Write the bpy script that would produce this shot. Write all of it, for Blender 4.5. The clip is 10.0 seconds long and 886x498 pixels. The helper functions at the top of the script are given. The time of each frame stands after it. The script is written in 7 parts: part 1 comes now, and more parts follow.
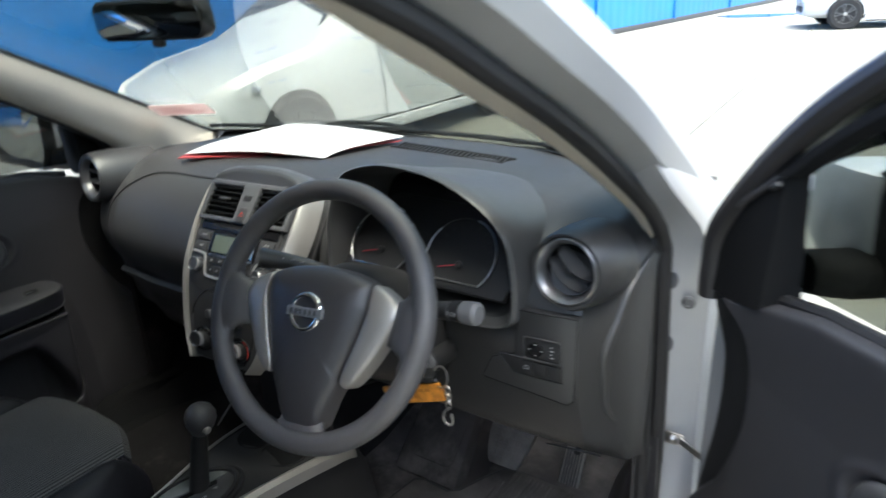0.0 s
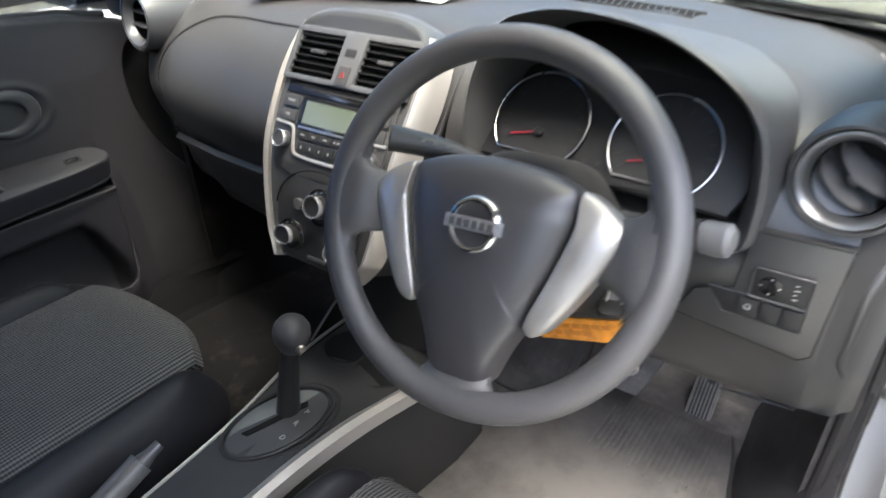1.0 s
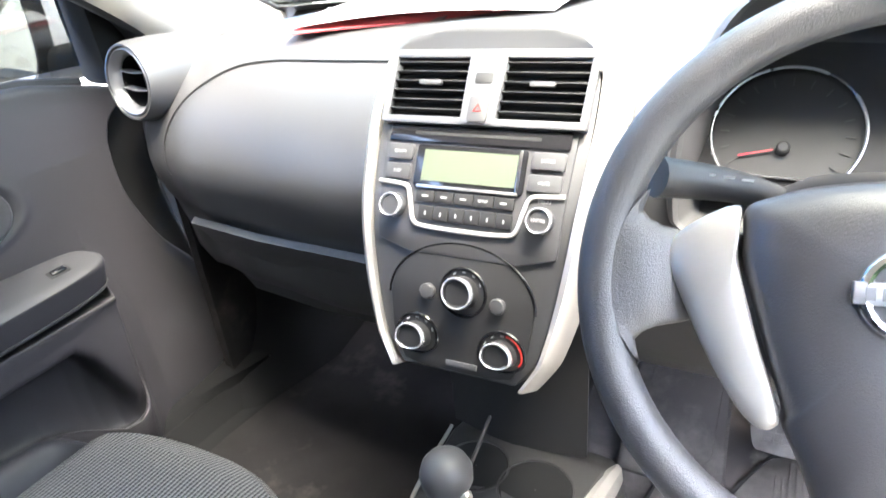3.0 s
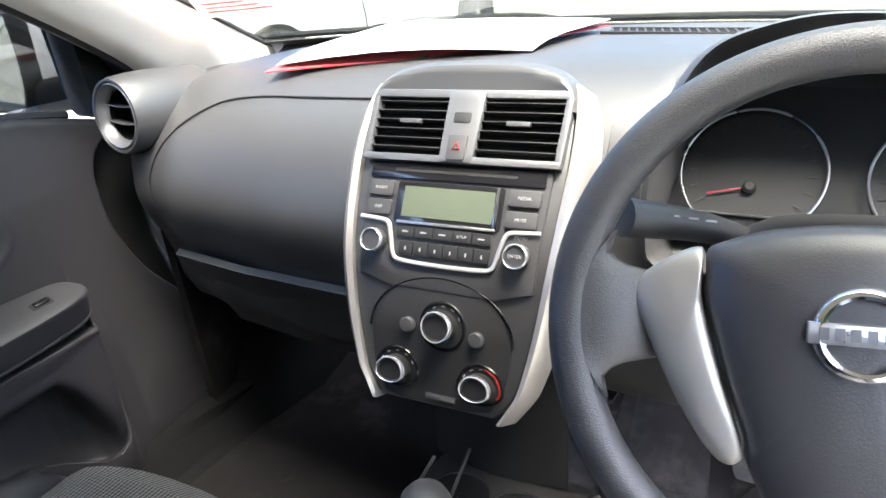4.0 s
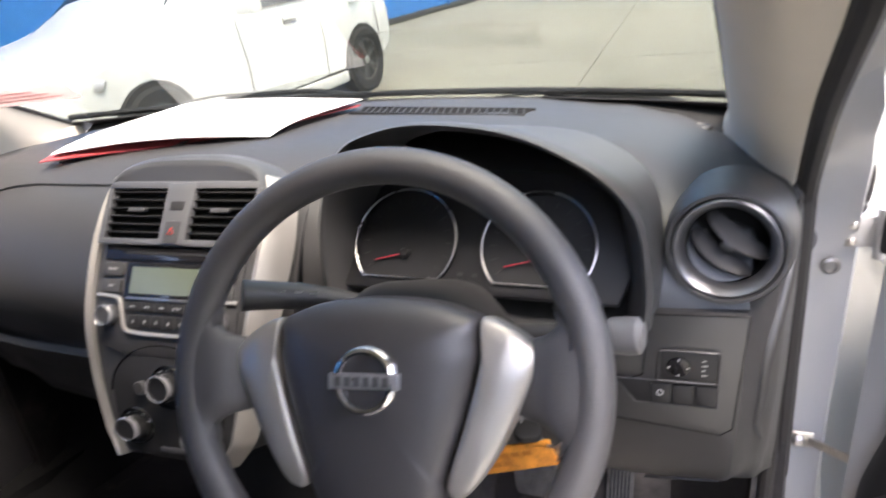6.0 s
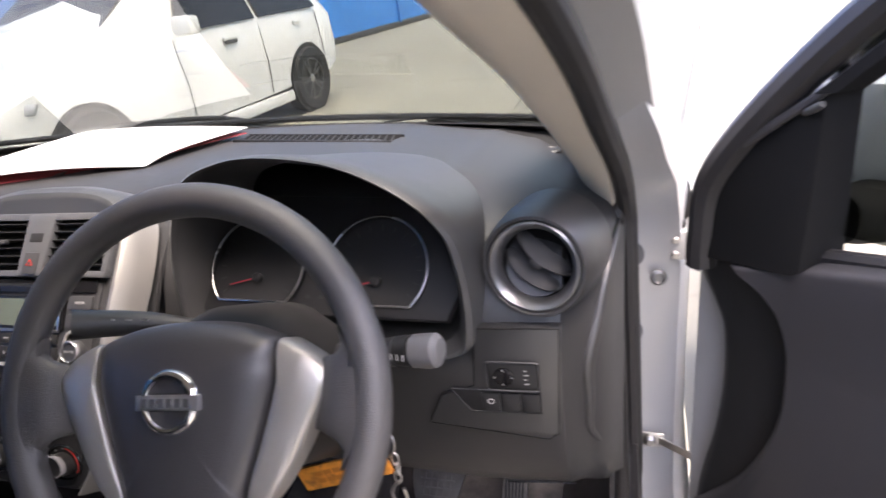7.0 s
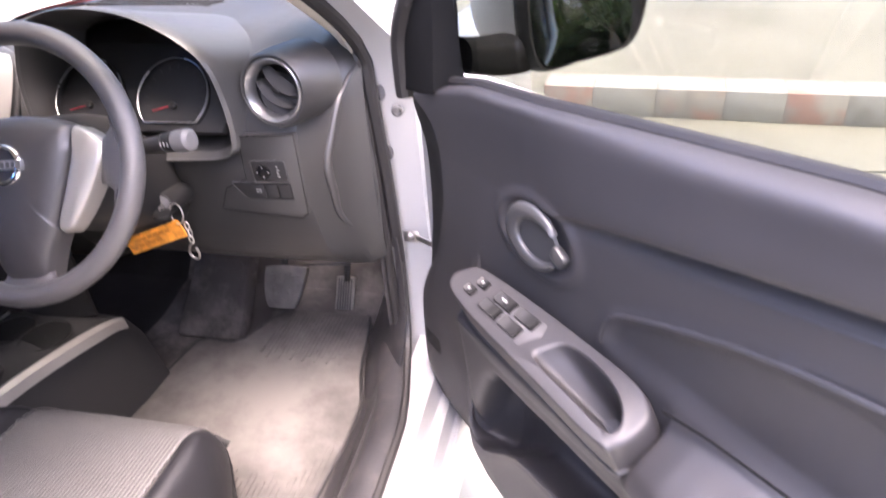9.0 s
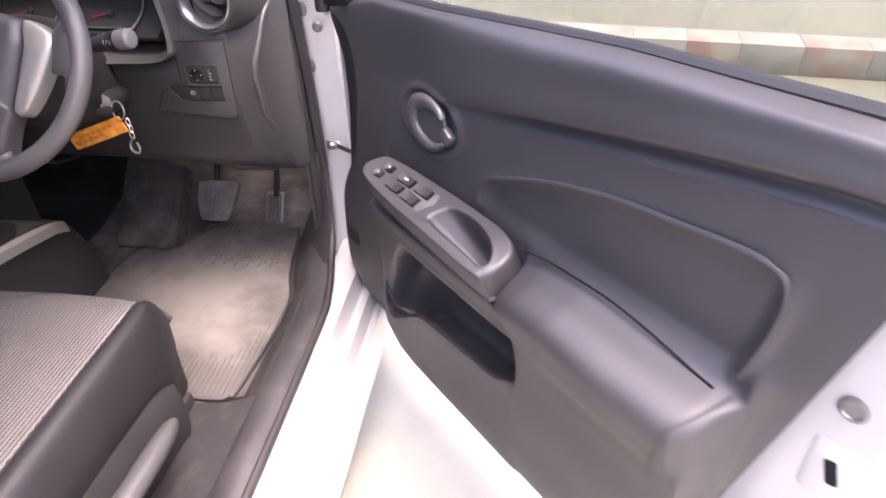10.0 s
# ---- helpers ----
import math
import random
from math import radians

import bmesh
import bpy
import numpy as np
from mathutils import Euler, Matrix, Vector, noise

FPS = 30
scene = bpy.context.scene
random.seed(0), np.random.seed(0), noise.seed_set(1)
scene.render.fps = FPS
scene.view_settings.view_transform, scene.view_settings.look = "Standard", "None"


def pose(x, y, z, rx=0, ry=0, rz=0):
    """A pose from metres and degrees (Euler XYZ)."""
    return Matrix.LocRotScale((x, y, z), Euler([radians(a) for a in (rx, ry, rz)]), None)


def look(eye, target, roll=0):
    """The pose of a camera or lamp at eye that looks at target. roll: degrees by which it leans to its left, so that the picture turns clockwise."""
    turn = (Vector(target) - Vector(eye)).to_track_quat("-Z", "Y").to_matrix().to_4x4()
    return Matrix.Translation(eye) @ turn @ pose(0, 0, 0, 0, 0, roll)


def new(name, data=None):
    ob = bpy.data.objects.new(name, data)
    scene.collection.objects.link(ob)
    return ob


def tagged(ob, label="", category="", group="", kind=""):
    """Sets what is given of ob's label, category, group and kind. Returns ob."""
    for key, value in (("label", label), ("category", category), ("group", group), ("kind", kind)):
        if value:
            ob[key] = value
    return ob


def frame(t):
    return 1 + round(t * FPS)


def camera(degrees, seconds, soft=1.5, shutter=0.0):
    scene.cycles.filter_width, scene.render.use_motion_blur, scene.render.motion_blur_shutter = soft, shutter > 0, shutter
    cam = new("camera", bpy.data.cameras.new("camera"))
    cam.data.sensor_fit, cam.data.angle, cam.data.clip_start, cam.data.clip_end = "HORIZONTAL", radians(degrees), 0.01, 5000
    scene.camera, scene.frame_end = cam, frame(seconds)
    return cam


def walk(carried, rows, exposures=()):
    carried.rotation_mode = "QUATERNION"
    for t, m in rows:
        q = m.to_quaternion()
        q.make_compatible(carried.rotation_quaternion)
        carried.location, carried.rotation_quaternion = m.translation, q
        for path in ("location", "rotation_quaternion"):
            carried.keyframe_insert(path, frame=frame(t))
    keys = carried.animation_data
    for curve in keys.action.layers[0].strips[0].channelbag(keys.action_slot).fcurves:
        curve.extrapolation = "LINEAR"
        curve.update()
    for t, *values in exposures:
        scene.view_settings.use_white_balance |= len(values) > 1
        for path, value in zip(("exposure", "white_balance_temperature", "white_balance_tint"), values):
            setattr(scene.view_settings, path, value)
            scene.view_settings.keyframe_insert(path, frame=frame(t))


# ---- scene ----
cam = camera(69.6, 10.0, shutter=0.5)
PATH = [
    (0, (0.949, -0.537, 1.332), (-0.102, 1.015, 0.634), -2.5),
    (0.5, (0.779, -0.48, 1.304), (-0.289, 0.988, 0.465), 1.0),
    (1, (0.644, -0.426, 1.251), (-0.384, 0.932, 0.202), -1.0),
    (1.5, (0.514, -0.396, 1.213), (-0.436, 0.956, 0.086), -0.9),
    (2, (0.379, -0.377, 1.181), (-0.626, 0.808, -0.078), -3.0),
    (2.5, (0.342, -0.36, 1.146), (-0.754, 0.9, 0.046), -4.5),
    (3, (0.285, -0.375, 1.168), (-0.625, 1.149, 0.246), -5.8),
    (4.3, (0.315, -0.378, 1.193), (-0.576, 1.197, 0.342), -5.2),
    (4.5, (0.35, -0.382, 1.211), (-0.55, 1.172, 0.33), -5.8),
    (5, (0.454, -0.386, 1.235), (-0.433, 1.172, 0.349), -5.3),
    (5.5, (0.522, -0.371, 1.232), (-0.281, 1.262, 0.403), -5.8),
    (6, (0.582, -0.362, 1.242), (-0.113, 1.346, 0.466), -6.1),
    (6.2, (0.604, -0.352, 1.226), (-0.051, 1.393, 0.502), -5.5),
    (7.3, (0.791, -0.358, 1.264), (0.23, 1.395, 0.481), -5.9),
    (7.5, (0.837, -0.379, 1.267), (0.277, 1.351, 0.434), -4.7),
    (8, (0.975, -0.437, 1.278), (0.399, 1.263, 0.396), -5.0),
    (8.5, (1.063, -0.508, 1.289), (0.495, 1.164, 0.35), -4.4),
    (9, (1.101, -0.615, 1.264), (0.664, 1.031, 0.216), -4.6),
    (9.5, (1.124, -0.72, 1.257), (0.819, 0.894, 0.116), -2.4),
    (10, (1.186, -0.823, 1.261), (0.953, 0.786, 0.096), -1.2),
]
EXPOSURE = [(0, 2.0, 6100, 2), (0.5, 2.41, 5900, 1), (1, 3.15, 6350, 7), (1.5, 3.65, 6250, 9), (2, 4.34, 6250, 10), (2.5, 5.15, 6450, 9), (3, 4.96, 6300, 8), (4.5, 3.37, 6250, 9), (5, 3.26, 6450, 11), (5.5, 3.17, 6500, 13), (6, 2.81, 6600, 15), (7.5, 2.53, 6650, 22), (8, 2.88, 6600, 25), (8.5, 3.07, 6600, 26), (9, 3.4, 6650, 27), (9.5, 3.34, 6800, 28), (10, 2.99, 6750, 28)]
walk(cam, [(t, look(eye, target, roll)) for t, eye, target, roll in PATH], EXPOSURE)

# ---- light and sky ----
world = bpy.data.worlds.new("sky")
scene.world = world
world.use_nodes = True
wn = world.node_tree.nodes
sky = wn.new("ShaderNodeTexSky")
sky.sky_type, sky.sun_disc = "NISHITA", False
SUN_ELEV, SUN_AZ = radians(72), radians(120)   # azimuth clockwise from +y
sky.sun_elevation, sky.sun_rotation = SUN_ELEV, SUN_AZ
sky.air_density, sky.dust_density, sky.ozone_density = 0.85, 4.0, 0.6
world.node_tree.links.new(sky.outputs[0], wn["Background"].inputs[0])
wn["Background"].inputs[1].default_value = 0.24
sun = new("sun", bpy.data.lights.new("sun", "SUN"))
sun.data.energy, sun.data.angle, sun.data.color = 0.95, radians(30), (1.0, 0.94, 0.86)
sun_way = Vector((math.sin(SUN_AZ) * math.cos(SUN_ELEV), math.cos(SUN_AZ) * math.cos(SUN_ELEV), math.sin(SUN_ELEV)))
sun.matrix_world = look(sun_way * 30, (0, 0, 0))


# ---- materials ----
def mat(name, color, rough=0.5, metal=0.0, var=0.15, scale=8.0, bump=0.0, bscale=900.0, coat=0.0, spec=0.5, dirt=None, dirt_amount=0.5, dirt_scale=5.0):
    m = bpy.data.materials.new(name)
    m.use_nodes = True
    n, l = m.node_tree.nodes, m.node_tree.links
    b = n["Principled BSDF"]
    b.inputs["Roughness"].default_value, b.inputs["Metallic"].default_value = rough, metal
    b.inputs["Coat Weight"].default_value, b.inputs["Specular IOR Level"].default_value = coat, spec
    co = n.new("ShaderNodeTexCoord")
    big = n.new("ShaderNodeTexNoise")
    big.inputs["Scale"].default_value, big.inputs["Detail"].default_value = scale, 6
    l.new(co.outputs["Object"], big.inputs["Vector"])
    ramp = n.new("ShaderNodeMapRange")
    ramp.inputs[1].default_value, ramp.inputs[2].default_value = 0.3, 0.7
    ramp.inputs[3].default_value, ramp.inputs[4].default_value = 1 - var, 1 + var
    l.new(big.outputs["Fac"], ramp.inputs[0])
    mul = n.new("ShaderNodeVectorMath")
    mul.operation = "SCALE"
    mul.inputs[0].default_value = color
    l.new(ramp.outputs[0], mul.inputs["Scale"])
    out = mul.outputs[0]
    if dirt:
        d = n.new("ShaderNodeTexNoise")
        d.inputs["Scale"].default_value, d.inputs["Detail"].default_value, d.inputs["Roughness"].default_value = dirt_scale, 8, 0.65
        l.new(co.outputs["Object"], d.inputs["Vector"])
        dr = n.new("ShaderNodeMapRange")
        dr.inputs[1].default_value, dr.inputs[2].default_value = 0.62 - 0.3 * dirt_amount, 0.78 - 0.2 * dirt_amount
        l.new(d.outputs["Fac"], dr.inputs[0])
        mx = n.new("ShaderNodeMix")
        mx.data_type = "RGBA"
        mx.inputs["B"].default_value = (*dirt, 1)
        l.new(dr.outputs[0], mx.inputs["Factor"])
        l.new(out, mx.inputs["A"])
        out = mx.outputs["Result"]
    l.new(out, b.inputs["Base Color"])
    rr = n.new("ShaderNodeMapRange")
    rr.inputs[1].default_value, rr.inputs[2].default_value = 0.3, 0.7
    rr.inputs[3].default_value, rr.inputs[4].default_value = max(0.02, rough * 0.9), min(1, rough * 1.1)
    l.new(big.outputs["Fac"], rr.inputs[0])
    l.new(rr.outputs[0], b.inputs["Roughness"])
    if bump:
        fine = n.new("ShaderNodeTexNoise")
        fine.inputs["Scale"].default_value, fine.inputs["Detail"].default_value = bscale, 2
        l.new(co.outputs["Object"], fine.inputs["Vector"])
        bp = n.new("ShaderNodeBump")
        bp.inputs["Strength"].default_value, bp.inputs["Distance"].default_value = bump, 0.001
        l.new(fine.outputs["Fac"], bp.inputs["Height"])
        l.new(bp.outputs[0], b.inputs["Normal"])
    return m


def ribbed(name, c0, c1, freq, axis, rough=0.9, bump=0.6):
    """Cloth with fine ribs across one axis."""
    m = mat(name, c0, rough, var=0.12, scale=14, spec=0.2)
    n, l = m.node_tree.nodes, m.node_tree.links
    b = n["Principled BSDF"]
    co = n.new("ShaderNodeTexCoord")
    w = n.new("ShaderNodeTexWave")
    w.wave_type, w.bands_direction = "BANDS", axis
    w.inputs["Scale"].default_value, w.inputs["Distortion"].default_value, w.inputs["Detail"].default_value = freq, 0.4, 1.0
    w.inputs["Detail Scale"].default_value = 4
    l.new(co.outputs["Object"], w.inputs["Vector"])
    # a second, finer thread breaks the ribs into stitches
    w2 = n.new("ShaderNodeTexWave")
    w2.wave_type, w2.bands_direction = "BANDS", "Y"
    w2.inputs["Scale"].default_value, w2.inputs["Distortion"].default_value = freq * 1.3, 0.6
    l.new(co.outputs["Object"], w2.inputs["Vector"])
    th = n.new("ShaderNodeMath")
    th.operation = "MULTIPLY_ADD"
    th.inputs[1].default_value = 0.25
    sc = n.new("ShaderNodeMath")
    sc.operation = "MULTIPLY"
    sc.inputs[1].default_value = 0.8
    l.new(w.outputs["Fac"], sc.inputs[0])
    l.new(w2.outputs["Fac"], th.inputs[0])
    l.new(sc.outputs[0], th.inputs[2])
    mx = n.new("ShaderNodeMix")
    mx.data_type = "RGBA"
    mx.inputs["A"].default_value, mx.inputs["B"].default_value = (*c0, 1), (*c1, 1)
    l.new(th.outputs[0], mx.inputs["Factor"])
    l.new(mx.outputs["Result"], b.inputs["Base Color"])
    bp = n.new("ShaderNodeBump")
    bp.inputs["Strength"].default_value, bp.inputs["Distance"].default_value = bump, 0.002
    l.new(w.outputs["Fac"], bp.inputs["Height"])
    l.new(bp.outputs[0], b.inputs["Normal"])
    return m


def pane(name, tint, gloss=0.05, sheen=0.9):
    """Thin glass: tinted see-through with a mirror sheen that grows at grazing angles."""
    m = bpy.data.materials.new(name)
    m.use_nodes = True
    n, l = m.node_tree.nodes, m.node_tree.links
    n.remove(n["Principled BSDF"])
    tr, gl, mx, lw = n.new("ShaderNodeBsdfTransparent"), n.new("ShaderNodeBsdfGlossy"), n.new("ShaderNodeMixShader"), n.new("ShaderNodeLayerWeight")
    tr.inputs[0].default_value = (*tint, 1)
    gl.inputs["Roughness"].default_value = 0.01
    pw = n.new("ShaderNodeMath")
    pw.operation = "POWER"
    pw.inputs[1].default_value = 5
    l.new(lw.outputs["Facing"], pw.inputs[0])
    ma = n.new("ShaderNodeMath")
    ma.operation = "MULTIPLY_ADD"
    ma.inputs[1].default_value, ma.inputs[2].default_value = sheen, gloss
    l.new(pw.outputs[0], ma.inputs[0])
    l.new(ma.outputs[0], mx.inputs[0])
    l.new(tr.outputs[0], mx.inputs[1])
    l.new(gl.outputs[0], mx.inputs[2])
    l.new(mx.outputs[0], n["Material Output"].inputs[0])
    return m


DASH = mat("grained_black_plastic", (0.027, 0.027, 0.027), 0.42, spec=1.0, bump=0.25, bscale=1400, var=0.12, scale=5)
DOOR_TRIM = mat("grained_door_plastic", (0.026, 0.025, 0.027), 0.55, spec=0.75, bump=0.2, bscale=1400, var=0.12, scale=4)
DASH_TOP = mat("soft_dash_top", (0.05, 0.051, 0.051), 0.38, spec=0.9, bump=0.2, bscale=1600, var=0.1, scale=4)
TRIM_DARK = mat("dark_grey_plastic", (0.05, 0.05, 0.051), 0.42, spec=0.45, bump=0.12, bscale=1800, var=0.08)
BLACK = mat("black_plastic", (0.021, 0.021, 0.021), 0.5, var=0.1, spec=0.3)
GLOSS_BLACK = mat("gloss_black", (0.008, 0.008, 0.009), 0.12, var=0.1)
LEATHER = mat("wheel_grip", (0.068, 0.066, 0.067), 0.38, spec=0.9, bump=0.6, bscale=900, var=0.1, scale=12)
BOSS = mat("airbag_cover_plastic", (0.044, 0.042, 0.044), 0.38, spec=1.0, bump=0.25, bscale=900, var=0.1, scale=10)
GREY_LEVER = mat("satin_grey_plastic", (0.075, 0.075, 0.075), 0.38, metal=0.3, var=0.05)
SAIL = mat("matt_black_plastic", (0.01, 0.01, 0.01), 0.8, var=0.1, spec=0.08)
SILVER = mat("silver_painted_plastic", (0.48, 0.466, 0.43), 0.4, metal=0.7, var=0.03, scale=20)
CHROME = mat("chrome", (0.82, 0.82, 0.83), 0.1, metal=1.0, var=0.02)
KNOB_RING = mat("bright_plated_ring", (0.56, 0.56, 0.57), 0.22, metal=0.7, var=0.03, scale=30)
BEZEL = mat("satin_bezel", (0.26, 0.26, 0.265), 0.33, metal=0.85, var=0.03, scale=20)
# near black standing in for shade: vents, slots, wells, passenger sill trim, kick panel
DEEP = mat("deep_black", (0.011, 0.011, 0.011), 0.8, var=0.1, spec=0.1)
STEEL = mat("steel", (0.55, 0.53, 0.5), 0.35, metal=1.0, var=0.15, scale=60)
WHITE_PAINT = mat("silver_white_body_paint", (0.415, 0.418, 0.415), 0.33, metal=0.2, coat=0.4, var=0.03)
MIRROR_CAP = mat("silver_mirror_cap_paint", (0.68, 0.69, 0.7), 0.3, metal=0.2, coat=0.4, var=0.03)
ALLOY = mat("dark_alloy_paint", (0.12, 0.12, 0.12), 0.35, metal=0.6, var=0.1)
LAMP_GLASS = mat("headlight_lens", (0.5, 0.5, 0.5), 0.12, metal=0.4, var=0.25, scale=25)
CAR_WHITE = mat("white_car_paint", (0.7, 0.7, 0.69), 0.25, coat=0.6, var=0.02)
BEIGE = mat("beige_pillar_trim", (0.56, 0.52, 0.445), 0.75, bump=0.15, bscale=1500, var=0.04)
RUBBER = mat("black_rubber", (0.018, 0.017, 0.017), 0.55, var=0.15)
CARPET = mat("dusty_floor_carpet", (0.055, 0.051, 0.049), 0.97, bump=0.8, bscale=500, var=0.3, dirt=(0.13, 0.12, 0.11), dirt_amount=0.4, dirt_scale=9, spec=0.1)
# passenger's side of the carpet, with the dim footwell's shade put into its colour
CARPET_SHADED = mat("shade_toned_carpet", (0.016, 0.015, 0.015), 0.97, bump=0.8, bscale=500, var=0.3, dirt=(0.05, 0.044, 0.04), dirt_amount=0.25, dirt_scale=7, spec=0.1)
MAT_RUB = mat("dusty_floor_mat", (0.045, 0.042, 0.04), 0.92, bump=0.6, bscale=350, var=0.25, spec=0.15)
# dust trodden into the middle of the mat, uneven and fading to its edges
mn_, ml_ = MAT_RUB.node_tree.nodes, MAT_RUB.node_tree.links
geo, dist, nz, add, ramp_, mix_ = mn_.new("ShaderNodeTexCoord"), mn_.new("ShaderNodeVectorMath"), mn_.new("ShaderNodeTexNoise"), mn_.new("ShaderNodeMath"), mn_.new("ShaderNodeMapRange"), mn_.new("ShaderNodeMix")
mp = mn_.new("ShaderNodeMapping")
mp.inputs["Location"].default_value, mp.inputs["Scale"].default_value = (-0.41 / 0.24, -0.31 / 0.24, 0), (1 / 0.24, 1 / 0.24, 0)
ml_.new(geo.outputs["Object"], mp.inputs["Vector"])
dist.operation = "LENGTH"
ml_.new(mp.outputs[0], dist.inputs[0])
nz.inputs["Scale"].default_value, nz.inputs["Detail"].default_value, nz.inputs["Roughness"].default_value = 9, 7, 0.65
ml_.new(geo.outputs["Object"], nz.inputs["Vector"])
add.operation = "MULTIPLY_ADD"
add.inputs[1].default_value = 2.0
ml_.new(nz.outputs["Fac"], add.inputs[0])
ml_.new(dist.outputs["Value"], add.inputs[2])
ramp_.inputs[1].default_value, ramp_.inputs[2].default_value, ramp_.inputs[3].default_value, ramp_.inputs[4].default_value = 1.35, 2.3, 1.0, 0.22
ml_.new(add.outputs[0], ramp_.inputs[0])
mix_.data_type = "RGBA"
mix_.inputs["B"].default_value = (0.165, 0.155, 0.142, 1)
mb_ = mn_["Principled BSDF"].inputs["Base Color"]
ml_.new(mb_.links[0].from_socket, mix_.inputs["A"])
ml_.new(ramp_.outputs[0], mix_.inputs["Factor"])
ml_.new(mix_.outputs["Result"], mb_)
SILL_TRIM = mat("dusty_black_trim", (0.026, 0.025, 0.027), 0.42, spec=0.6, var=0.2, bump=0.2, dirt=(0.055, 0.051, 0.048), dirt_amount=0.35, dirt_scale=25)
CONSOLE = mat("console_plastic", (0.022, 0.022, 0.022), 0.5, spec=0.5, bump=0.2, bscale=1500, var=0.12)
PAD_RUB = mat("dusty_pedal_rubber", (0.165, 0.155, 0.142), 0.8, var=0.3, scale=30, bump=0.6, bscale=400)
STITCH = mat("pale_thread", (0.2, 0.195, 0.19), 0.8, var=0.1)
STACK_GREY = mat("satin_stack_grey", (0.085, 0.087, 0.09), 0.34, spec=0.7, var=0.06)
DIAL_RING = mat("dim_dial_ring", (0.5, 0.5, 0.51), 0.28, metal=1.0, var=0.05)
NEEDLE = mat("dim_red_needle", (0.4, 0.02, 0.04), 0.5, var=0.05)
FAINT = mat("faint_dial_print", (0.03, 0.03, 0.03), 0.6, var=0.05)
STICKER = mat("faded_sticker_film", (0.8, 0.66, 0.64), 0.6, var=0.12, scale=30)
STICKER.node_tree.nodes["Principled BSDF"].inputs["Transmission Weight"].default_value = 0.0
st_n, st_l = STICKER.node_tree.nodes, STICKER.node_tree.links
tl, ms = st_n.new("ShaderNodeBsdfTranslucent"), st_n.new("ShaderNodeMixShader")
tl.inputs[0].default_value = (0.85, 0.72, 0.7, 1)
ms.inputs[0].default_value = 0.6
st_l.new(st_n["Principled BSDF"].outputs[0], ms.inputs[1])
st_l.new(tl.outputs[0], ms.inputs[2])
st_l.new(ms.outputs[0], st_n["Material Output"].inputs[0])
FADED = STICKER.copy()
FADED.name = "faded_pink_print"
FADED.node_tree.nodes["Translucent BSDF"].inputs[0].default_value = (0.7, 0.42, 0.44, 1)
CLOTH = ribbed("ribbed_seat_cloth", (0.013, 0.013, 0.014), (0.16, 0.156, 0.15), 50, "X")
BOLSTER = mat("black_seat_cloth", (0.014, 0.014, 0.016), 0.5, bump=0.3, bscale=1500, var=0.12, spec=0.38)
LCD = mat("lcd_screen", (0.095, 0.113, 0.08), 0.2, var=0.05)
RED = mat("red_print", (0.6, 0.03, 0.02), 0.5, var=0.05)
FOLDER = mat("red_folder", (0.45, 0.075, 0.08), 0.55, var=0.06)
PAPER = mat("white_paper", (0.78, 0.78, 0.78), 0.8, var=0.02)
INK = mat("grey_print", (0.5, 0.5, 0.54), 0.8, var=0.1)
BLUE_INK = mat("blue_print", (0.32, 0.4, 0.66), 0.8, var=0.1)
MARK = mat("white_marking", (0.42, 0.42, 0.41), 0.6, var=0.05)
DIM_MARK = mat("dull_grey_marking", (0.36, 0.36, 0.35), 0.6, var=0.1)
PLUG = mat("grey_plastic_plug", (0.11, 0.11, 0.112), 0.6, var=0.1)
ORANGE = mat("orange_key_tag", (0.75, 0.3, 0.04), 0.45, var=0.25, scale=40, dirt=(0.3, 0.1, 0.02), dirt_amount=0.45, dirt_scale=60)
MIRROR = mat("mirror_glass", (0.5, 0.52, 0.53), 0.01, metal=1.0, var=0.0)
SCREEN = pane("windscreen_glass", (0.53, 0.545, 0.5), 0.03, 0.4)
TINT = pane("tinted_window_glass", (0.5, 0.52, 0.485), 0.04)
VISOR = pane("smoked_visor", (0.16, 0.165, 0.18), 0.06)
# darker copy of TINT, added to dim the light on the passenger's side
TINT_PASSENGER = pane("passenger_window_glass", (0.4, 0.41, 0.395), 0.04)
TINT_REAR = pane("dark_rear_glass", (0.16, 0.165, 0.16), 0.04)
BADGE = mat("satin_badge_plate", (0.6, 0.6, 0.61), 0.3, metal=0.9, var=0.12, scale=120)
BOLT = mat("dull_bolt_steel", (0.2, 0.2, 0.2), 0.45, metal=0.7, var=0.15, scale=60)
CONCRETE = mat("sunlit_concrete", (0.24, 0.235, 0.193), 0.9, bump=0.5, bscale=60, var=0.12, scale=0.6, dirt=(0.18, 0.172, 0.14), dirt_amount=0.45, dirt_scale=0.8)
WATER = mat("puddle_water", (0.05, 0.06, 0.07), 0.03, var=0.05, spec=0.8)
# slabs differ a little from one another
cn = CONCRETE.node_tree
info, rng, tone = cn.nodes.new("ShaderNodeObjectInfo"), cn.nodes.new("ShaderNodeMapRange"), cn.nodes.new("ShaderNodeVectorMath")
rng.inputs[3].default_value, rng.inputs[4].default_value = 0.92, 1.06
tone.operation = "SCALE"
cin = cn.nodes["Principled BSDF"].inputs["Base Color"]
src = cin.links[0].from_socket
cn.links.new(info.outputs["Random"], rng.inputs[0])
cn.links.new(src, tone.inputs[0])
cn.links.new(rng.outputs[0], tone.inputs["Scale"])
cn.links.new(tone.outputs[0], cin)
BLUE_WALL = mat("blue_metal_sheet", (0.03, 0.2, 0.58), 0.45, var=0.12, scale=1.2, bump=0.1, bscale=30)


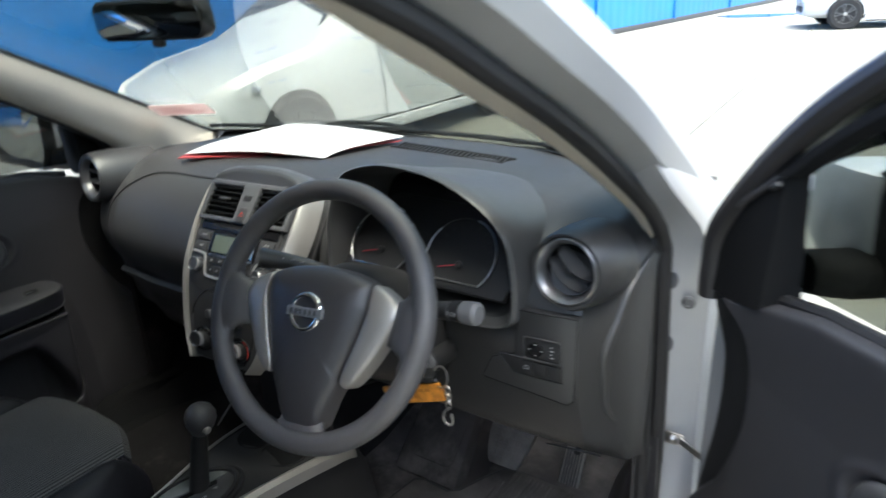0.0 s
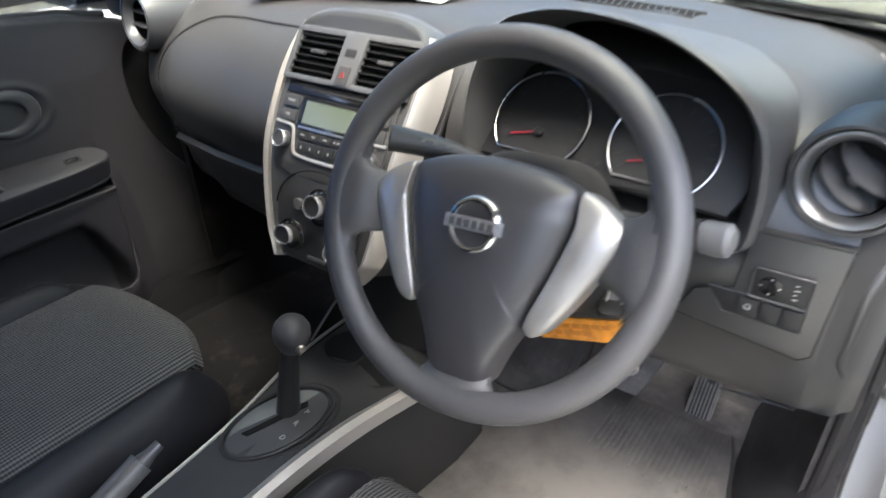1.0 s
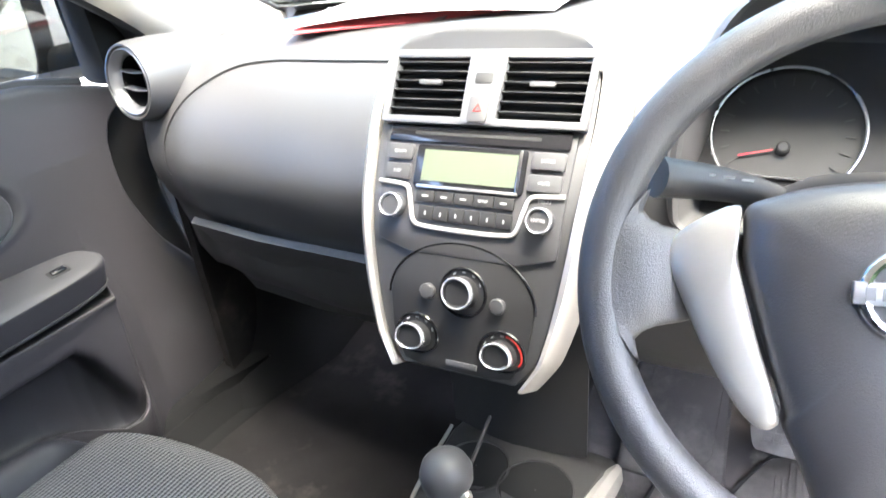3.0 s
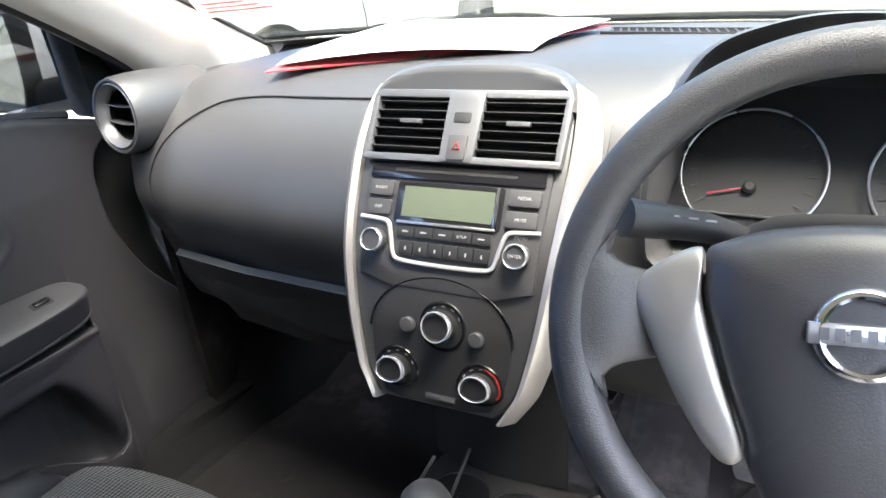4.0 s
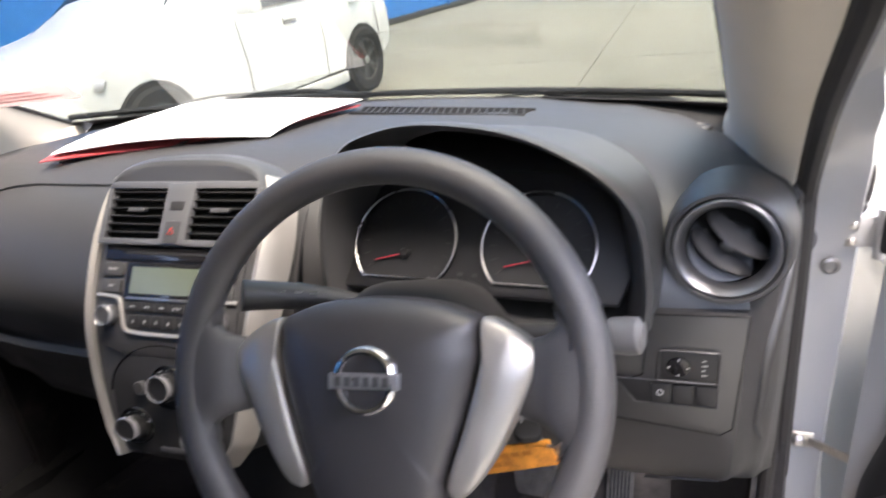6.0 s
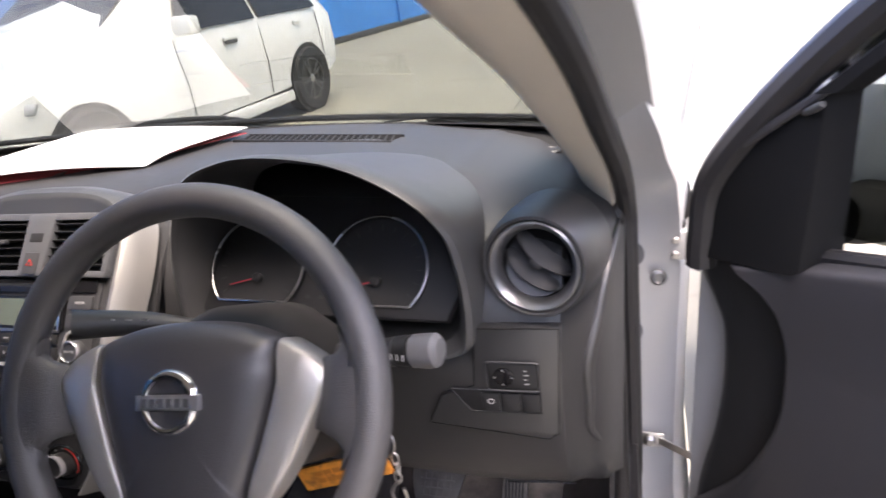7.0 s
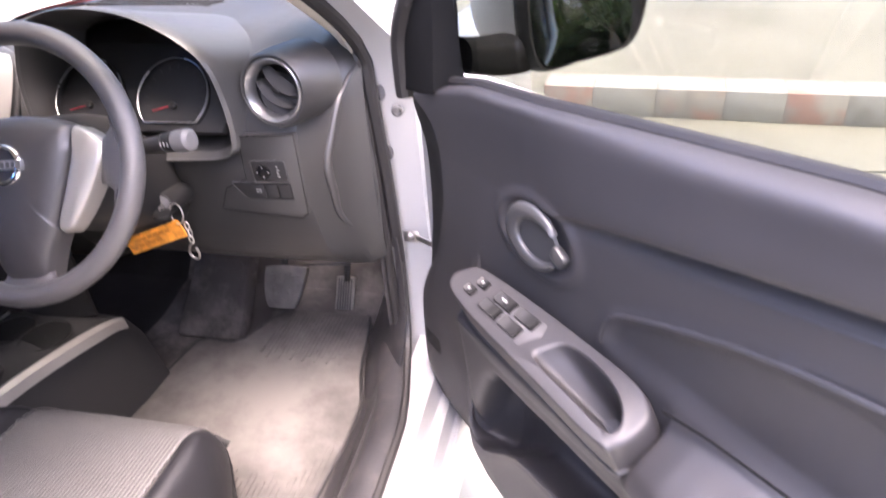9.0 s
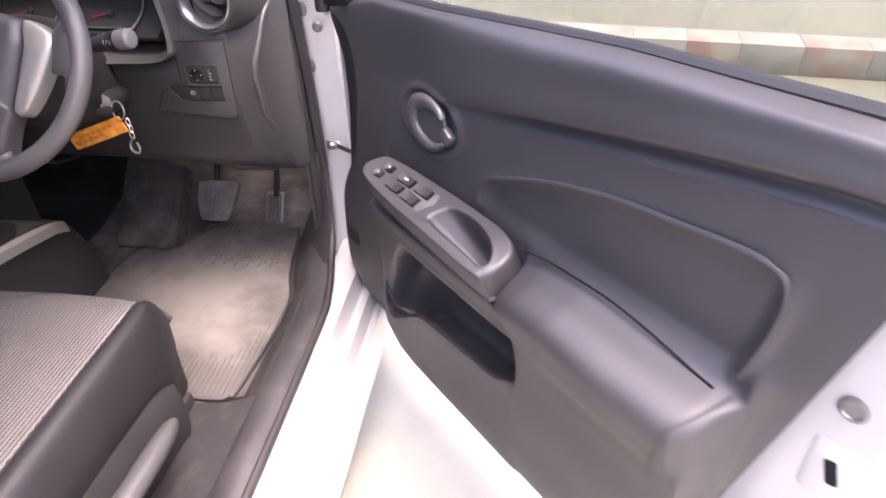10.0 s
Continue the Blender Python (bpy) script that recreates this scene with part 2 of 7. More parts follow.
def chipped(name, paint, bare, low, high):
    """Road paint worn off in ragged patches, bare cement showing through."""
    m = mat(name, bare, 0.88, bump=0.6, bscale=70, var=0.12, dirt=(0.3, 0.285, 0.25), dirt_amount=0.5, dirt_scale=9)
    n, l = m.node_tree.nodes, m.node_tree.links
    tc, nz, rg, mx = n.new("ShaderNodeTexCoord"), n.new("ShaderNodeTexNoise"), n.new("ShaderNodeMapRange"), n.new("ShaderNodeMix")
    nz.inputs["Scale"].default_value, nz.inputs["Detail"].default_value, nz.inputs["Roughness"].default_value = 5.5, 6, 0.68
    l.new(tc.outputs["Object"], nz.inputs["Vector"])
    l.new(nz.outputs["Fac"], rg.inputs[0])
    rg.inputs[1].default_value, rg.inputs[2].default_value = low, high
    mx.data_type = "RGBA"
    mx.inputs["B"].default_value = (*paint, 1)
    base = n["Principled BSDF"].inputs["Base Color"]
    l.new(base.links[0].from_socket, mx.inputs["A"])
    l.new(rg.outputs[0], mx.inputs["Factor"])
    l.new(mx.outputs["Result"], base)
    return m


KERB_WHITE = chipped("worn_white_kerb_paint", (0.37, 0.362, 0.33), (0.31, 0.3, 0.27), 0.4, 0.55)
KERB_RED = chipped("worn_red_kerb_paint", (0.41, 0.26, 0.215), (0.39, 0.365, 0.325), 0.47, 0.6)
TYRE = mat("tyre", (0.02, 0.02, 0.02), 0.8, var=0.2)
LINING = mat("matt_binnacle_lining", (0.065, 0.065, 0.065), 0.55, var=0.1, spec=0.4, bump=0.2, bscale=1400)
DIAL_FACE = mat("black_dial_face", (0.026, 0.026, 0.027), 0.5, var=0.1, spec=0.3)
PALE_GREY = mat("pale_gloss_plastic", (0.15, 0.157, 0.145), 0.25, var=0.04)
STALK_END = mat("pale_grey_stalk_plastic", (0.13, 0.13, 0.13), 0.45, bump=0.1, bscale=900, var=0.08)
GRIP = mat("grey_grip_plastic", (0.1, 0.098, 0.092), 0.4, bump=0.2, bscale=700, var=0.08)
# hedge leaves carry shade in their colour, about a third of LEAF
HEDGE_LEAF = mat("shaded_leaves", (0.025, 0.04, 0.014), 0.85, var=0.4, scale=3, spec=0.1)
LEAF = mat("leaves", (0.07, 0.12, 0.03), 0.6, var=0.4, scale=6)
BARK = mat("bark", (0.14, 0.1, 0.07), 0.9, var=0.3, scale=20, bump=0.8, bscale=80)


# ---- mesh helpers ----
def thing(name, loc, label, category, group="", kind=""):
    ob = new(name)
    ob.empty_display_size = 0.05
    ob.matrix_basis = Matrix.Translation(loc)
    return tagged(ob, label, category, group, kind)


def finish(name, bm, material, smooth=True, angle=35):
    me = bpy.data.meshes.new(name)
    bmesh.ops.recalc_face_normals(bm, faces=bm.faces)
    bm.to_mesh(me)
    bm.free()
    me.materials.append(material)
    if smooth:
        me.polygons.foreach_set("use_smooth", [True] * len(me.polygons))
        me.set_sharp_from_angle(angle=radians(angle))
    return me


def part(name, bm, material, parent=None, label="", smooth=True, angle=35):
    """One mesh object under a thing or a part; geometry is given in world metres."""
    ob = new(name, finish(name, bm, material, smooth, angle))
    if parent is not None:
        ob.parent = parent
        if parent.type == "EMPTY":
            ob.matrix_parent_inverse = parent.matrix_basis.inverted()
    return tagged(ob, label)


def solid(name, bm, material, label, category, group="", kind="", smooth=True, angle=35):
    return tagged(part(name, bm, material, None, "", smooth, angle), label, category, group, kind)


def catmull(pts, n, closed=False):
    """n points along a smooth curve through pts."""
    p = [Vector(q) for q in pts]
    k, out = len(p), []
    spans = k if closed else k - 1
    for i in range(n):
        s = i * spans / (n if closed else n - 1)
        j = min(int(s), spans - 1)
        f = s - j
        if closed:
            a, b, c, d = p[(j - 1) % k], p[j], p[(j + 1) % k], p[(j + 2) % k]
        else:
            a, b, c, d = p[max(j - 1, 0)], p[j], p[j + 1], p[min(j + 2, k - 1)]
        out.append(0.5 * (2 * b + (c - a) * f + (2 * a - 5 * b + 4 * c - d) * f * f + (3 * b - a - 3 * c + d) * f ** 3))
    return out


def box(x0, x1, y0, y1, z0, z1, bev=0.004, m=None, bm=None, seg=2):
    t = bmesh.new()
    bmesh.ops.create_cube(t, size=1, matrix=Matrix.Translation(((x0 + x1) / 2, (y0 + y1) / 2, (z0 + z1) / 2)) @ Matrix.Diagonal((x1 - x0, y1 - y0, z1 - z0, 1)))
    if bev:
        bmesh.ops.bevel(t, geom=t.edges[:], offset=bev, segments=seg, affect="EDGES", profile=0.5)
    return merge(t, m, bm)


def merge(t, m=None, bm=None):
    if m is not None:
        bmesh.ops.transform(t, matrix=m, verts=t.verts)
    if bm is None:
        return t
    me = bpy.data.meshes.new("tmp")
    t.to_mesh(me)
    t.free()
    bm.from_mesh(me)
    bpy.data.meshes.remove(me)
    return bm


def loft(rings, closed=True, caps=True, bm=None):
    """A skin over rings of equal length; closed: each ring is a loop."""
    bm = bm or bmesh.new()
    rows = [[bm.verts.new(v) for v in r] for r in rings]
    n = len(rows[0])
    for a, b in zip(rows, rows[1:]):
        for i in range(n if closed else n - 1):
            j = (i + 1) % n
            bm.faces.new((a[i], a[j], b[j], b[i]))
    if caps and closed:
        bm.faces.new(rows[0])
        bm.faces.new(rows[-1])
    return bm


def shell(rows, thick, bm=None):
    """An open sheet over rows of points, given thickness."""
    t = loft(rows, closed=False)
    bmesh.ops.recalc_face_normals(t, faces=t.faces)
    bmesh.ops.solidify(t, geom=t.faces[:], thickness=thick)
    return merge(t, None, bm)


def tube(path, r, n=12, closed=False, bm=None, flat=1.0):
    """A pipe along a path; r: one radius or one for each point."""
    p = [Vector(q) for q in path]
    k, rings, up = len(p), [], None
    for i in range(k):
        d = (p[(i + 1) % k] - p[i - 1]) if closed else (p[min(i + 1, k - 1)] - p[max(i - 1, 0)])
        d.normalize()
        if up is None:
            up = d.orthogonal().normalized()
        up = (up - d * up.dot(d)).normalized()
        side = d.cross(up)
        rad = r[i] if isinstance(r, (list, tuple)) else r
        rings.append([p[i] + (up * math.cos(a) + side * math.sin(a) * flat) * rad for a in [2 * math.pi * q / n for q in range(n)]])
    if closed:
        rings.append(rings[0])
        b = loft(rings, caps=False)
        bmesh.ops.remove_doubles(b, verts=b.verts, dist=1e-6)
        return merge(b, None, bm)
    return loft(rings, bm=bm)


def lathe(profile, m, n=32, bm=None, caps=True):
    """Turns (radius, height) about the local z of m."""
    rings = [[m @ Vector((r * math.cos(2 * math.pi * q / n), r * math.sin(2 * math.pi * q / n), h)) for q in range(n)] for r, h in profile]
    return loft(rings, caps=caps, bm=bm)


def prism(outline, c0, c1, m, bev=0.002, bm=None, seg=2):
    """A flat outline in local x, y, pulled from c0 to c1 along local z."""
    t = loft([[Vector((x, y, c0)) for x, y in outline], [Vector((x, y, c1)) for x, y in outline]])
    if bev:
        bmesh.ops.recalc_face_normals(t, faces=t.faces)
        caps = [e for e in t.edges if len(e.link_faces) == 2 and e.calc_face_angle(0) > 0.7]
        bmesh.ops.bevel(t, geom=caps, offset=bev, segments=seg, affect="EDGES", profile=0.5, clamp_overlap=True)
    return merge(t, m, bm)


def axes(origin, ax, ay, az):
    return Matrix(((ax[0], ay[0], az[0], origin[0]), (ax[1], ay[1], az[1], origin[1]), (ax[2], ay[2], az[2], origin[2]), (0, 0, 0, 1)))


def facing(origin, way, up=(0, 0, 1)):
    """A frame whose z looks along way."""
    z = Vector(way).normalized()
    x = Vector(up).cross(z).normalized()
    return axes(origin, x, z.cross(x), z)


def rounded(w, h, r, n=5):
    """The outline of a rounded rectangle."""
    out = []
    for cx, cy, a0 in ((w / 2 - r, h / 2 - r, 0), (-w / 2 + r, h / 2 - r, 90), (-w / 2 + r, -h / 2 + r, 180), (w / 2 - r, -h / 2 + r, 270)):
        for i in range(n + 1):
            a = radians(a0 + 90 * i / n)
            out.append((cx + r * math.cos(a), cy + r * math.sin(a)))
    return out


def oval(w, h, n=32, cx=0, cy=0):
    return [(cx + w / 2 * math.cos(2 * math.pi * i / n), cy + h / 2 * math.sin(2 * math.pi * i / n)) for i in range(n)]


def letters(text, size, m, material, parent, name="lettering"):
    c = bpy.data.curves.new("tmp_text", "FONT")
    c.body, c.size, c.align_x, c.align_y, c.extrude, c.resolution_u = text, size, "CENTER", "CENTER", 0.0002, 2
    o = bpy.data.objects.new("tmp_text", c)
    me = bpy.data.meshes.new_from_object(o)
    bpy.data.objects.remove(o)
    me.materials.clear()
    me.materials.append(material)
    me.transform(m)
    ob = new(name, me)
    ob.parent = parent
    if parent.type == "EMPTY":
        ob.matrix_parent_inverse = parent.matrix_basis.inverted()
    return ob

# ---- ground, kerb, wall, far things ----
# the yard rises gently ahead of the car
YARD = Matrix.Rotation(radians(2.3), 4, "X")


def on_yard(ob):
    ob.matrix_basis = YARD @ ob.matrix_basis
    return ob


def wall():
    a, b = Vector((-8.55, -12, 0)), Vector((-0.97, 42, 0))
    way = (b - a).normalized()
    out = Vector((way.y, -way.x, 0))
    n = int((b - a).length / 0.1)
    rows = [[a + way * (i * 0.1) + out * (0.005 if (i // 2) % 2 else 0.0) + Vector((0, 0, z)) for i in range(n)] for z in (0.12, 5.2)]
    w = on_yard(solid("wall_yard", shell(rows, 0.02), BLUE_WALL, "tall blue corrugated metal wall along the yard", "wall", kind="structure", smooth=False))
    part("wall_plinth", box(0, (b - a).length, -0.06, 0.05, 0, 0.13, 0.01, m=axes(a, way, -out, (0, 0, 1))), TRIM_DARK, w, "dark footing strip")
    for s0, s1, z0, z1 in ((27.4, 30.1, 0.36, 0.44), (37.0, 39.7, 0.38, 0.46)):
        part("pale_strip", box(s0, s1, -0.012, -0.007, z0, z1, 0.0, m=axes(a, way, -out, (0, 0, 1))), KERB_WHITE, w, "pale painted strip")
    for k in range(1, 12):
        part("wall_post", box(k * 4.5 - 0.04, k * 4.5 + 0.04, -0.08, 0.0, 0.1, 5.2, 0.005, m=axes(a, way, -out, (0, 0, 1))), BLUE_WALL, w)


wall()

# kerb of painted blocks, red and white by turns
K0, K1 = Vector((0.85, 2.575, 0)), Vector((6.85, 2.02, 0))
KW = (K1 - K0).normalized()
KN = Vector((-KW.y, KW.x, 0))


def kerb():
    base = box(0, 6.0, 0.02, 0.16, 0.0, 0.135, 0.0, m=axes(K0, KW, KN, (0, 0, 1)))
    k = on_yard(solid("kerb", base, CONCRETE, "raised concrete kerb painted in red and white blocks", "kerb", kind="structure", smooth=False))
    at, i = 0.0, 0
    widths = [0.24, 0.30, 0.31, 0.26, 0.25, 0.29, 0.3, 0.3]
    while at < 6.0:
        w = widths[i % 8]
        b = box(at + 0.0004, at + w - 0.0004, 0.0, 0.18, 0.0, 0.145, 0.004, m=axes(K0, KW, KN, (0, 0, 1)))
        part("painted_block", b, KERB_RED if i % 2 == 0 else KERB_WHITE, k)
        at += w
        i += 1
    b = box(0, 6.0, 0.18, 8.0, 0.0, 0.11, 0.0, m=axes(K0, KW, KN, (0, 0, 1)))
    p = on_yard(solid("pavement", b, CONCRETE, "raised grey concrete pavement behind the painted kerb", "pavement", kind="structure", smooth=False))
    for y0, y1 in ((0.19, 1.95), (1.965, 4.1), (4.115, 7.9)):
        part("slab", box(0.01, 5.99, y0, y1, 0.105, 0.125, 0.003, m=axes(K0, KW, KN, (0, 0, 1))), CONCRETE, p)


kerb()


def parked_car(name, rear, heading, label, size=1.0):
    """A white hatchback: rear axle's middle on the ground, and the way its nose points (degrees from +x)."""
    root = new(name)
    tagged(root, label, "car")
    m = pose(rear[0], rear[1], 0, 0, 0, heading)
    root.matrix_basis = YARD @ m @ Matrix.Scale(size, 4)

    def put(n, bm, material, parent=root, lab=""):
        ob = new(n, finish(n, bm, material))
        ob.parent = parent
        return tagged(ob, lab)
    # side view stations along x: (x, z low, z belt, z top, half width low, half width top)
    st = [(-0.72, 0.42, 0.75, 0.80, 0.66, 0.60), (-0.66, 0.30, 0.85, 1.05, 0.78, 0.62), (-0.45, 0.24, 0.92, 1.32, 0.83, 0.60), (0.1, 0.22, 0.93, 1.46, 0.85, 0.60), (0.8, 0.2, 0.92, 1.48, 0.85, 0.6),
          (1.5, 0.2, 0.9, 1.40, 0.85, 0.6), (1.95, 0.2, 0.89, 1.14, 0.85, 0.66), (2.3, 0.2, 0.86, 0.96, 0.84, 0.7), (2.8, 0.22, 0.78, 0.86, 0.82, 0.66), (3.15, 0.24, 0.66, 0.74, 0.74, 0.58), (3.32, 0.28, 0.55, 0.6, 0.58, 0.44)]
    rings = []
    for x, z0, zb, zt, w0, w1 in st:
        half = [(0, z0), (w0 * 0.8, z0), (w0 * 0.97, z0 + 0.08), (w0, (z0 + zb) / 2), (w0 * 0.97, zb), (w1 + (w0 - w1) * 0.35, (zb + zt) / 2 + 0.02), (w1, zt - 0.04), (w1 * 0.8, zt), (0, zt + 0.015)]
        rings.append([Vector((x, -a, b)) for a, b in half] + [Vector((x, a, b)) for a, b in half[-2:0:-1]])
    bm = loft(rings)
    put("body", bm, CAR_WHITE)
    for s in (-1, 1):
        # side windows, set just proud of the body skin
        for xa, xb, name2 in ((-0.3, 0.62, "rear_side_window"), (0.68, 1.62, "front_side_window")):
            pts = []
            for x, f in ((xa, 0), (xb, 0), (xb - (0.28 if xa > 0 else 0), 1), (xa + (0.18 if xa < 0 else 0), 1)):
                pts.append(Vector((x, s * (0.835 if not f else 0.66), 0.945 if not f else 1.37)))
            q = loft([pts, [p + Vector((0, -s * 0.03, 0)) for p in pts]])
            put(name2, q, GLOSS_BLACK)
        for x in (0.0, 2.58):
            arch = lathe([(0.335, -0.02), (0.335, 0.03)], axes((x, s * 0.82, 0.31), (1, 0, 0), (0, 0, 1), (0, 1, 0)), 28)
            put("wheel_arch", arch, BLACK)
            mw = axes((x, s * 0.775, 0.305), (1, 0, 0), (0, 0, 1), (0, s, 0))
            wheel = put("wheel", lathe([(0.19, -0.1), (0.28, -0.1), (0.305, -0.07), (0.305, 0.075), (0.28, 0.095), (0.2, 0.09), (0.19, 0.03)], mw, 32, caps=False), TYRE)
            put("rim", lathe([(0.2, 0.06), (0.2, 0.085), (0.185, 0.088), (0.175, 0.05)], mw, 32, caps=False), ALLOY, wheel)
            put("wheel_back", lathe([(0.19, 0.03), (0.0005, 0.028)], mw, 24, caps=False), DEEP, wheel)
            sp = bmesh.new()
            for k in range(5):
                for w in (-9, 9):
                    box(0.03, 0.185, -0.011, 0.011, 0.05, 0.082, 0.004, m=mw @ pose(0, 0, 0, 0, 0, 72 * k + w), bm=sp)
            put("spokes", sp, ALLOY, wheel)
            put("hub_cap", lathe([(0.035, 0.05), (0.035, 0.086), (0.02, 0.09)], mw, 16), STEEL, wheel)
        lamp = put("headlight", prism([(-0.15, -0.05), (0.14, -0.03), (0.17, 0.03), (-0.1, 0.05)], -0.03, 0.012, facing((2.98, s * 0.69, 0.68), (0.75, s * 0.6, 0.3)), 0.006), LAMP_GLASS)
        put("lamp_bulb", lathe([(0.035, 0), (0.035, 0.004), (0.02, 0.008), (0.0005, 0.009)], facing((2.99, s * 0.7, 0.69), (0.75, s * 0.6, 0.3)) @ Matrix.Translation((0.02, 0, 0.012)), 16), CHROME, lamp)
        # door gaps and the skirt along the sill
        for x in (-0.30, 0.64, 1.66):
            line = [Vector((x + (0.06 if x > 1 else 0.02 if x < 0 else 0) * (z - 0.5), s * (0.853 - 0.03 * abs(z - 0.57) / 0.35 * (1 if z > 0.57 else 0.6)), z)) for z in (0.27, 0.4, 0.57, 0.75, 0.9)]
            put("door_gap", tube(line, 0.004, 6), TRIM_DARK)
        put("side_skirt", box(0.36, 2.22, s * 0.845 - 0.025, s * 0.845 + 0.025, 0.17, 0.27, 0.02), CAR_WHITE)
        put("handle_cup", box(0.99, 1.15, s * 0.852 - 0.004, s * 0.852 + 0.004, 0.79, 0.82, 0.003), TRIM_DARK)
        put("rear_handle", box(-0.02, 0.15, s * 0.85 - 0.012, s * 0.85 + 0.012, 0.835, 0.86, 0.006), CAR_WHITE)
        put("door_handle", box(0.98, 1.16, s * 0.85 - 0.012, s * 0.85 + 0.012, 0.82, 0.845, 0.006), CAR_WHITE)
        put("door_mirror", box(1.62, 1.74, s * 0.98 - 0.09, s * 0.98 + 0.09, 0.93, 1.06, 0.03), CAR_WHITE)
        put("sill", box(0.4, 2.2, s * 0.78 - 0.04, s * 0.78 + 0.04, 0.15, 0.22, 0.02), BLACK)
    put("windscreen", shell([[Vector((2.22, y, 0.965)) for y in (-0.62, 0, 0.62)], [Vector((1.58, y, 1.385)) for y in (-0.55, 0, 0.55)]], 0.03), GLOSS_BLACK)
    put("grille", box(3.27, 3.345, -0.36, 0.36, 0.34, 0.46, 0.02), BLACK)
    put("upper_grille", box(3.22, 3.31, -0.3, 0.3, 0.575, 0.60, 0.008), BLACK)
    put("badge", box(3.30, 3.325, -0.04, 0.04, 0.575, 0.61, 0.006), CHROME)
    put("number_plate", box(3.33, 3.355, -0.2, 0.2, 0.47, 0.56, 0.004), MARK)
    return root


parked_car("parked_car", (-3.46, 5.92), -95, "white hatchback standing on the concrete by the wall", 1.06)
parked_car("parked_car", (2.5, 17.3), 194, "white hatchback standing far off beside a puddle")
on_yard(solid("puddle", prism([(1.0 * math.cos(a) * (1 + 0.2 * math.sin(3 * a)) - 2.3, 0.75 * math.sin(a) * (1 + 0.15 * math.cos(2 * a)) + 21.0) for a in [2 * math.pi * k / 30 for k in range(30)]], 0.0, 0.006, Matrix.Identity(4), 0), WATER, "shallow rain puddle on the concrete", "puddle"))


# ---- hedge row behind the tree ----
def hedge():
    verts, faces = [], []
    random.seed(21)
    for _ in range(40000):
        u, w = random.uniform(-9, 9), random.gauss(0, 0.5)
        z = random.uniform(0.05, 1) ** 0.8 * (6.0 + 0.8 * math.sin(u * 0.9) + 0.5 * math.sin(u * 2.3))
        p = Vector((10.5 + 0.55 * u + 0.8 * w, -8.0 + 0.75 * u - 0.6 * w, z))
        q = Euler((random.uniform(-1, 1), random.uniform(-1, 1), random.uniform(0, 6.3))).to_matrix()
        L, i = random.uniform(0.16, 0.36), len(verts)
        verts += [p + q @ Vector(v) * L for v in ((-1, 0, 0), (0, -0.45, 0.1), (1, 0, 0), (0, 0.45, 0.1))]
        faces.append((i, i + 1, i + 2, i + 3))
    me = bpy.data.meshes.new("hedge")
    me.from_pydata(verts, [], faces)
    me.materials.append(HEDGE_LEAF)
    on_yard(tagged(new("hedge", me), "dense green hedge along the yard edge, leaves darkened as if shaded", "hedge", kind="stuff"))


hedge()


# ---- our car: shell ----
def car_floor():
    for name, xs, material, label in (("floor", (0.0, 0.3, 0.5, 0.70), CARPET, "dusty dark carpet on the driver's floor"), ("floor_passenger", (-0.72, -0.5, -0.3, 0.0), CARPET_SHADED, "passenger's floor carpet, darkened to stand for shade")):
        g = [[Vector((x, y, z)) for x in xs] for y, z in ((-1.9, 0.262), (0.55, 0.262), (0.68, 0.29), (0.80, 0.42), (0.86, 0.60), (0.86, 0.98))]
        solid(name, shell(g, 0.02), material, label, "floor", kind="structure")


car_floor()


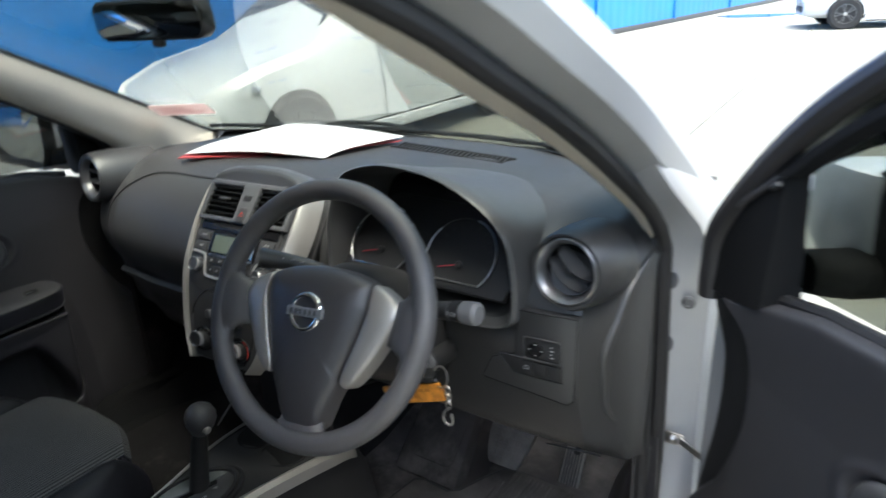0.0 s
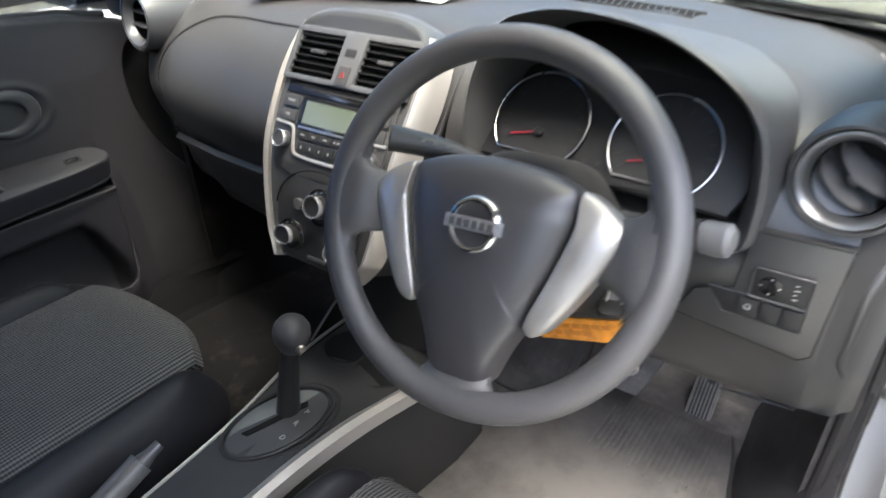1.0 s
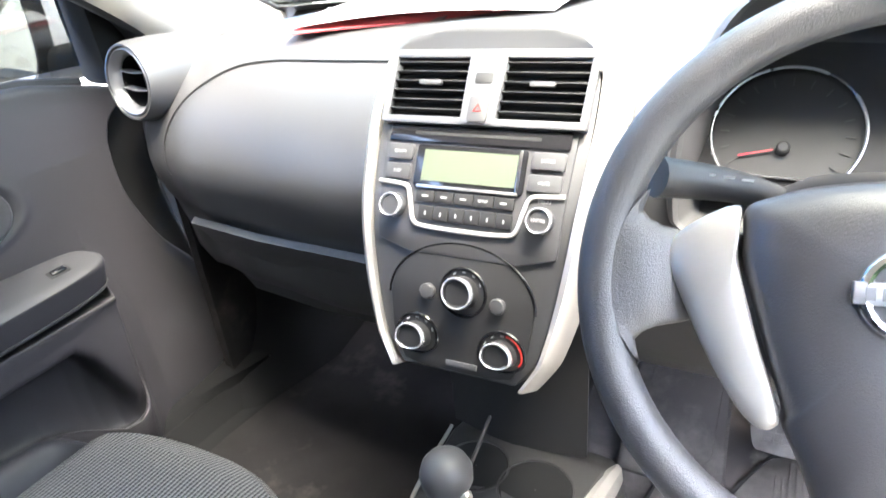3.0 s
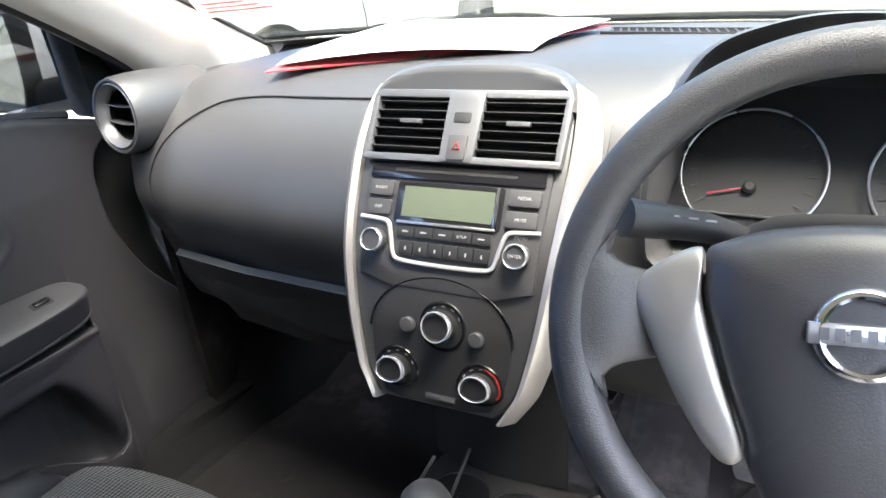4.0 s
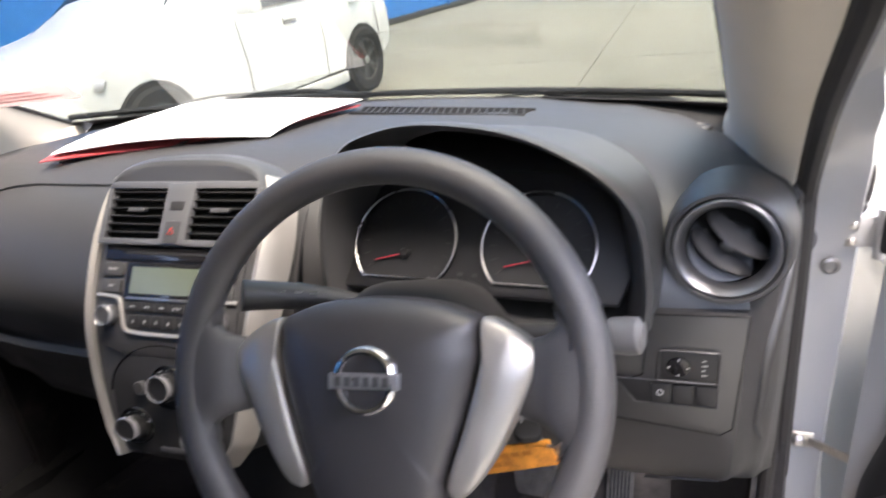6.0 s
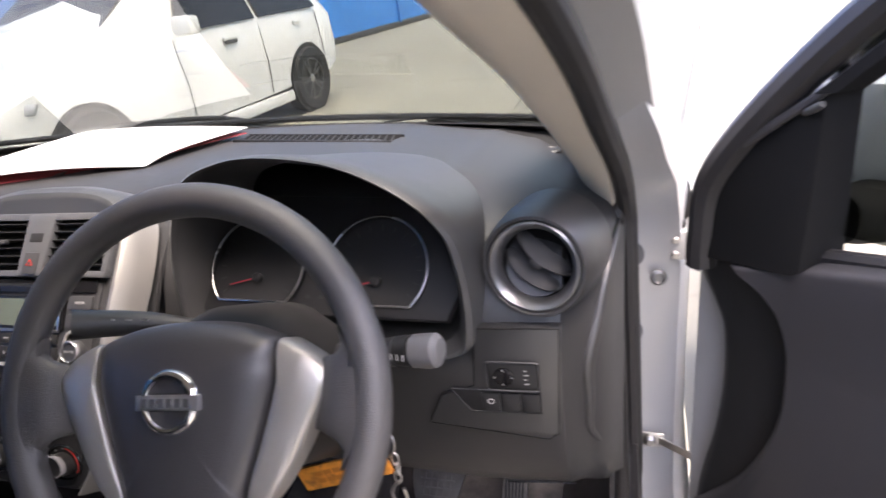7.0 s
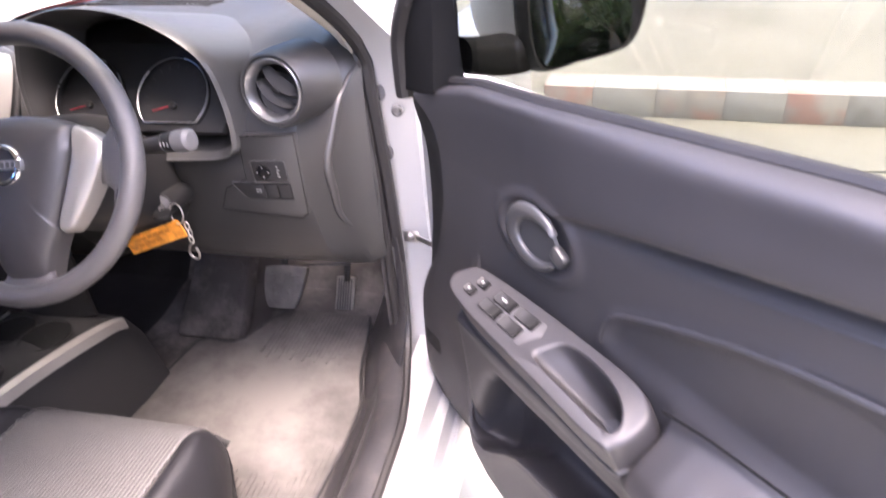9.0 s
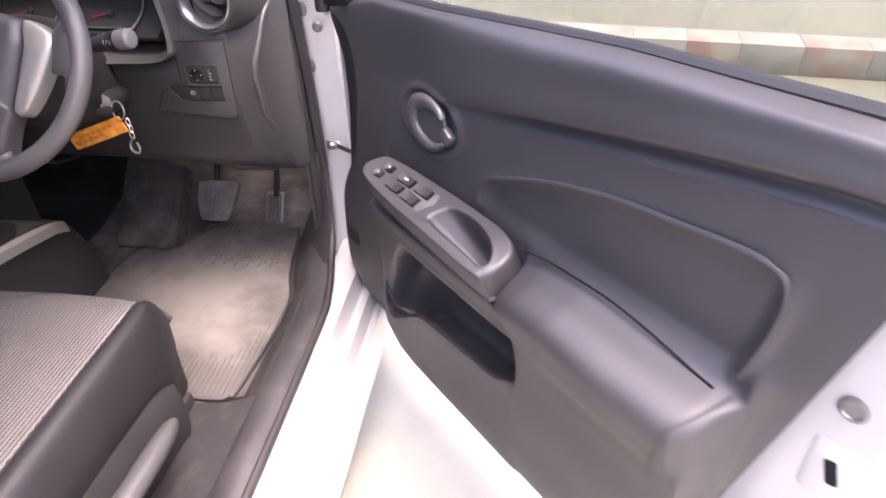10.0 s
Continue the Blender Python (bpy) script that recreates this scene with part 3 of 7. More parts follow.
def car_body():
    """Sills, pillars, roof and bonnet: the metal that frames the cabin."""
    for s, nm in ((1, "sill_driver"), (-1, "sill_passenger")):
        prof = [(0.745, 0.16), (0.878, 0.16), (0.888, 0.21), (0.868, 0.262), (0.862, 0.252), (0.852, 0.253), (0.846, 0.27), (0.842, 0.294), (0.832, 0.298), (0.828, 0.286), (0.818, 0.286), (0.812, 0.304), (0.806, 0.332), (0.775, 0.343), (0.745, 0.343)]
        rings = [[Vector((s * x, y, z)) for x, z in prof] for y in (-1.7, -0.6, 0.1, 0.47)]
        solid(nm, loft(rings), WHITE_PAINT, "white painted metal door sill with pressed steps", "sill", kind="structure", angle=25)
        # dark scuff plate on the inner side; the passenger's is blackened as if shaded
        prof = [(0.648, 0.262), (0.676, 0.276), (0.70, 0.308), (0.714, 0.342), (0.732, 0.356), (0.762, 0.358), (0.777, 0.35), (0.777, 0.33), (0.70, 0.32), (0.66, 0.255)]
        rings = [[Vector((s * (x + dx * (1 if x > 0.7 else 0.4) - (0.12 if x < 0.68 and y < -0.04 else 0.0)), y, z)) for x, z in prof] for y, dx in ((-1.6, 0), (-0.5, 0), (-0.045, 0), (-0.03, 0), (0.16, 0.002), (0.24, -0.004), (0.30, -0.018), (0.36, -0.036), (0.42, -0.05))]
        solid("sill_trim_" + nm[5:], loft(rings), SILL_TRIM if s > 0 else DEEP, "scuffed dark plastic trim along the door sill" if s > 0 else "plastic trim along the passenger sill, blackened for shade", "sill trim", kind="structure")
    # moulded kick panels that sweep from the scuff plates up to the dash
    plan = [(0.262, ((0.665, 0.30), (0.637, 0.37), (0.62, 0.43), (0.60, 0.53), (0.588, 0.63), (0.575, 0.72))),
            (0.31, ((0.705, 0.31), (0.665, 0.39), (0.642, 0.46), (0.622, 0.55), (0.608, 0.64), (0.597, 0.74))),
            (0.36, ((0.738, 0.345), (0.695, 0.405), (0.665, 0.47), (0.645, 0.56), (0.632, 0.66), (0.622, 0.76))),
            (0.45, ((0.737, 0.42), (0.705, 0.436), (0.678, 0.49), (0.66, 0.58), (0.648, 0.68), (0.64, 0.78))),
            (0.62, ((0.732, 0.432), (0.708, 0.444), (0.69, 0.50), (0.676, 0.59), (0.667, 0.69), (0.66, 0.8)))]
    # the passenger's panel gets near black in place of the footwell's shade
    for s, nm, material, label in ((1, "driver", SILL_TRIM, "dark moulded kick panel beside the pedals"), (-1, "passenger", DEEP, "kick panel in the passenger footwell, blackened for shade")):
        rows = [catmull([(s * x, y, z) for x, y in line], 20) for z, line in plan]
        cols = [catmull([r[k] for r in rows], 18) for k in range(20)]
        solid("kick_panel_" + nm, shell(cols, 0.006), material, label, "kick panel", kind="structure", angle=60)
    # roof
    g = [[Vector((x, y, 1.43 + 0.03 * (1 - (x / 0.6) ** 2) - dz)) for x in (-0.60, -0.4, -0.2, 0, 0.2, 0.4, 0.60)] for y, dz in ((0.02, 0.03), (-0.1, 0.008), (-0.5, 0), (-1.0, 0.0), (-1.5, 0.03), (-1.7, 0.08))]
    solid("ceiling", shell(g, 0.03), BEIGE, "beige cloth roof lining of the car", "ceiling", kind="structure")
    g = [[Vector((x, y, 1.475 + 0.03 * (1 - (x / 0.6) ** 2) - dz)) for x in (-0.63, -0.4, -0.2, 0, 0.2, 0.4, 0.63)] for y, dz in ((0.04, 0.035), (-0.1, 0.012), (-0.5, 0), (-1.0, 0.0), (-1.5, 0.03), (-1.75, 0.09))]
    solid("roof_panel", shell(g, 0.01), WHITE_PAINT, "white painted car roof panel", "roof", kind="structure")
    # bonnet, sloping away below the windscreen
    g = [[Vector((x, y + 0.02 * (1 - (x / 0.7) ** 2), z - 0.05 * (x / 0.7) ** 2)) for x in (-0.72, -0.5, -0.25, 0, 0.25, 0.5, 0.72)] for y, z in ((0.80, 0.985), (1.1, 0.92), (1.5, 0.82), (1.8, 0.70), (1.86, 0.55))]
    solid("bonnet", shell(g, 0.02), WHITE_PAINT, "white painted car bonnet", "bonnet", kind="structure")
    for s, nm in ((1, "driver"), (-1, "passenger")):
        # front wing
        g = [[Vector((s * x, y, z)) for x, z in ((0.72, 0.93 - 0.1 * max(0, y - 0.8)), (0.81, 0.91 - 0.1 * max(0, y - 0.8)), (0.862, 0.84 - 0.1 * max(0, y - 0.8)), (0.878, 0.7), (0.885, 0.45), (0.865, 0.22))] for y in (0.52, 0.64, 0.8, 1.2, 1.6)]
        solid("wing_" + nm, shell(g, 0.02), WHITE_PAINT, "white painted front wing", "wing", kind="structure")
        # inner side of the footwell; the passenger's carpet colour holds its shade
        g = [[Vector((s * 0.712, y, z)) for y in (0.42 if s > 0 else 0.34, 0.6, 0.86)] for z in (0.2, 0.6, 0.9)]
        solid("side_panel_" + nm, shell(g, 0.02), CARPET if s > 0 else CARPET_SHADED, "dark lined side of the footwell", "side panel", kind="structure")
        # rear quarter and B-pillar
        b = box(s * 0.73 - 0.045, s * 0.73 + 0.045, -0.80, -0.66, 0.3, 1.0, 0.02)
        box(s * 0.67 - 0.04, s * 0.67 + 0.04, -0.82, -0.68, 0.98, 1.45, 0.02, bm=b)
        solid("b_pillar_" + nm, b, WHITE_PAINT, "white painted middle door pillar", "pillar", kind="structure")
        b = box(s * 0.75 - 0.06, s * 0.75 + 0.06, -1.8, -0.8, 0.2, 0.98, 0.03)
        solid("rear_door_" + nm, b, DASH, "closed rear car door seen from the cabin", "rear door", kind="structure")
        b = tube(catmull([(s * 0.62, -1.75, 1.0), (s * 0.6, -1.6, 1.25), (s * 0.6, -1.4, 1.43), (s * 0.61, -0.7, 1.46), (s * 0.61, -0.1, 1.45)], 20), 0.045, 10)
        solid("roof_rail_" + nm, b, WHITE_PAINT, "white painted roof rail over the doors", "roof rail", kind="structure")
    for s, nm in ((1, "driver"), (-1, "passenger")):
        g = [[Vector((s * 0.70, y, 0.98)), Vector((s * 0.63, y + 0.05, 1.42))] for y in (-1.75, -1.3, -0.83)]
        solid("rear_window_" + nm, shell(g, 0.004), TINT_REAR, "dark tinted rear side window", "window", kind="structure")
    g = [[Vector((x, -1.98, 0.99)), Vector((x * 0.9, -1.70, 1.40))] for x in (-0.66, 0, 0.66)]
    solid("rear_screen", shell(g, 0.004), TINT_REAR, "dark tinted rear screen", "window", kind="structure")
    solid("rear_bulkhead", box(-0.72, 0.72, -2.0, -1.75, 0.2, 1.0, 0.03), BOLSTER, "dark rear seat back closing the cabin", "rear seat", kind="structure")


car_body()

# A-pillars: lower post by the hinges, the raked post above it, its rubber seal and the beige lining inside
def pillar(s, nm):
    P = lambda x, y, z: Vector((s * x, y, z))
    # lower hinge post, a white pressed face that looks rearwards
    sec = lambda z, y, x0, x1, k=1.0: [P(x0, y, z), P(x1, y + 0.015 * k, z), P(x1 + 0.005 * k, y + 0.03 * k, z), P(x1 + 0.014 * k, y + 0.06 * k, z), P(x1 + 0.026 * k, y + 0.2 * k, z), P(x0, y + 0.2 * k, z)]
    rings = [sec(0.20, 0.40, 0.705, 0.82), sec(0.34, 0.455, 0.705, 0.80), sec(0.50, 0.468, 0.705, 0.785), sec(0.62, 0.462, 0.705, 0.782), sec(0.88, 0.450, 0.705, 0.782), sec(0.96, 0.434, 0.708, 0.778), sec(1.02, 0.392, 0.708, 0.770, 0.9), sec(1.06, 0.347, 0.706, 0.757, 0.75), sec(1.10, 0.296, 0.702, 0.748, 0.6), sec(1.15, 0.255, 0.698, 0.73, 0.4)]
    solid("hinge_post_" + nm, loft(rings), WHITE_PAINT, "white painted door hinge post with bolts", "pillar", kind="structure", angle=45)
    inner = [(0.714, 0.42, 0.985), (0.708, 0.36, 1.05), (0.695, 0.25, 1.125), (0.683, 0.115, 1.205), (0.665, -0.02, 1.275), (0.645, -0.14, 1.335), (0.625, -0.3, 1.385), (0.615, -0.6, 1.41)]
    path = catmull([P(*q) for q in inner], 28)
    # white raked post outside the seal
    rings = []
    for q in path:
        rings.append([q + P(0.0, 0.012, 0.004), q + P(0.045, 0.03, 0.012), q + P(0.058, 0.055, 0.03), q + P(0.05, 0.085, 0.055), q + P(0.02, 0.09, 0.06), q + P(-0.01, 0.05, 0.03)])
    solid("a_pillar_" + nm, loft(rings), WHITE_PAINT, "white painted raked windscreen pillar", "pillar", kind="structure", angle=30)
    seal = tube(catmull([P(*q) for q in [(0.727, 0.44, 0.56), (0.722, 0.437, 0.75), (0.716, 0.425, 0.93)] + inner], 44), 0.0125, 10)
    # inner lip of the seal, with a groove between
    tube(catmull([P(x - 0.017, y - dy, z) for x, y, z, dy in ((0.727, 0.44, 0.40, 0.02), (0.727, 0.44, 0.56, 0.02), (0.722, 0.437, 0.75, 0.02), (0.716, 0.425, 0.93, 0.016), (0.722, 0.425, 1.0, 0.004))], 24), 0.0105, 10, bm=seal)
    for_ = [P(*q) for q in [(0.729, 0.442, 0.555), (0.736, 0.41, 0.41), (0.752, 0.33, 0.362), (0.772, 0.23, 0.352), (0.779, 0.1, 0.347), (0.779, -0.6, 0.347)]]
    tube(catmull(for_, 24), 0.009, 8, bm=seal)
    solid("door_seal_" + nm, seal, RUBBER, "black rubber door seal round the opening", "door seal", kind="structure")
    # beige lining between the seal and the glass
    outer = catmull([P(x - 0.012, y, z) for x, y, z in inner], 28)
    glass = catmull([P(*q) for q in [(0.650, 0.58, 1.015), (0.655, 0.48, 1.035), (0.643, 0.355, 1.104), (0.628, 0.195, 1.183), (0.612, 0.08, 1.235), (0.595, -0.03, 1.29), (0.57, -0.1, 1.36), (0.55, -0.14, 1.40)]], 28)
    rows = []
    for a, g in zip(outer, glass):
        mid = (a + g) / 2 + P(-0.018, -0.006, 0.0)
        # the lining runs on to the edge of the glass
        f = min(1.0, max(0.0, (g.z - 1.03) / 0.375))
        rim = P((0.665 - 0.09 * f) * 0.975, 0.79 - 0.83 * f - 0.14 * (1 - 0.5 * f) * 0.95, 1.032 + 0.375 * f)
        rows.append(catmull([a, a * 0.8 + g * 0.2 + P(-0.012, -0.008, 0), mid, g * 0.75 + rim * 0.25 + P(-0.012, -0.002, 0.0), rim], 14))
    rows.insert(0, [p + P(0, 0.02, -0.07) for p in rows[0]])
    solid("pillar_lining_" + nm, shell(rows, 0.006), BEIGE, "beige moulded lining of the windscreen pillar", "pillar lining", kind="structure")


pillar(1, "driver")
pillar(-1, "passenger")


def windscreen():
    rows = []
    for i in range(9):
        f = i / 8
        y0, z0 = 0.79 - f * 0.83, 1.035 + f * 0.375
        w = 0.665 - 0.09 * f
        rows.append([Vector((w * k, y0 - 0.14 * (1 - 0.5 * f) * k * k, z0 + 0.02 * f * (1 - k * k))) for k in [j / 6 - 1 for j in range(13)]])
    ob = solid("windscreen", shell(rows, 0.004), SCREEN, "tinted laminated windscreen glass", "windscreen", kind="structure")
    ob.visible_shadow = False
    edge = [r + Vector((0, 0.004, 0.012)) for r in rows[0]]
    for s, nm in ((-1, "passenger"), (1, "driver")):
        side = [Vector((s * (0.665 - 0.09 * f) * 0.968, 0.79 - 0.83 * f - 0.14 * (1 - 0.5 * f) * 0.937 - 0.004, 1.030 + 0.375 * f)) for f in [k / 12 for k in range(13)]]
        solid("glass_edge_" + nm, tube(side, 0.005, 6), RUBBER, "black band along the edge of the windscreen", "seal", kind="structure")
    band = [[Vector(((0.665 - 0.09 * f) * k, 0.79 - 0.83 * f - 0.14 * (1 - 0.5 * f) * k * k - 0.004, 1.031 + 0.375 * f + 0.02 * f * (1 - k * k))) for k in [j / 10 - 1 for j in range(21)]] for f in (-0.05, 0.0, 0.028)]
    solid("windscreen_band", shell(band, 0.002), RUBBER, "black printed band at the foot of the windscreen", "seal", kind="structure")
    solid("windscreen_seal", tube(edge, 0.006, 8), RUBBER, "black band along the foot of the windscreen", "seal", kind="structure")
    return rows


SCREEN_ROWS = windscreen()

# ---- dashboard ----
def dash_rows(stations, cols, n=44):
    xs = [s[0] for s in stations]
    prof = [catmull([(0, y, z) for y, z in s[1]], n) for s in stations]
    out = []
    for c in range(cols):
        x = xs[0] + (xs[-1] - xs[0]) * c / (cols - 1)
        j = max(i for i in range(len(xs) - 1) if xs[i] <= x + 1e-9)
        f = (x - xs[j]) / (xs[j + 1] - xs[j])
        f = f * f * (3 - 2 * f)
        out.append([Vector((x, a.y * (1 - f) + b.y * f, a.z * (1 - f) + b.z * f)) for a, b in zip(prof[j], prof[j + 1])])
    return out


dashboard = thing("dashboard", (0, 0.4, 0.6), "black grained plastic dashboard with round end vents", "dashboard")
PASS = [
    (-0.705, [(0.60, 0.985), (0.50, 1.0), (0.42, 1.0), (0.375, 0.993), (0.345, 0.975), (0.325, 0.935), (0.315, 0.885), (0.315, 0.845), (0.325, 0.795), (0.338, 0.76), (0.345, 0.70), (0.37, 0.62), (0.50, 0.58)]),
    (-0.62, [(0.64, 1.01), (0.53, 1.02), (0.45, 1.02), (0.375, 1.012), (0.322, 0.985), (0.284, 0.94), (0.262, 0.89), (0.258, 0.845), (0.274, 0.795), (0.29, 0.768), (0.305, 0.72), (0.34, 0.62), (0.49, 0.58)]),
    (-0.50, [(0.70, 1.03), (0.57, 1.035), (0.46, 1.037), (0.375, 1.029), (0.31, 0.995), (0.26, 0.945), (0.232, 0.892), (0.226, 0.848), (0.24, 0.798), (0.256, 0.77), (0.275, 0.72), (0.325, 0.61), (0.48, 0.57)]),
    (-0.30, [(0.75, 1.037), (0.60, 1.043), (0.46, 1.046), (0.37, 1.037), (0.30, 1.0), (0.248, 0.947), (0.217, 0.892), (0.21, 0.848), (0.222, 0.798), (0.238, 0.768), (0.26, 0.72), (0.315, 0.60), (0.47, 0.56)]),
    (0.14, [(0.765, 1.04), (0.62, 1.046), (0.46, 1.05), (0.37, 1.042), (0.30, 1.005), (0.25, 0.947), (0.219, 0.892), (0.21, 0.848), (0.222, 0.796), (0.238, 0.766), (0.26, 0.72), (0.32, 0.60), (0.47, 0.56)]),
]
part("passenger_pad", shell(dash_rows(PASS, 60), 0.006), DASH, dashboard)
DRIV = [
    (0.14, [(0.765, 1.04), (0.62, 1.046), (0.46, 1.05), (0.37, 1.042), (0.30, 1.005), (0.262, 0.95), (0.248, 0.91), (0.24, 0.87), (0.238, 0.81), (0.285, 0.66), (0.40, 0.585)]),
    (0.188, [(0.762, 1.04), (0.62, 1.046), (0.46, 1.05), (0.37, 1.042), (0.30, 1.005), (0.262, 0.95), (0.248, 0.91), (0.24, 0.87), (0.238, 0.81), (0.285, 0.66), (0.40, 0.585)]),
    (0.208, [(0.76, 1.04), (0.62, 1.046), (0.46, 1.05), (0.40, 1.045), (0.37, 1.01), (0.35, 0.93), (0.30, 0.90), (0.24, 0.87), (0.238, 0.81), (0.285, 0.66), (0.40, 0.585)]),
    (0.30, [(0.745, 1.04), (0.61, 1.046), (0.46, 1.05), (0.40, 1.045), (0.37, 1.01), (0.35, 0.93), (0.30, 0.90), (0.24, 0.87), (0.238, 0.81), (0.285, 0.66), (0.40, 0.585)]),
    (0.50, [(0.69, 1.032), (0.58, 1.04), (0.46, 1.042), (0.40, 1.036), (0.37, 1.01), (0.35, 0.93), (0.29, 0.90), (0.24, 0.87), (0.243, 0.81), (0.285, 0.66), (0.39, 0.582)]),
    (0.535, [(0.67, 1.028), (0.57, 1.036), (0.46, 1.039), (0.39, 1.033), (0.35, 1.01), (0.32, 0.94), (0.275, 0.905), (0.24, 0.87), (0.243, 0.81), (0.286, 0.66), (0.39, 0.58)]),
    (0.556, [(0.66, 1.025), (0.565, 1.032), (0.46, 1.035), (0.37, 1.028), (0.30, 1.0), (0.266, 0.955), (0.247, 0.915), (0.2405, 0.87), (0.244, 0.80), (0.288, 0.66), (0.39, 0.58)]),
    (0.645, [(0.60, 1.005), (0.53, 1.012), (0.45, 1.016), (0.38, 1.012), (0.31, 0.995), (0.274, 0.955), (0.252, 0.915), (0.245, 0.87), (0.248, 0.80), (0.292, 0.665), (0.388, 0.58)]),
    (0.685, [(0.58, 0.99), (0.51, 1.0), (0.45, 1.003), (0.40, 1.0), (0.36, 0.985), (0.325, 0.955), (0.31, 0.91), (0.30, 0.87), (0.305, 0.80), (0.33, 0.68), (0.39, 0.582)]),
    (0.712, [(0.56, 0.975), (0.50, 0.985), (0.47, 0.988), (0.44, 0.985), (0.42, 0.975), (0.405, 0.95), (0.40, 0.91), (0.395, 0.86), (0.395, 0.79), (0.40, 0.68), (0.41, 0.59)]),
]
part("driver_pad", shell(dash_rows(DRIV, 56), 0.006), DASH, dashboard)
# soft upper pad with its stitched rear edge over the passenger side
rows = []
for x, y0, y1, z in ((-0.60, 0.62, 0.40, 1.014), (-0.45, 0.71, 0.385, 1.034), (-0.3, 0.745, 0.375, 1.042), (-0.15, 0.755, 0.375, 1.047)):
    rows.append([Vector((x, y0 + (y1 - y0) * k / 8, z + 0.004 - (0.012 if k == 8 else 0.003 if k == 7 else 0))) for k in range(9)])
part("top_pad", shell(rows, 0.006), DASH_TOP, dashboard)
# seam between the soft top and the lower pad, turning down beside the end vent
rows_ = dash_rows(PASS, 60, 160)


def on_pad(x, z):
    r = min(rows_, key=lambda q: abs(q[0].x - x))
    return min(r[50:120], key=lambda p: abs(p.z - z)) + Vector((0, -0.0005, 0.0015))


part("pad_seam", tube(catmull([on_pad(x, z) for x, z in ((-0.13, 1.026), (-0.2, 1.024), (-0.3, 1.02), (-0.38, 1.012), (-0.45, 0.998), (-0.51, 0.972), (-0.55, 0.935), (-0.57, 0.89), (-0.58, 0.84))], 60), 0.0014, 6), BLACK, dashboard)
# glove box lid below the crease
rows = [[Vector((x, y + dy, z)) for x, dy in ((-0.56, 0.02), (-0.4, 0.004), (-0.2, 0.0), (-0.135, 0.0))] for y, z in ((0.236, 0.768), (0.262, 0.735), (0.292, 0.68), (0.318, 0.62), (0.335, 0.585))]
part("glove_box_lid", shell(rows, 0.012), DASH, dashboard)
part("lower_closing_panel", box(-0.69, 0.69, 0.40, 0.62, 0.60, 0.70, 0.01), BLACK, dashboard)

# binnacle hood over the instruments
LIP = [(0.197, 0.895), (0.196, 0.95), (0.205, 1.012), (0.236, 1.078), (0.285, 1.102), (0.345, 1.108), (0.426, 1.096), (0.495, 1.063), (0.535, 1.022), (0.548, 0.965), (0.549, 0.91)]
LIP += [(0.541, 0.887), (0.51, 0.876), (0.44, 0.874), (0.37, 0.874), (0.29, 0.873), (0.225, 0.872), (0.203, 0.878)]
lip = [(v.x, v.y) for v in catmull([(x, z, 0) for x, z in LIP], 96, closed=True)]


def grown(d, sink=0.0):
    """The lip's line moved outwards by d; sink pulls its top down."""
    cx, cz, out = 0.37, 0.93, []
    for x, z in lip:
        v = Vector((x - cx, z - cz))
        v = v * (1 + d / v.length)
        out.append((cx + v.x, min(cz + v.y, 1.2 - sink)))
    return out


rings = []
for d, y, top in ((-0.004, 0.236, 1.104), (0.0, 0.226, 1.108), (0.004, 0.221, 1.111), (0.010, 0.226, 1.112), (0.016, 0.25, 1.108), (0.024, 0.30, 1.094), (0.032, 0.37, 1.076), (0.042, 0.45, 1.058), (0.05, 0.53, 1.038)):
    ring = []
    for x, z in grown(d):
        zz = 0.93 + (z - 0.93) * (top - 0.93) / (0.178 + d)
        ring.append(Vector((x, y, zz)))
    rings.append(ring)
hood = loft(rings, caps=False)
bmesh.ops.recalc_face_normals(hood, faces=hood.faces)
part("binnacle_hood", hood, DASH_TOP, dashboard)
inner = []
for d, y in ((0.0, 0.226), (-0.01, 0.25), (-0.02, 0.29), (-0.03, 0.34)):
    inner.append([Vector((x, y, z)) for x, z in grown(d)])
part("binnacle_lining", loft(inner, caps=False), LINING, dashboard)

# instrument cluster
cluster = thing("instrument_cluster", (0.36, 0.28, 0.95), "black instrument cluster with two chrome-ringed dials", "instrument cluster")
GU = Vector((0, 0.61, 0.79)).normalized()
GN = Vector((0, -GU.z, GU.y))
CL = axes((0.36, 0.240, 0.93), (1, 0, 0), GU, GN)
part("face", prism([(-0.155, -0.012), (0.165, -0.012), (0.18, 0.03), (0.17, 0.10), (0.10, 0.135), (-0.09, 0.14), (-0.15, 0.10), (-0.172, 0.03)], -0.03, -0.012, CL, 0.002), DIAL_FACE, cluster)


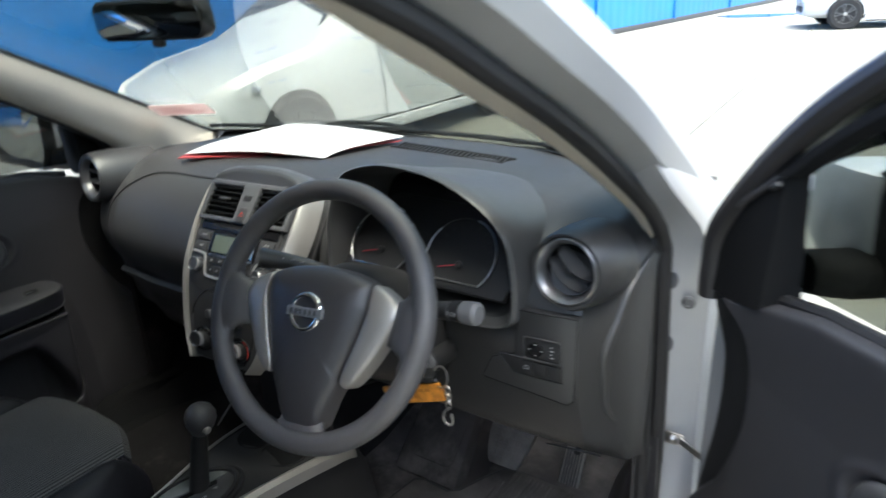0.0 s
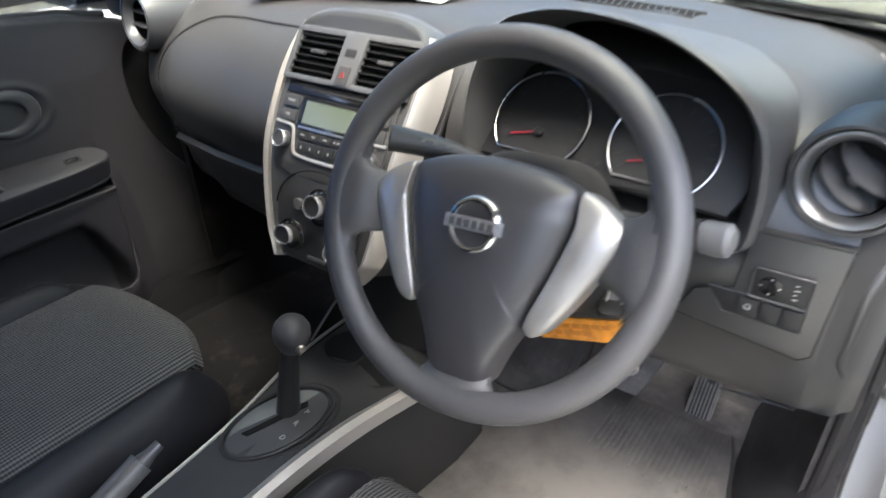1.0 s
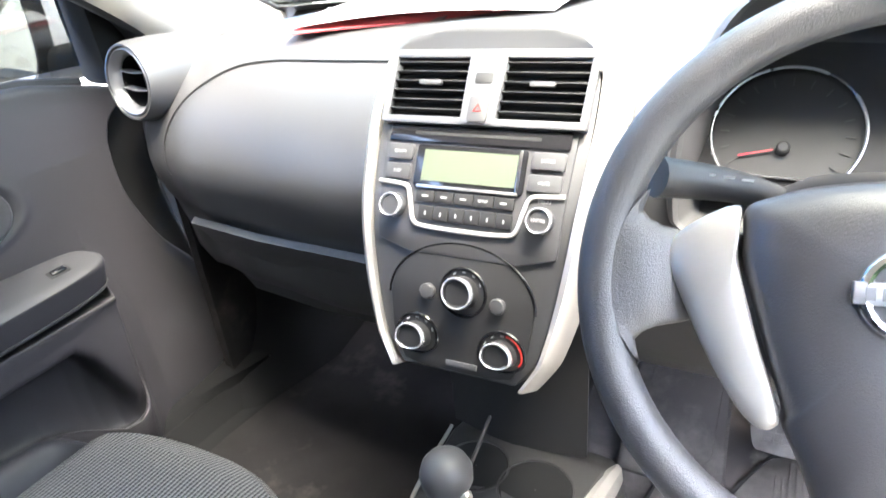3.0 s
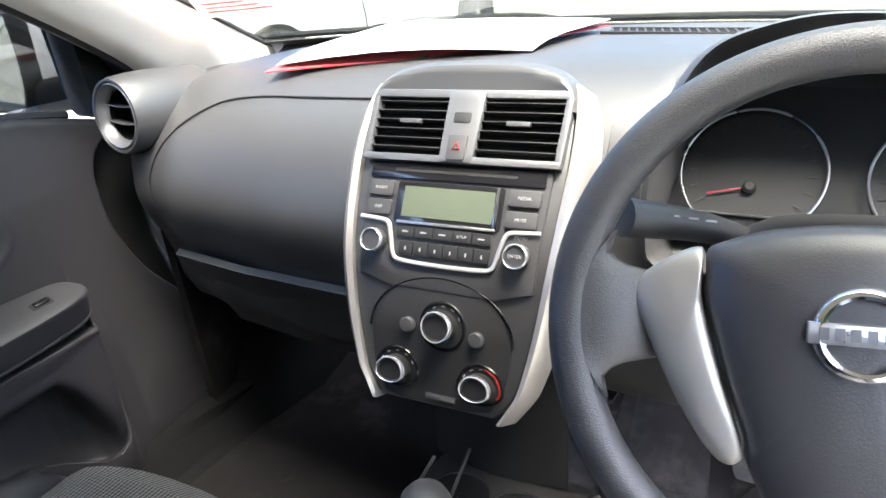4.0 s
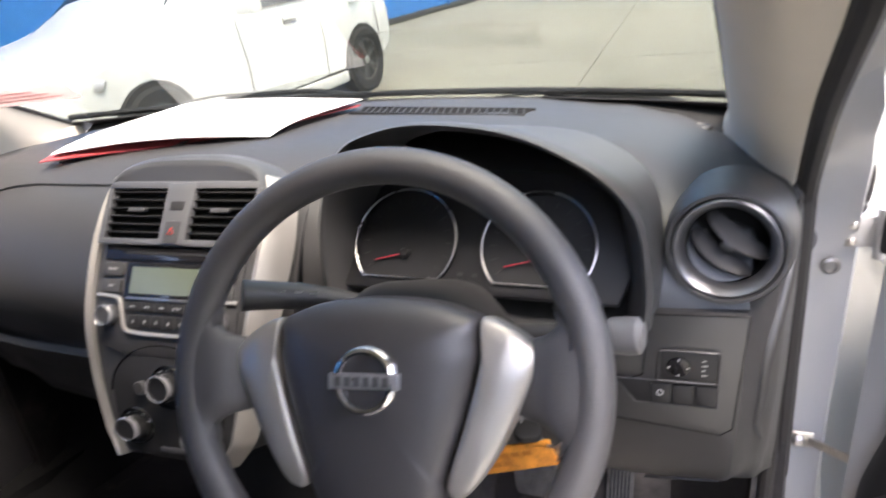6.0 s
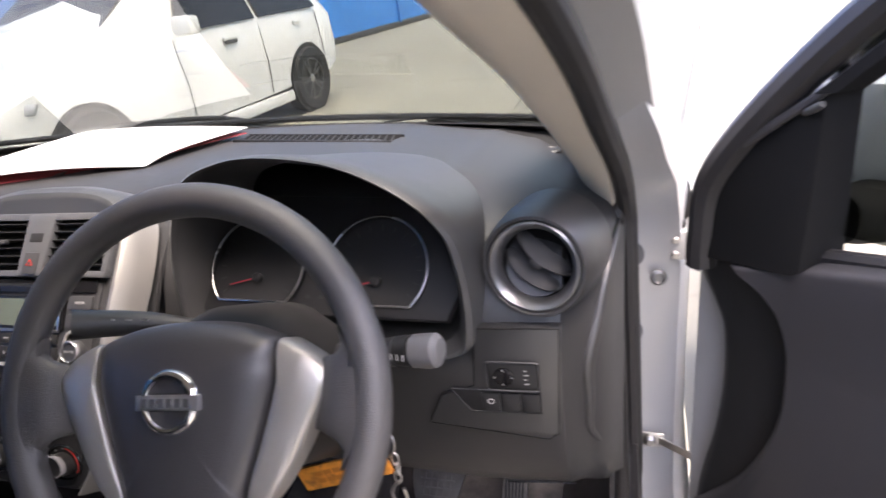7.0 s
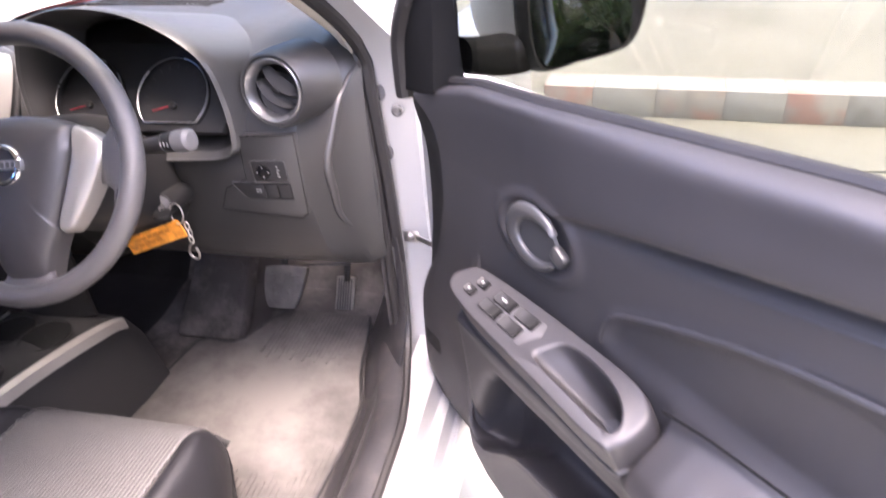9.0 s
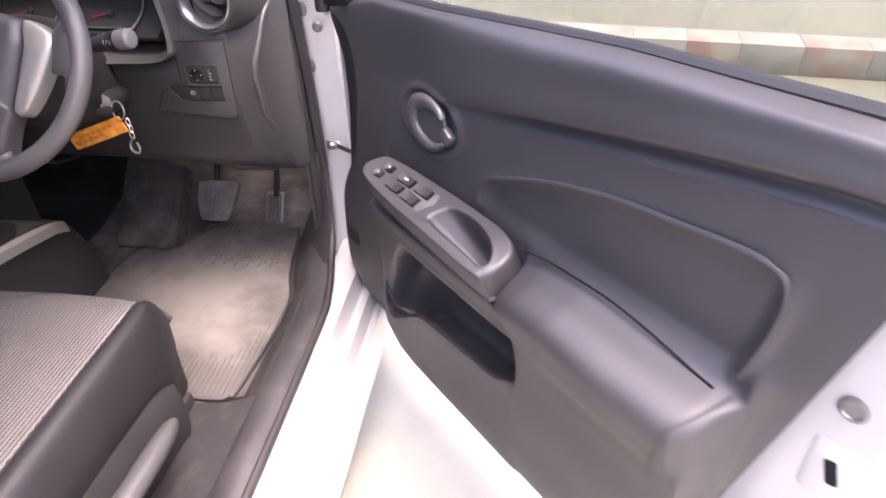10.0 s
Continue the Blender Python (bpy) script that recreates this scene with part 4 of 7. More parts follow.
def dial(cx, ang, name):
    r, chord = 0.0635, -0.044
    a0 = math.asin(chord / r)
    arc = [(cx + r * math.cos(a0 + (math.pi - 2 * a0) * i / 40), 0.044 + r * math.sin(a0 + (math.pi - 2 * a0) * i / 40)) for i in range(41)]
    path = [CL @ Vector((x, y, 0)) for x, y in arc]
    ring = part("dial_ring", tube(path + [path[0]], 0.0014, 8), DIAL_RING, cluster, "thin chrome dial ring")
    d = part(name, prism([(cx + (x - cx) * 0.97, 0.044 + (y - 0.044) * 0.97) for x, y in arc], -0.012, -0.008, CL, 0), DIAL_FACE, cluster)
    for k in range(15):
        a = radians(215 - 250 * k / 14)
        q = CL @ Matrix.Translation((cx, 0.044, -0.007)) @ pose(0, 0, 0, 0, 0, math.degrees(a))
        part("scale_mark", box(0.048, 0.056, -0.0007, 0.0007, 0, 0.0005, 0, m=q), FAINT, d)
    q = CL @ Matrix.Translation((cx, 0.03, -0.005)) @ pose(0, 0, 0, 0, 0, ang)
    part("needle", box(0.008, 0.038, -0.0008, 0.0008, 0, 0.0012, 0.0003, m=q), NEEDLE, d, "red needle")
    part("needle_cap", lathe([(0.006, -0.004), (0.006, 0.002), (0.004, 0.004)], CL @ Matrix.Translation((cx, 0.03, -0.004)), 20), DIAL_FACE, d)


dial(-0.081, 195, "speed_dial")
dial(0.077, 195, "rev_dial")
for k in (-0.012, 0.006):
    part("warning_symbol", box(k - 0.003, k + 0.003, 0.008, 0.012, -0.011, -0.0105, 0, m=CL), FAINT, cluster)


# round vents
def round_vent(s, way, label):
    v = thing("air_vent", (s * 0.62, 0.27, 0.98), label, "air vent", group="round end vents")
    m = facing((0.624, 0.252, 0.978) if s > 0 else (-0.62, 0.258, 0.986), way)
    m = m @ Matrix.Scale(0.92 if s > 0 else 0.95, 4)
    part("housing", lathe([(0.07, -0.11 if s > 0 else -0.16), (0.069, -0.06), (0.0665, -0.03), (0.0635, -0.006), (0.060, 0.004), (0.0565, 0.004), (0.0535, -0.001)], m, 48, caps=False), DASH, v)
    part("chrome_ring", lathe([(0.0535, -0.004), (0.0535, 0.002), (0.0515, 0.0035), (0.0475, 0.0), (0.0415, -0.014), (0.0415, -0.020)], m, 48, caps=False), BEZEL, v, "satin silver bezel ring")
    part("throat", lathe([(0.0415, -0.014), (0.04, -0.05), (0.001, -0.052)], m, 40, caps=False), DEEP, v)
    return v, m


v, m = round_vent(1, (-0.12, -1, 0.12), "round black air vent with a silver ring")
rot = m @ pose(0, 0, 0, 0, 0, -36)
# lens-shaped louvres with dark gaps between
for off in (-0.0135, 0.0125):
    half = math.sqrt(0.0395 ** 2 - off * off)
    xs = [half * (k / 8 - 1) for k in range(17)]
    w = [0.0085 * (1 - (x / half) ** 2) ** 0.5 + 0.0004 for x in xs]
    rows = [[rot @ Vector((x, off + f * a + 0.006 * (x / half) ** 2, -0.016 - 0.007 * f + 0.003 * (1 - (x / half) ** 2))) for x, a in zip(xs, w)] for f in (-1, -0.5, 0, 0.5, 1)]
    part("louvre", shell(rows, 0.002), BLACK, v)
part("thumb_knob", prism(oval(0.016, 0.009, 20), -0.018, -0.006, rot, 0.002), CONSOLE, v)
v, m = round_vent(-1, (-0.08, -1, 0.1), "round black air vent with thin slats beside the passenger door")
for off in (-0.014, 0.014):
    rows = [[m @ Vector((x, off + 0.004 * (x / 0.04) ** 2, z)) for x in [0.04 * (k / 5 - 1) for k in range(11)]] for z in (-0.03, -0.01)]
    part("louvre", shell(rows, 0.0016), STACK_GREY, v)

# defroster grille: a frame with slanting ribs
gr = thing("defroster_grille", (0.2, 0.59, 1.046), "black slatted defroster grille in the dash top", "air vent")
GM = axes((0.205, 0.602, 1.0475), Vector((0.302, -0.046, -0.002)).normalized(), Vector((0.046, 0.302, 0)).normalized(), (0, 0, 1))
# dark sheet under the slats, painting the shade of the slots
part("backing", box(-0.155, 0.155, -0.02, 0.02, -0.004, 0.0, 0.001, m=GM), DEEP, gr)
fr = box(-0.16, 0.16, 0.0195, 0.024, -0.003, 0.0022, 0.001, m=GM)
box(-0.16, 0.16, -0.024, -0.0195, -0.003, 0.0022, 0.001, m=GM, bm=fr)
part("frame", fr, BLACK, gr)
for k in range(25):
    part("slat", box(-0.0014, 0.0014, -0.0205, 0.0205, -0.003, 0.0012, 0, m=GM @ Matrix.Translation((-0.15 + 0.0125 * k, 0, 0)) @ pose(0, 0, 0, 0, 0, 22)), BLACK, gr)
# light sensor cap
solid("sensor_cap", lathe([(0.017, -0.004), (0.017, 0.003), (0.014, 0.005), (0.012, 0.003)], Matrix.Translation((0.60, 0.592, 1.0145)), 24), DASH, "small round black cap in the dash top", "sensor")

# driver's lower panel, switches
drv = thing("lower_switch_panel", (0.59, 0.24, 0.78), "dark grey switch panel beside the steering column", "switch panel")
LP = axes((0.597, 0.2385, 0.868), (0.998, 0.06, 0), (0.0, -0.07, 0.9975), (-0.06, -0.9957, -0.07))
face = [(-0.040, 0.043), (0.053, 0.045), (0.047, -0.098), (0.036, -0.108), (-0.106, -0.092), (-0.086, -0.05), (-0.046, -0.034)]
part("plate", prism(face, -0.014, 0.0006, LP, 0.001), DASH, drv)
seam = []
for (x0, y0), (x1, y1) in zip(face, face[1:] + face[:1]):
    seam += [LP @ Vector((x0 + (x1 - x0) * k / 6, y0 + (y1 - y0) * k / 6, 0.0004)) for k in range(6)]
part("plate_seam", tube(seam, 0.0007, 5, closed=True), DEEP, drv)
sw = part("mirror_switch", prism(rounded(0.056, 0.036, 0.004), -0.004, 0.0045, LP @ Matrix.Translation((0.0, -0.017, 0)), 0.0015), BLACK, drv)
part("frame", tube([LP @ Vector((x, y - 0.017, 0.0045)) for x, y in rounded(0.059, 0.039, 0.004, 3)], 0.0012, 6, closed=True), TRIM_DARK, sw)
part("knob_plate", prism(oval(0.024, 0.024, 24), 0.003, 0.0065, LP @ Matrix.Translation((-0.010, -0.017, 0)), 0.001), GLOSS_BLACK, sw)
for a in (0, 90, 180, 270):
    part("arrow_mark", box(0.0085, 0.0105, -0.0008, 0.0008, 0.0064, 0.0069, 0, m=LP @ Matrix.Translation((-0.010, -0.017, 0)) @ pose(0, 0, 0, 0, 0, a)), DIM_MARK, sw)
for k in range(4):
    part("switch_print", box(0.013, 0.018 - 0.002 * (k % 2), -0.027 + 0.006 * k, -0.0255 + 0.006 * k, 0.0044, 0.0049, 0, m=LP), DIM_MARK, sw)
part("blank_recess", prism([(-0.073, -0.039), (0.03, -0.039), (0.03, -0.070), (-0.052, -0.070)], -0.002, 0.0016, LP, 0.0004), BLACK, drv)
part("recess_rim", tube([LP @ Vector((x, y, 0.0016)) for x, y in ((-0.073, -0.039), (-0.02, -0.039), (0.03, -0.039), (0.03, -0.070), (-0.01, -0.070), (-0.052, -0.070))], 0.0008, 5, closed=True), TRIM_DARK, drv)
for k, x in enumerate((-0.027, -0.004, 0.0185)):
    b = part("blank_button", prism(rounded(0.0205, 0.026, 0.002), 0.0, 0.004, LP @ Matrix.Translation((x, -0.0545, 0)), 0.001), BLACK, drv)
    if k == 0:
        part("button_symbol", tube([LP @ Vector((x + 0.0035 * math.cos(a), -0.053 + 0.0035 * math.sin(a), 0.0043)) for a in [radians(36 * q) for q in range(10)]], 0.0005, 5, closed=True), MARK, b)
part("fuse_lid", prism([(-0.05, 0.0), (0.05, 0.0), (0.045, -0.016), (-0.03, -0.016)], 0, 0.003, axes((0.60, 0.366, 0.588), (0.98, 0.15, 0), (0, 0.75, -0.65), (0, -0.65, -0.75)), 0.0006), BLACK, drv)

# ridge added where the dash turns away to its end, shaped to catch a highlight
rows_d = dash_rows(DRIV, 56, 160)


def on_driver_pad(x, z):
    r = min(rows_d, key=lambda q: abs(q[0].x - x))
    return min(r[40:], key=lambda p: abs(p.z - z))


part("end_edge", tube(catmull([on_driver_pad(x, z) + Vector((0.003, 0.0068, 0)) for x, z in ((0.70, 0.975), (0.69, 0.94), (0.677, 0.89), (0.668, 0.84), (0.666, 0.79), (0.671, 0.74), (0.682, 0.70))], 40), [0.003 + 0.006 * math.sin(math.pi * i / 39) for i in range(40)], 12), DASH, dashboard)
# strip that closes the dash top against the foot of the windscreen
gap = []
for p in [r[0] for r in rows_[6:]] + [r[0] for r in rows_d[:-6]]:
    k = min(1.0, abs(p.x) / 0.665)
    gap.append([p + Vector((0, -0.012, 0.001)), p * 0.5 + Vector((p.x, 0.797 - 0.14 * k * k, 1.034)) * 0.5, Vector((p.x, 0.797 - 0.14 * k * k, 1.034)), Vector((p.x, 0.80 - 0.14 * k * k, 1.0))])
part("rear_strip", shell(gap, 0.003), BLACK, dashboard)
# dash end cap by the door
cap = [[Vector((0.713 - 0.004 * abs(k - 4) / 4, y, z)) for k, (y, z) in enumerate(r)] for r in (
    [(0.405, 0.96), (0.40, 0.9), (0.395, 0.85), (0.395, 0.8), (0.395, 0.74), (0.397, 0.7), (0.40, 0.66), (0.405, 0.62), (0.41, 0.59)],
    [(0.46, 0.955), (0.46, 0.9), (0.46, 0.85), (0.46, 0.8), (0.46, 0.74), (0.46, 0.7), (0.46, 0.66), (0.46, 0.62), (0.46, 0.58)])]
part("end_cap", shell(cap, 0.006), DASH, dashboard)
part("kick_panel", shell([[Vector((x, y, z)) for y, x in ((0.43, 0.728), (0.5, 0.70), (0.6, 0.685), (0.75, 0.67))] for z in (0.60, 0.5, 0.4, 0.32, 0.262)], 0.01), TRIM_DARK, dashboard)

# ---- centre stack ----
stack = thing("centre_stack", (0, 0.15, 0.72), "black centre stack with silver side trims", "centre console")
SY = radians(2.5)
SU, SN = Vector((-0.454 * math.sin(SY), 0.454 * math.cos(SY), 0.891)), Vector((0.891 * math.sin(SY), -0.891 * math.cos(SY), 0.454))
ST = axes((0.0045, 0.104, 0.828), (math.cos(SY), math.sin(SY), 0), SU, SN)
BOW = catmull([(-0.16, -0.036, 0), (-0.1, -0.036, 0), (-0.06, -0.033, 0), (0.0, -0.022, 0), (0.07, -0.012, 0), (0.13, -0.015, 0), (0.19, -0.024, 0), (0.26, -0.039, 0), (0.32, -0.05, 0)], 80)


def bow_front(t):
    """Bows a thing on the stack to the stack's rounded front, and draws its foot in."""
    back = ST.inverted()
    for ob in t.children_recursive:
        bm = bmesh.new()
        bm.from_mesh(ob.data)
        bmesh.ops.transform(bm, matrix=back, verts=bm.verts)
        ys = [v.co.y for v in bm.verts]
        if max(ys) - min(ys) > 0.03:
            for k in range(int(min(ys) / 0.015), int(max(ys) / 0.015) + 1):
                bmesh.ops.bisect_plane(bm, geom=bm.verts[:] + bm.edges[:] + bm.faces[:], plane_co=(0, k * 0.015 + 0.002, 0), plane_no=(0, 1, 0))
        for v in bm.verts:
            v.co.z += float(np.interp(v.co.y, [p.x for p in BOW], [p.y for p in BOW]))
            if v.co.y < -0.06:
                v.co.y = -0.06 + (v.co.y + 0.06) * 0.65
        bmesh.ops.transform(bm, matrix=ST, verts=bm.verts)
        bm.to_mesh(ob.data)
        bm.free()


WID = [(-0.106, 0.066), (-0.06, 0.088), (0.0, 0.102), (0.06, 0.1105), (0.12, 0.116), (0.18, 0.118), (0.23, 0.116), (0.255, 0.110), (0.27, 0.098)]
half = catmull([(w, b, 0) for b, w in WID], 26)
arch = [Vector((0.098 * math.cos(a), 0.27 + 0.012 * math.sin(a), 0)) for a in [math.pi * k / 14 for k in range(1, 14)]]
outline = [(v.x, v.y) for v in half] + [(v.x, v.y) for v in arch] + [(-v.x, v.y) for v in half[::-1]]
part("body", prism(outline, -0.13, 0.0, ST, 0.004), DASH, stack)
# rounded hood over the vents
rows = []
for cc_, dz, g in ((-0.004, -0.024, 0.93), (0.004, -0.021, 0.94), (0.010, -0.006, 0.985), (0.0125, 0.0, 1.0), (0.012, 0.006, 1.02), (0.006, 0.013, 1.045), (-0.012, 0.018, 1.065), (-0.05, 0.018, 1.075), (-0.12, 0.006, 1.075)):
    rows.append([ST @ Vector((0.112 * g * math.copysign(abs(math.cos(a)) ** 0.75, math.cos(a)), 0.232 + (0.044 + dz) * abs(math.sin(a)) ** 0.62, cc_)) for a in [math.pi * k / 36 for k in range(37)]])
part("hood", shell(rows, 0.004), DASH_TOP, stack)
for s in (-1, 1):
    edge = catmull([(0.074, -0.112, 0), (0.093, -0.06, 0), (0.107, 0.0, 0), (0.1165, 0.07, 0), (0.122, 0.14, 0), (0.124, 0.19, 0), (0.121, 0.235, 0), (0.113, 0.262, 0)], 36)
    rings = []
    for i, e in enumerate(edge):
        f = i / 35
        wdt = 0.0045 + 0.004 * math.sin(math.pi * f)
        dep = 0.02 + 0.02 * min(1, f * 1.6)
        o = [(-wdt * 0.6, 0.004), (wdt * 0.2, 0.007), (wdt * 0.9, 0.003), (wdt * 1.6, -dep * 0.4), (wdt * 1.8 + 0.003, -dep), (-wdt * 0.6, -dep)]
        rings.append([ST @ Vector((s * (e.x + a), e.y, c)) for a, c in o])
    part("side_trim", loft(rings), SILVER, stack, "satin silver side trim", angle=50)
# centre vents
for x0, x1, y0, y1 in ((-0.1125, 0.1125, 0.172, 0.180), (-0.1125, 0.1125, 0.2445, 0.254)):
    part("vent_frame", box(x0, x1, y0, y1, -0.002, 0.0125, 0.002, m=ST), STACK_GREY, stack)
for s in (-1, 1):
    part("vent_frame", prism([(s * 0.1055, 0.178), (s * 0.113, 0.178), (s * 0.115, 0.247), (s * 0.1075, 0.247)], -0.002, 0.012, ST, 0.0015), STACK_GREY, stack)
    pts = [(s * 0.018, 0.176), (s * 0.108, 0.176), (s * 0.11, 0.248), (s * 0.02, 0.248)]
    # no hole behind the slats: a flat dark sheet paints its shade
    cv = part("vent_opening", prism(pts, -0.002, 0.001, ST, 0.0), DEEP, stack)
    for k in range(6):
        b = 0.1862 + 0.0104 * k
        part("vent_slat", box(0.019, 0.107, -0.0005, 0.0005, 0.0, 0.0088, 0.0002, m=ST @ Matrix.Translation((0, b, 0.001)) @ pose(0, 0, 0, -14) @ Matrix.Diagonal((s, 1, 1, 1))), BLACK, cv)
    part("vent_tab", prism(rounded(0.026, 0.0055, 0.002), 0.006, 0.0135, ST @ Matrix.Translation((s * 0.062, 0.217, 0)), 0.001), TRIM_DARK, cv)
part("vent_pillar", prism([(-0.019, 0.173), (0.019, 0.173), (0.021, 0.252), (-0.021, 0.252)], 0.0, 0.0135, ST, 0.002), STACK_GREY, stack)
part("pillar_notch", prism(rounded(0.02, 0.012, 0.002), 0.010, 0.0142, ST @ Matrix.Translation((0, 0.222, 0)), 0.001), BLACK, stack)
hz = part("hazard_button", prism(rounded(0.022, 0.028, 0.003), 0.009, 0.0152, ST @ Matrix.Translation((0, 0.189, 0)), 0.0015), TRIM_DARK, stack)
tri = [ST @ Vector((0.005 * math.cos(a), 0.189 + 0.005 * math.sin(a), 0.0156)) for a in (radians(90), radians(210), radians(330))]
part("warning_triangle", tube(tri, 0.0008, 5, closed=True), RED, hz, "red warning triangle")

# radio
radio = thing("car_radio", (0, 0.16, 0.87), "black car radio with a grey-green display", "radio")
part("fascia", prism([(-0.1, 0.047), (-0.062, 0.036), (0.062, 0.036), (0.1, 0.047), (0.106, 0.172), (-0.106, 0.172)], -0.002, 0.004, ST, 0.0015), TRIM_DARK, radio)
part("slot_bar", box(-0.1, 0.1, 0.153, 0.170, 0.003, 0.0065, 0.001, m=ST), GLOSS_BLACK, radio)
part("disc_slot", box(-0.07, 0.07, 0.1605, 0.1635, 0.006, 0.007, 0, m=ST), BLACK, radio)
dp = part("display_bezel", prism(rounded(0.122, 0.046, 0.004), 0.003, 0.007, ST @ Matrix.Translation((-0.002, 0.128, 0)), 0.001), GLOSS_BLACK, radio)
part("screen", box(-0.054, 0.05, 0.112, 0.145, 0.006, 0.0076, 0, m=ST), LCD, dp, "grey-green blank display")
part("bezel_edge", box(0.051, 0.0545, 0.107, 0.15, 0.006, 0.0085, 0.0005, m=ST), CHROME, dp)
part("bezel_base", box(-0.058, 0.0545, 0.1045, 0.1075, 0.006, 0.0085, 0.0005, m=ST), STEEL, dp)
for x, b, w, tx in ((-0.083, 0.141, 0.03, "RADIO"), (-0.083, 0.12, 0.03, "DISP"), (0.081, 0.141, 0.034, "MEDIA"), (0.08, 0.119, 0.034, "MUTE")):
    k = part("button", prism(rounded(w, 0.017, 0.003), 0.003, 0.008, ST @ Matrix.Translation((x, b, 0)), 0.001), TRIM_DARK, radio)
    if tx:
        letters(tx, 0.0048, ST @ Matrix.Translation((x, b, 0.0083)), MARK, k)
    else:
        part("button_print", box(x - 0.007, x + 0.007, b - 0.0012, b + 0.0012, 0.0079, 0.0084, 0, m=ST), MARK, k)
for i in range(5):
    k = part("button", box(-0.057 + 0.022 * i, -0.036 + 0.022 * i, 0.09, 0.102, 0.003, 0.007, 0.001, m=ST), BLACK, radio)
    if i == 3:
        letters("SETUP", 0.004, ST @ Matrix.Translation((-0.0465 + 0.022 * i, 0.096, 0.0073)), MARK, k)
    else:
        part("button_print", box(-0.05 + 0.022 * i, -0.043 + 0.022 * i, 0.0952, 0.0968, 0.0069, 0.0074, 0, m=ST), MARK, k)
for i in range(6):
    k = part("preset_button", box(-0.052 + 0.0175 * i, -0.0355 + 0.0175 * i, 0.071, 0.086, 0.003, 0.007, 0.001, m=ST), BLACK, radio)
    part("button_print", box(-0.0445 + 0.0175 * i, -0.043 + 0.0175 * i, 0.076, 0.080, 0.0069, 0.0074, 0, m=ST), MARK, k)
band = catmull([(-0.104, 0.108, 0.006), (-0.085, 0.107, 0.006), (-0.069, 0.104, 0.006), (-0.063, 0.088, 0.006), (-0.057, 0.068, 0.006), (-0.04, 0.064, 0.006), (0.0, 0.063, 0.006), (0.04, 0.064, 0.006), (0.056, 0.068, 0.006), (0.062, 0.088, 0.006), (0.068, 0.104, 0.006), (0.084, 0.107, 0.006), (0.102, 0.108, 0.006)], 60)
part("silver_band", tube([ST @ v for v in band], 0.0026, 8, flat=0.7), SILVER, radio, "silver trim band round the buttons")


def knob(x, b, r, name="knob", parent=None, ring=KNOB_RING, face=TRIM_DARK, h=0.014):
    m = ST @ Matrix.Translation((x, b, 0.003))
    k = part(name, lathe([(r * 1.05, 0), (r, h * 0.8), (r * 0.95, h), (r * 0.8, h), (r * 0.78, h - 0.0015), (0.0005, h - 0.0015)], m, 28), face, parent)
    part("knob_ring", lathe([(r * 1.03, h * 0.66), (r * 1.06, h * 0.84), (r * 1.02, h + 0.0004), (r * 0.95, h + 0.0012), (r * 0.885, h + 0.0004), (r * 0.87, h * 0.7)], m, 28, caps=False), ring, k, "bright silver ring")
    return k


knob(-0.082, 0.083, 0.0125, "volume_knob", radio)
k = knob(0.0815, 0.083, 0.0125, "menu_knob", radio)
letters("ENTER", 0.0048, ST @ Matrix.Translation((0.0815, 0.083, 0.0165)), MARK, k)
letters("MENU", 0.0048, ST @ Matrix.Translation((0.082, 0.1015, 0.0045)), MARK, radio)

# heater controls
heat = thing("heater_controls", (0, 0.1, 0.76), "black heater panel with three chrome-ringed knobs", "heater controls")
plate = [(0.082 * math.cos(a), -0.012 + 0.062 * math.sin(a)) for a in [math.pi * k / 24 for k in range(25)]] + [(-0.078, -0.05), (-0.062, -0.096), (-0.04, -0.102), (0.04, -0.102), (0.062, -0.096), (0.078, -0.05)]
part("plate", prism(plate, -0.003, 0.003, ST, 0.001), BLACK, heat)
part("plate_edge", tube([ST @ Vector((x * 1.02, y + 0.0005, 0.003)) for x, y in plate[:25]], 0.0014, 6), GLOSS_BLACK, heat)
for x, b, r in ((0.004, 0.0, 0.0165), (-0.049, -0.057, 0.0165), (0.05, -0.06, 0.0165)):
    k = knob(x, b, r, "control_knob", heat, face=BLACK, h=0.02)
    part("dial_rim", tube([ST @ Vector((x + 0.0255 * math.cos(a), b + 0.0255 * math.sin(a), 0.0035)) for a in [radians(10 * q) for q in range(36)]], 0.0018, 6, closed=True), GLOSS_BLACK, k)
    for q in range(5):
        a = radians(150 - 30 * q)
        part("dial_mark", box(-0.0018, 0.0018, -0.0006, 0.0006, 0.003, 0.0036, 0, m=ST @ Matrix.Translation((x + 0.0215 * math.cos(a), b + 0.0215 * math.sin(a), 0)) @ pose(0, 0, 0, 0, 0, math.degrees(a) + 90)), MARK, k)
part("warm_arc", tube([ST @ Vector((0.05 + 0.0225 * math.cos(a), -0.06 + 0.0225 * math.sin(a), 0.0035)) for a in [radians(-30 + 10 * q) for q in range(12)]], 0.0011, 5), RED, heat, "red warm-side arc")
for x, b in ((-0.036, -0.004), (0.044, -0.008)):
    k = part("round_button", lathe([(0.0085, 0.0), (0.0085, 0.006), (0.007, 0.0075), (0.0005, 0.0078)], ST @ Matrix.Translation((x, b, 0.003)), 20), TRIM_DARK, heat)
part("vent_mode_bar", box(-0.012, 0.024, -0.094, -0.084, 0.002, 0.005, 0.001, m=ST), TRIM_DARK, heat)

for t in (stack, radio, heat):
    bow_front(t)

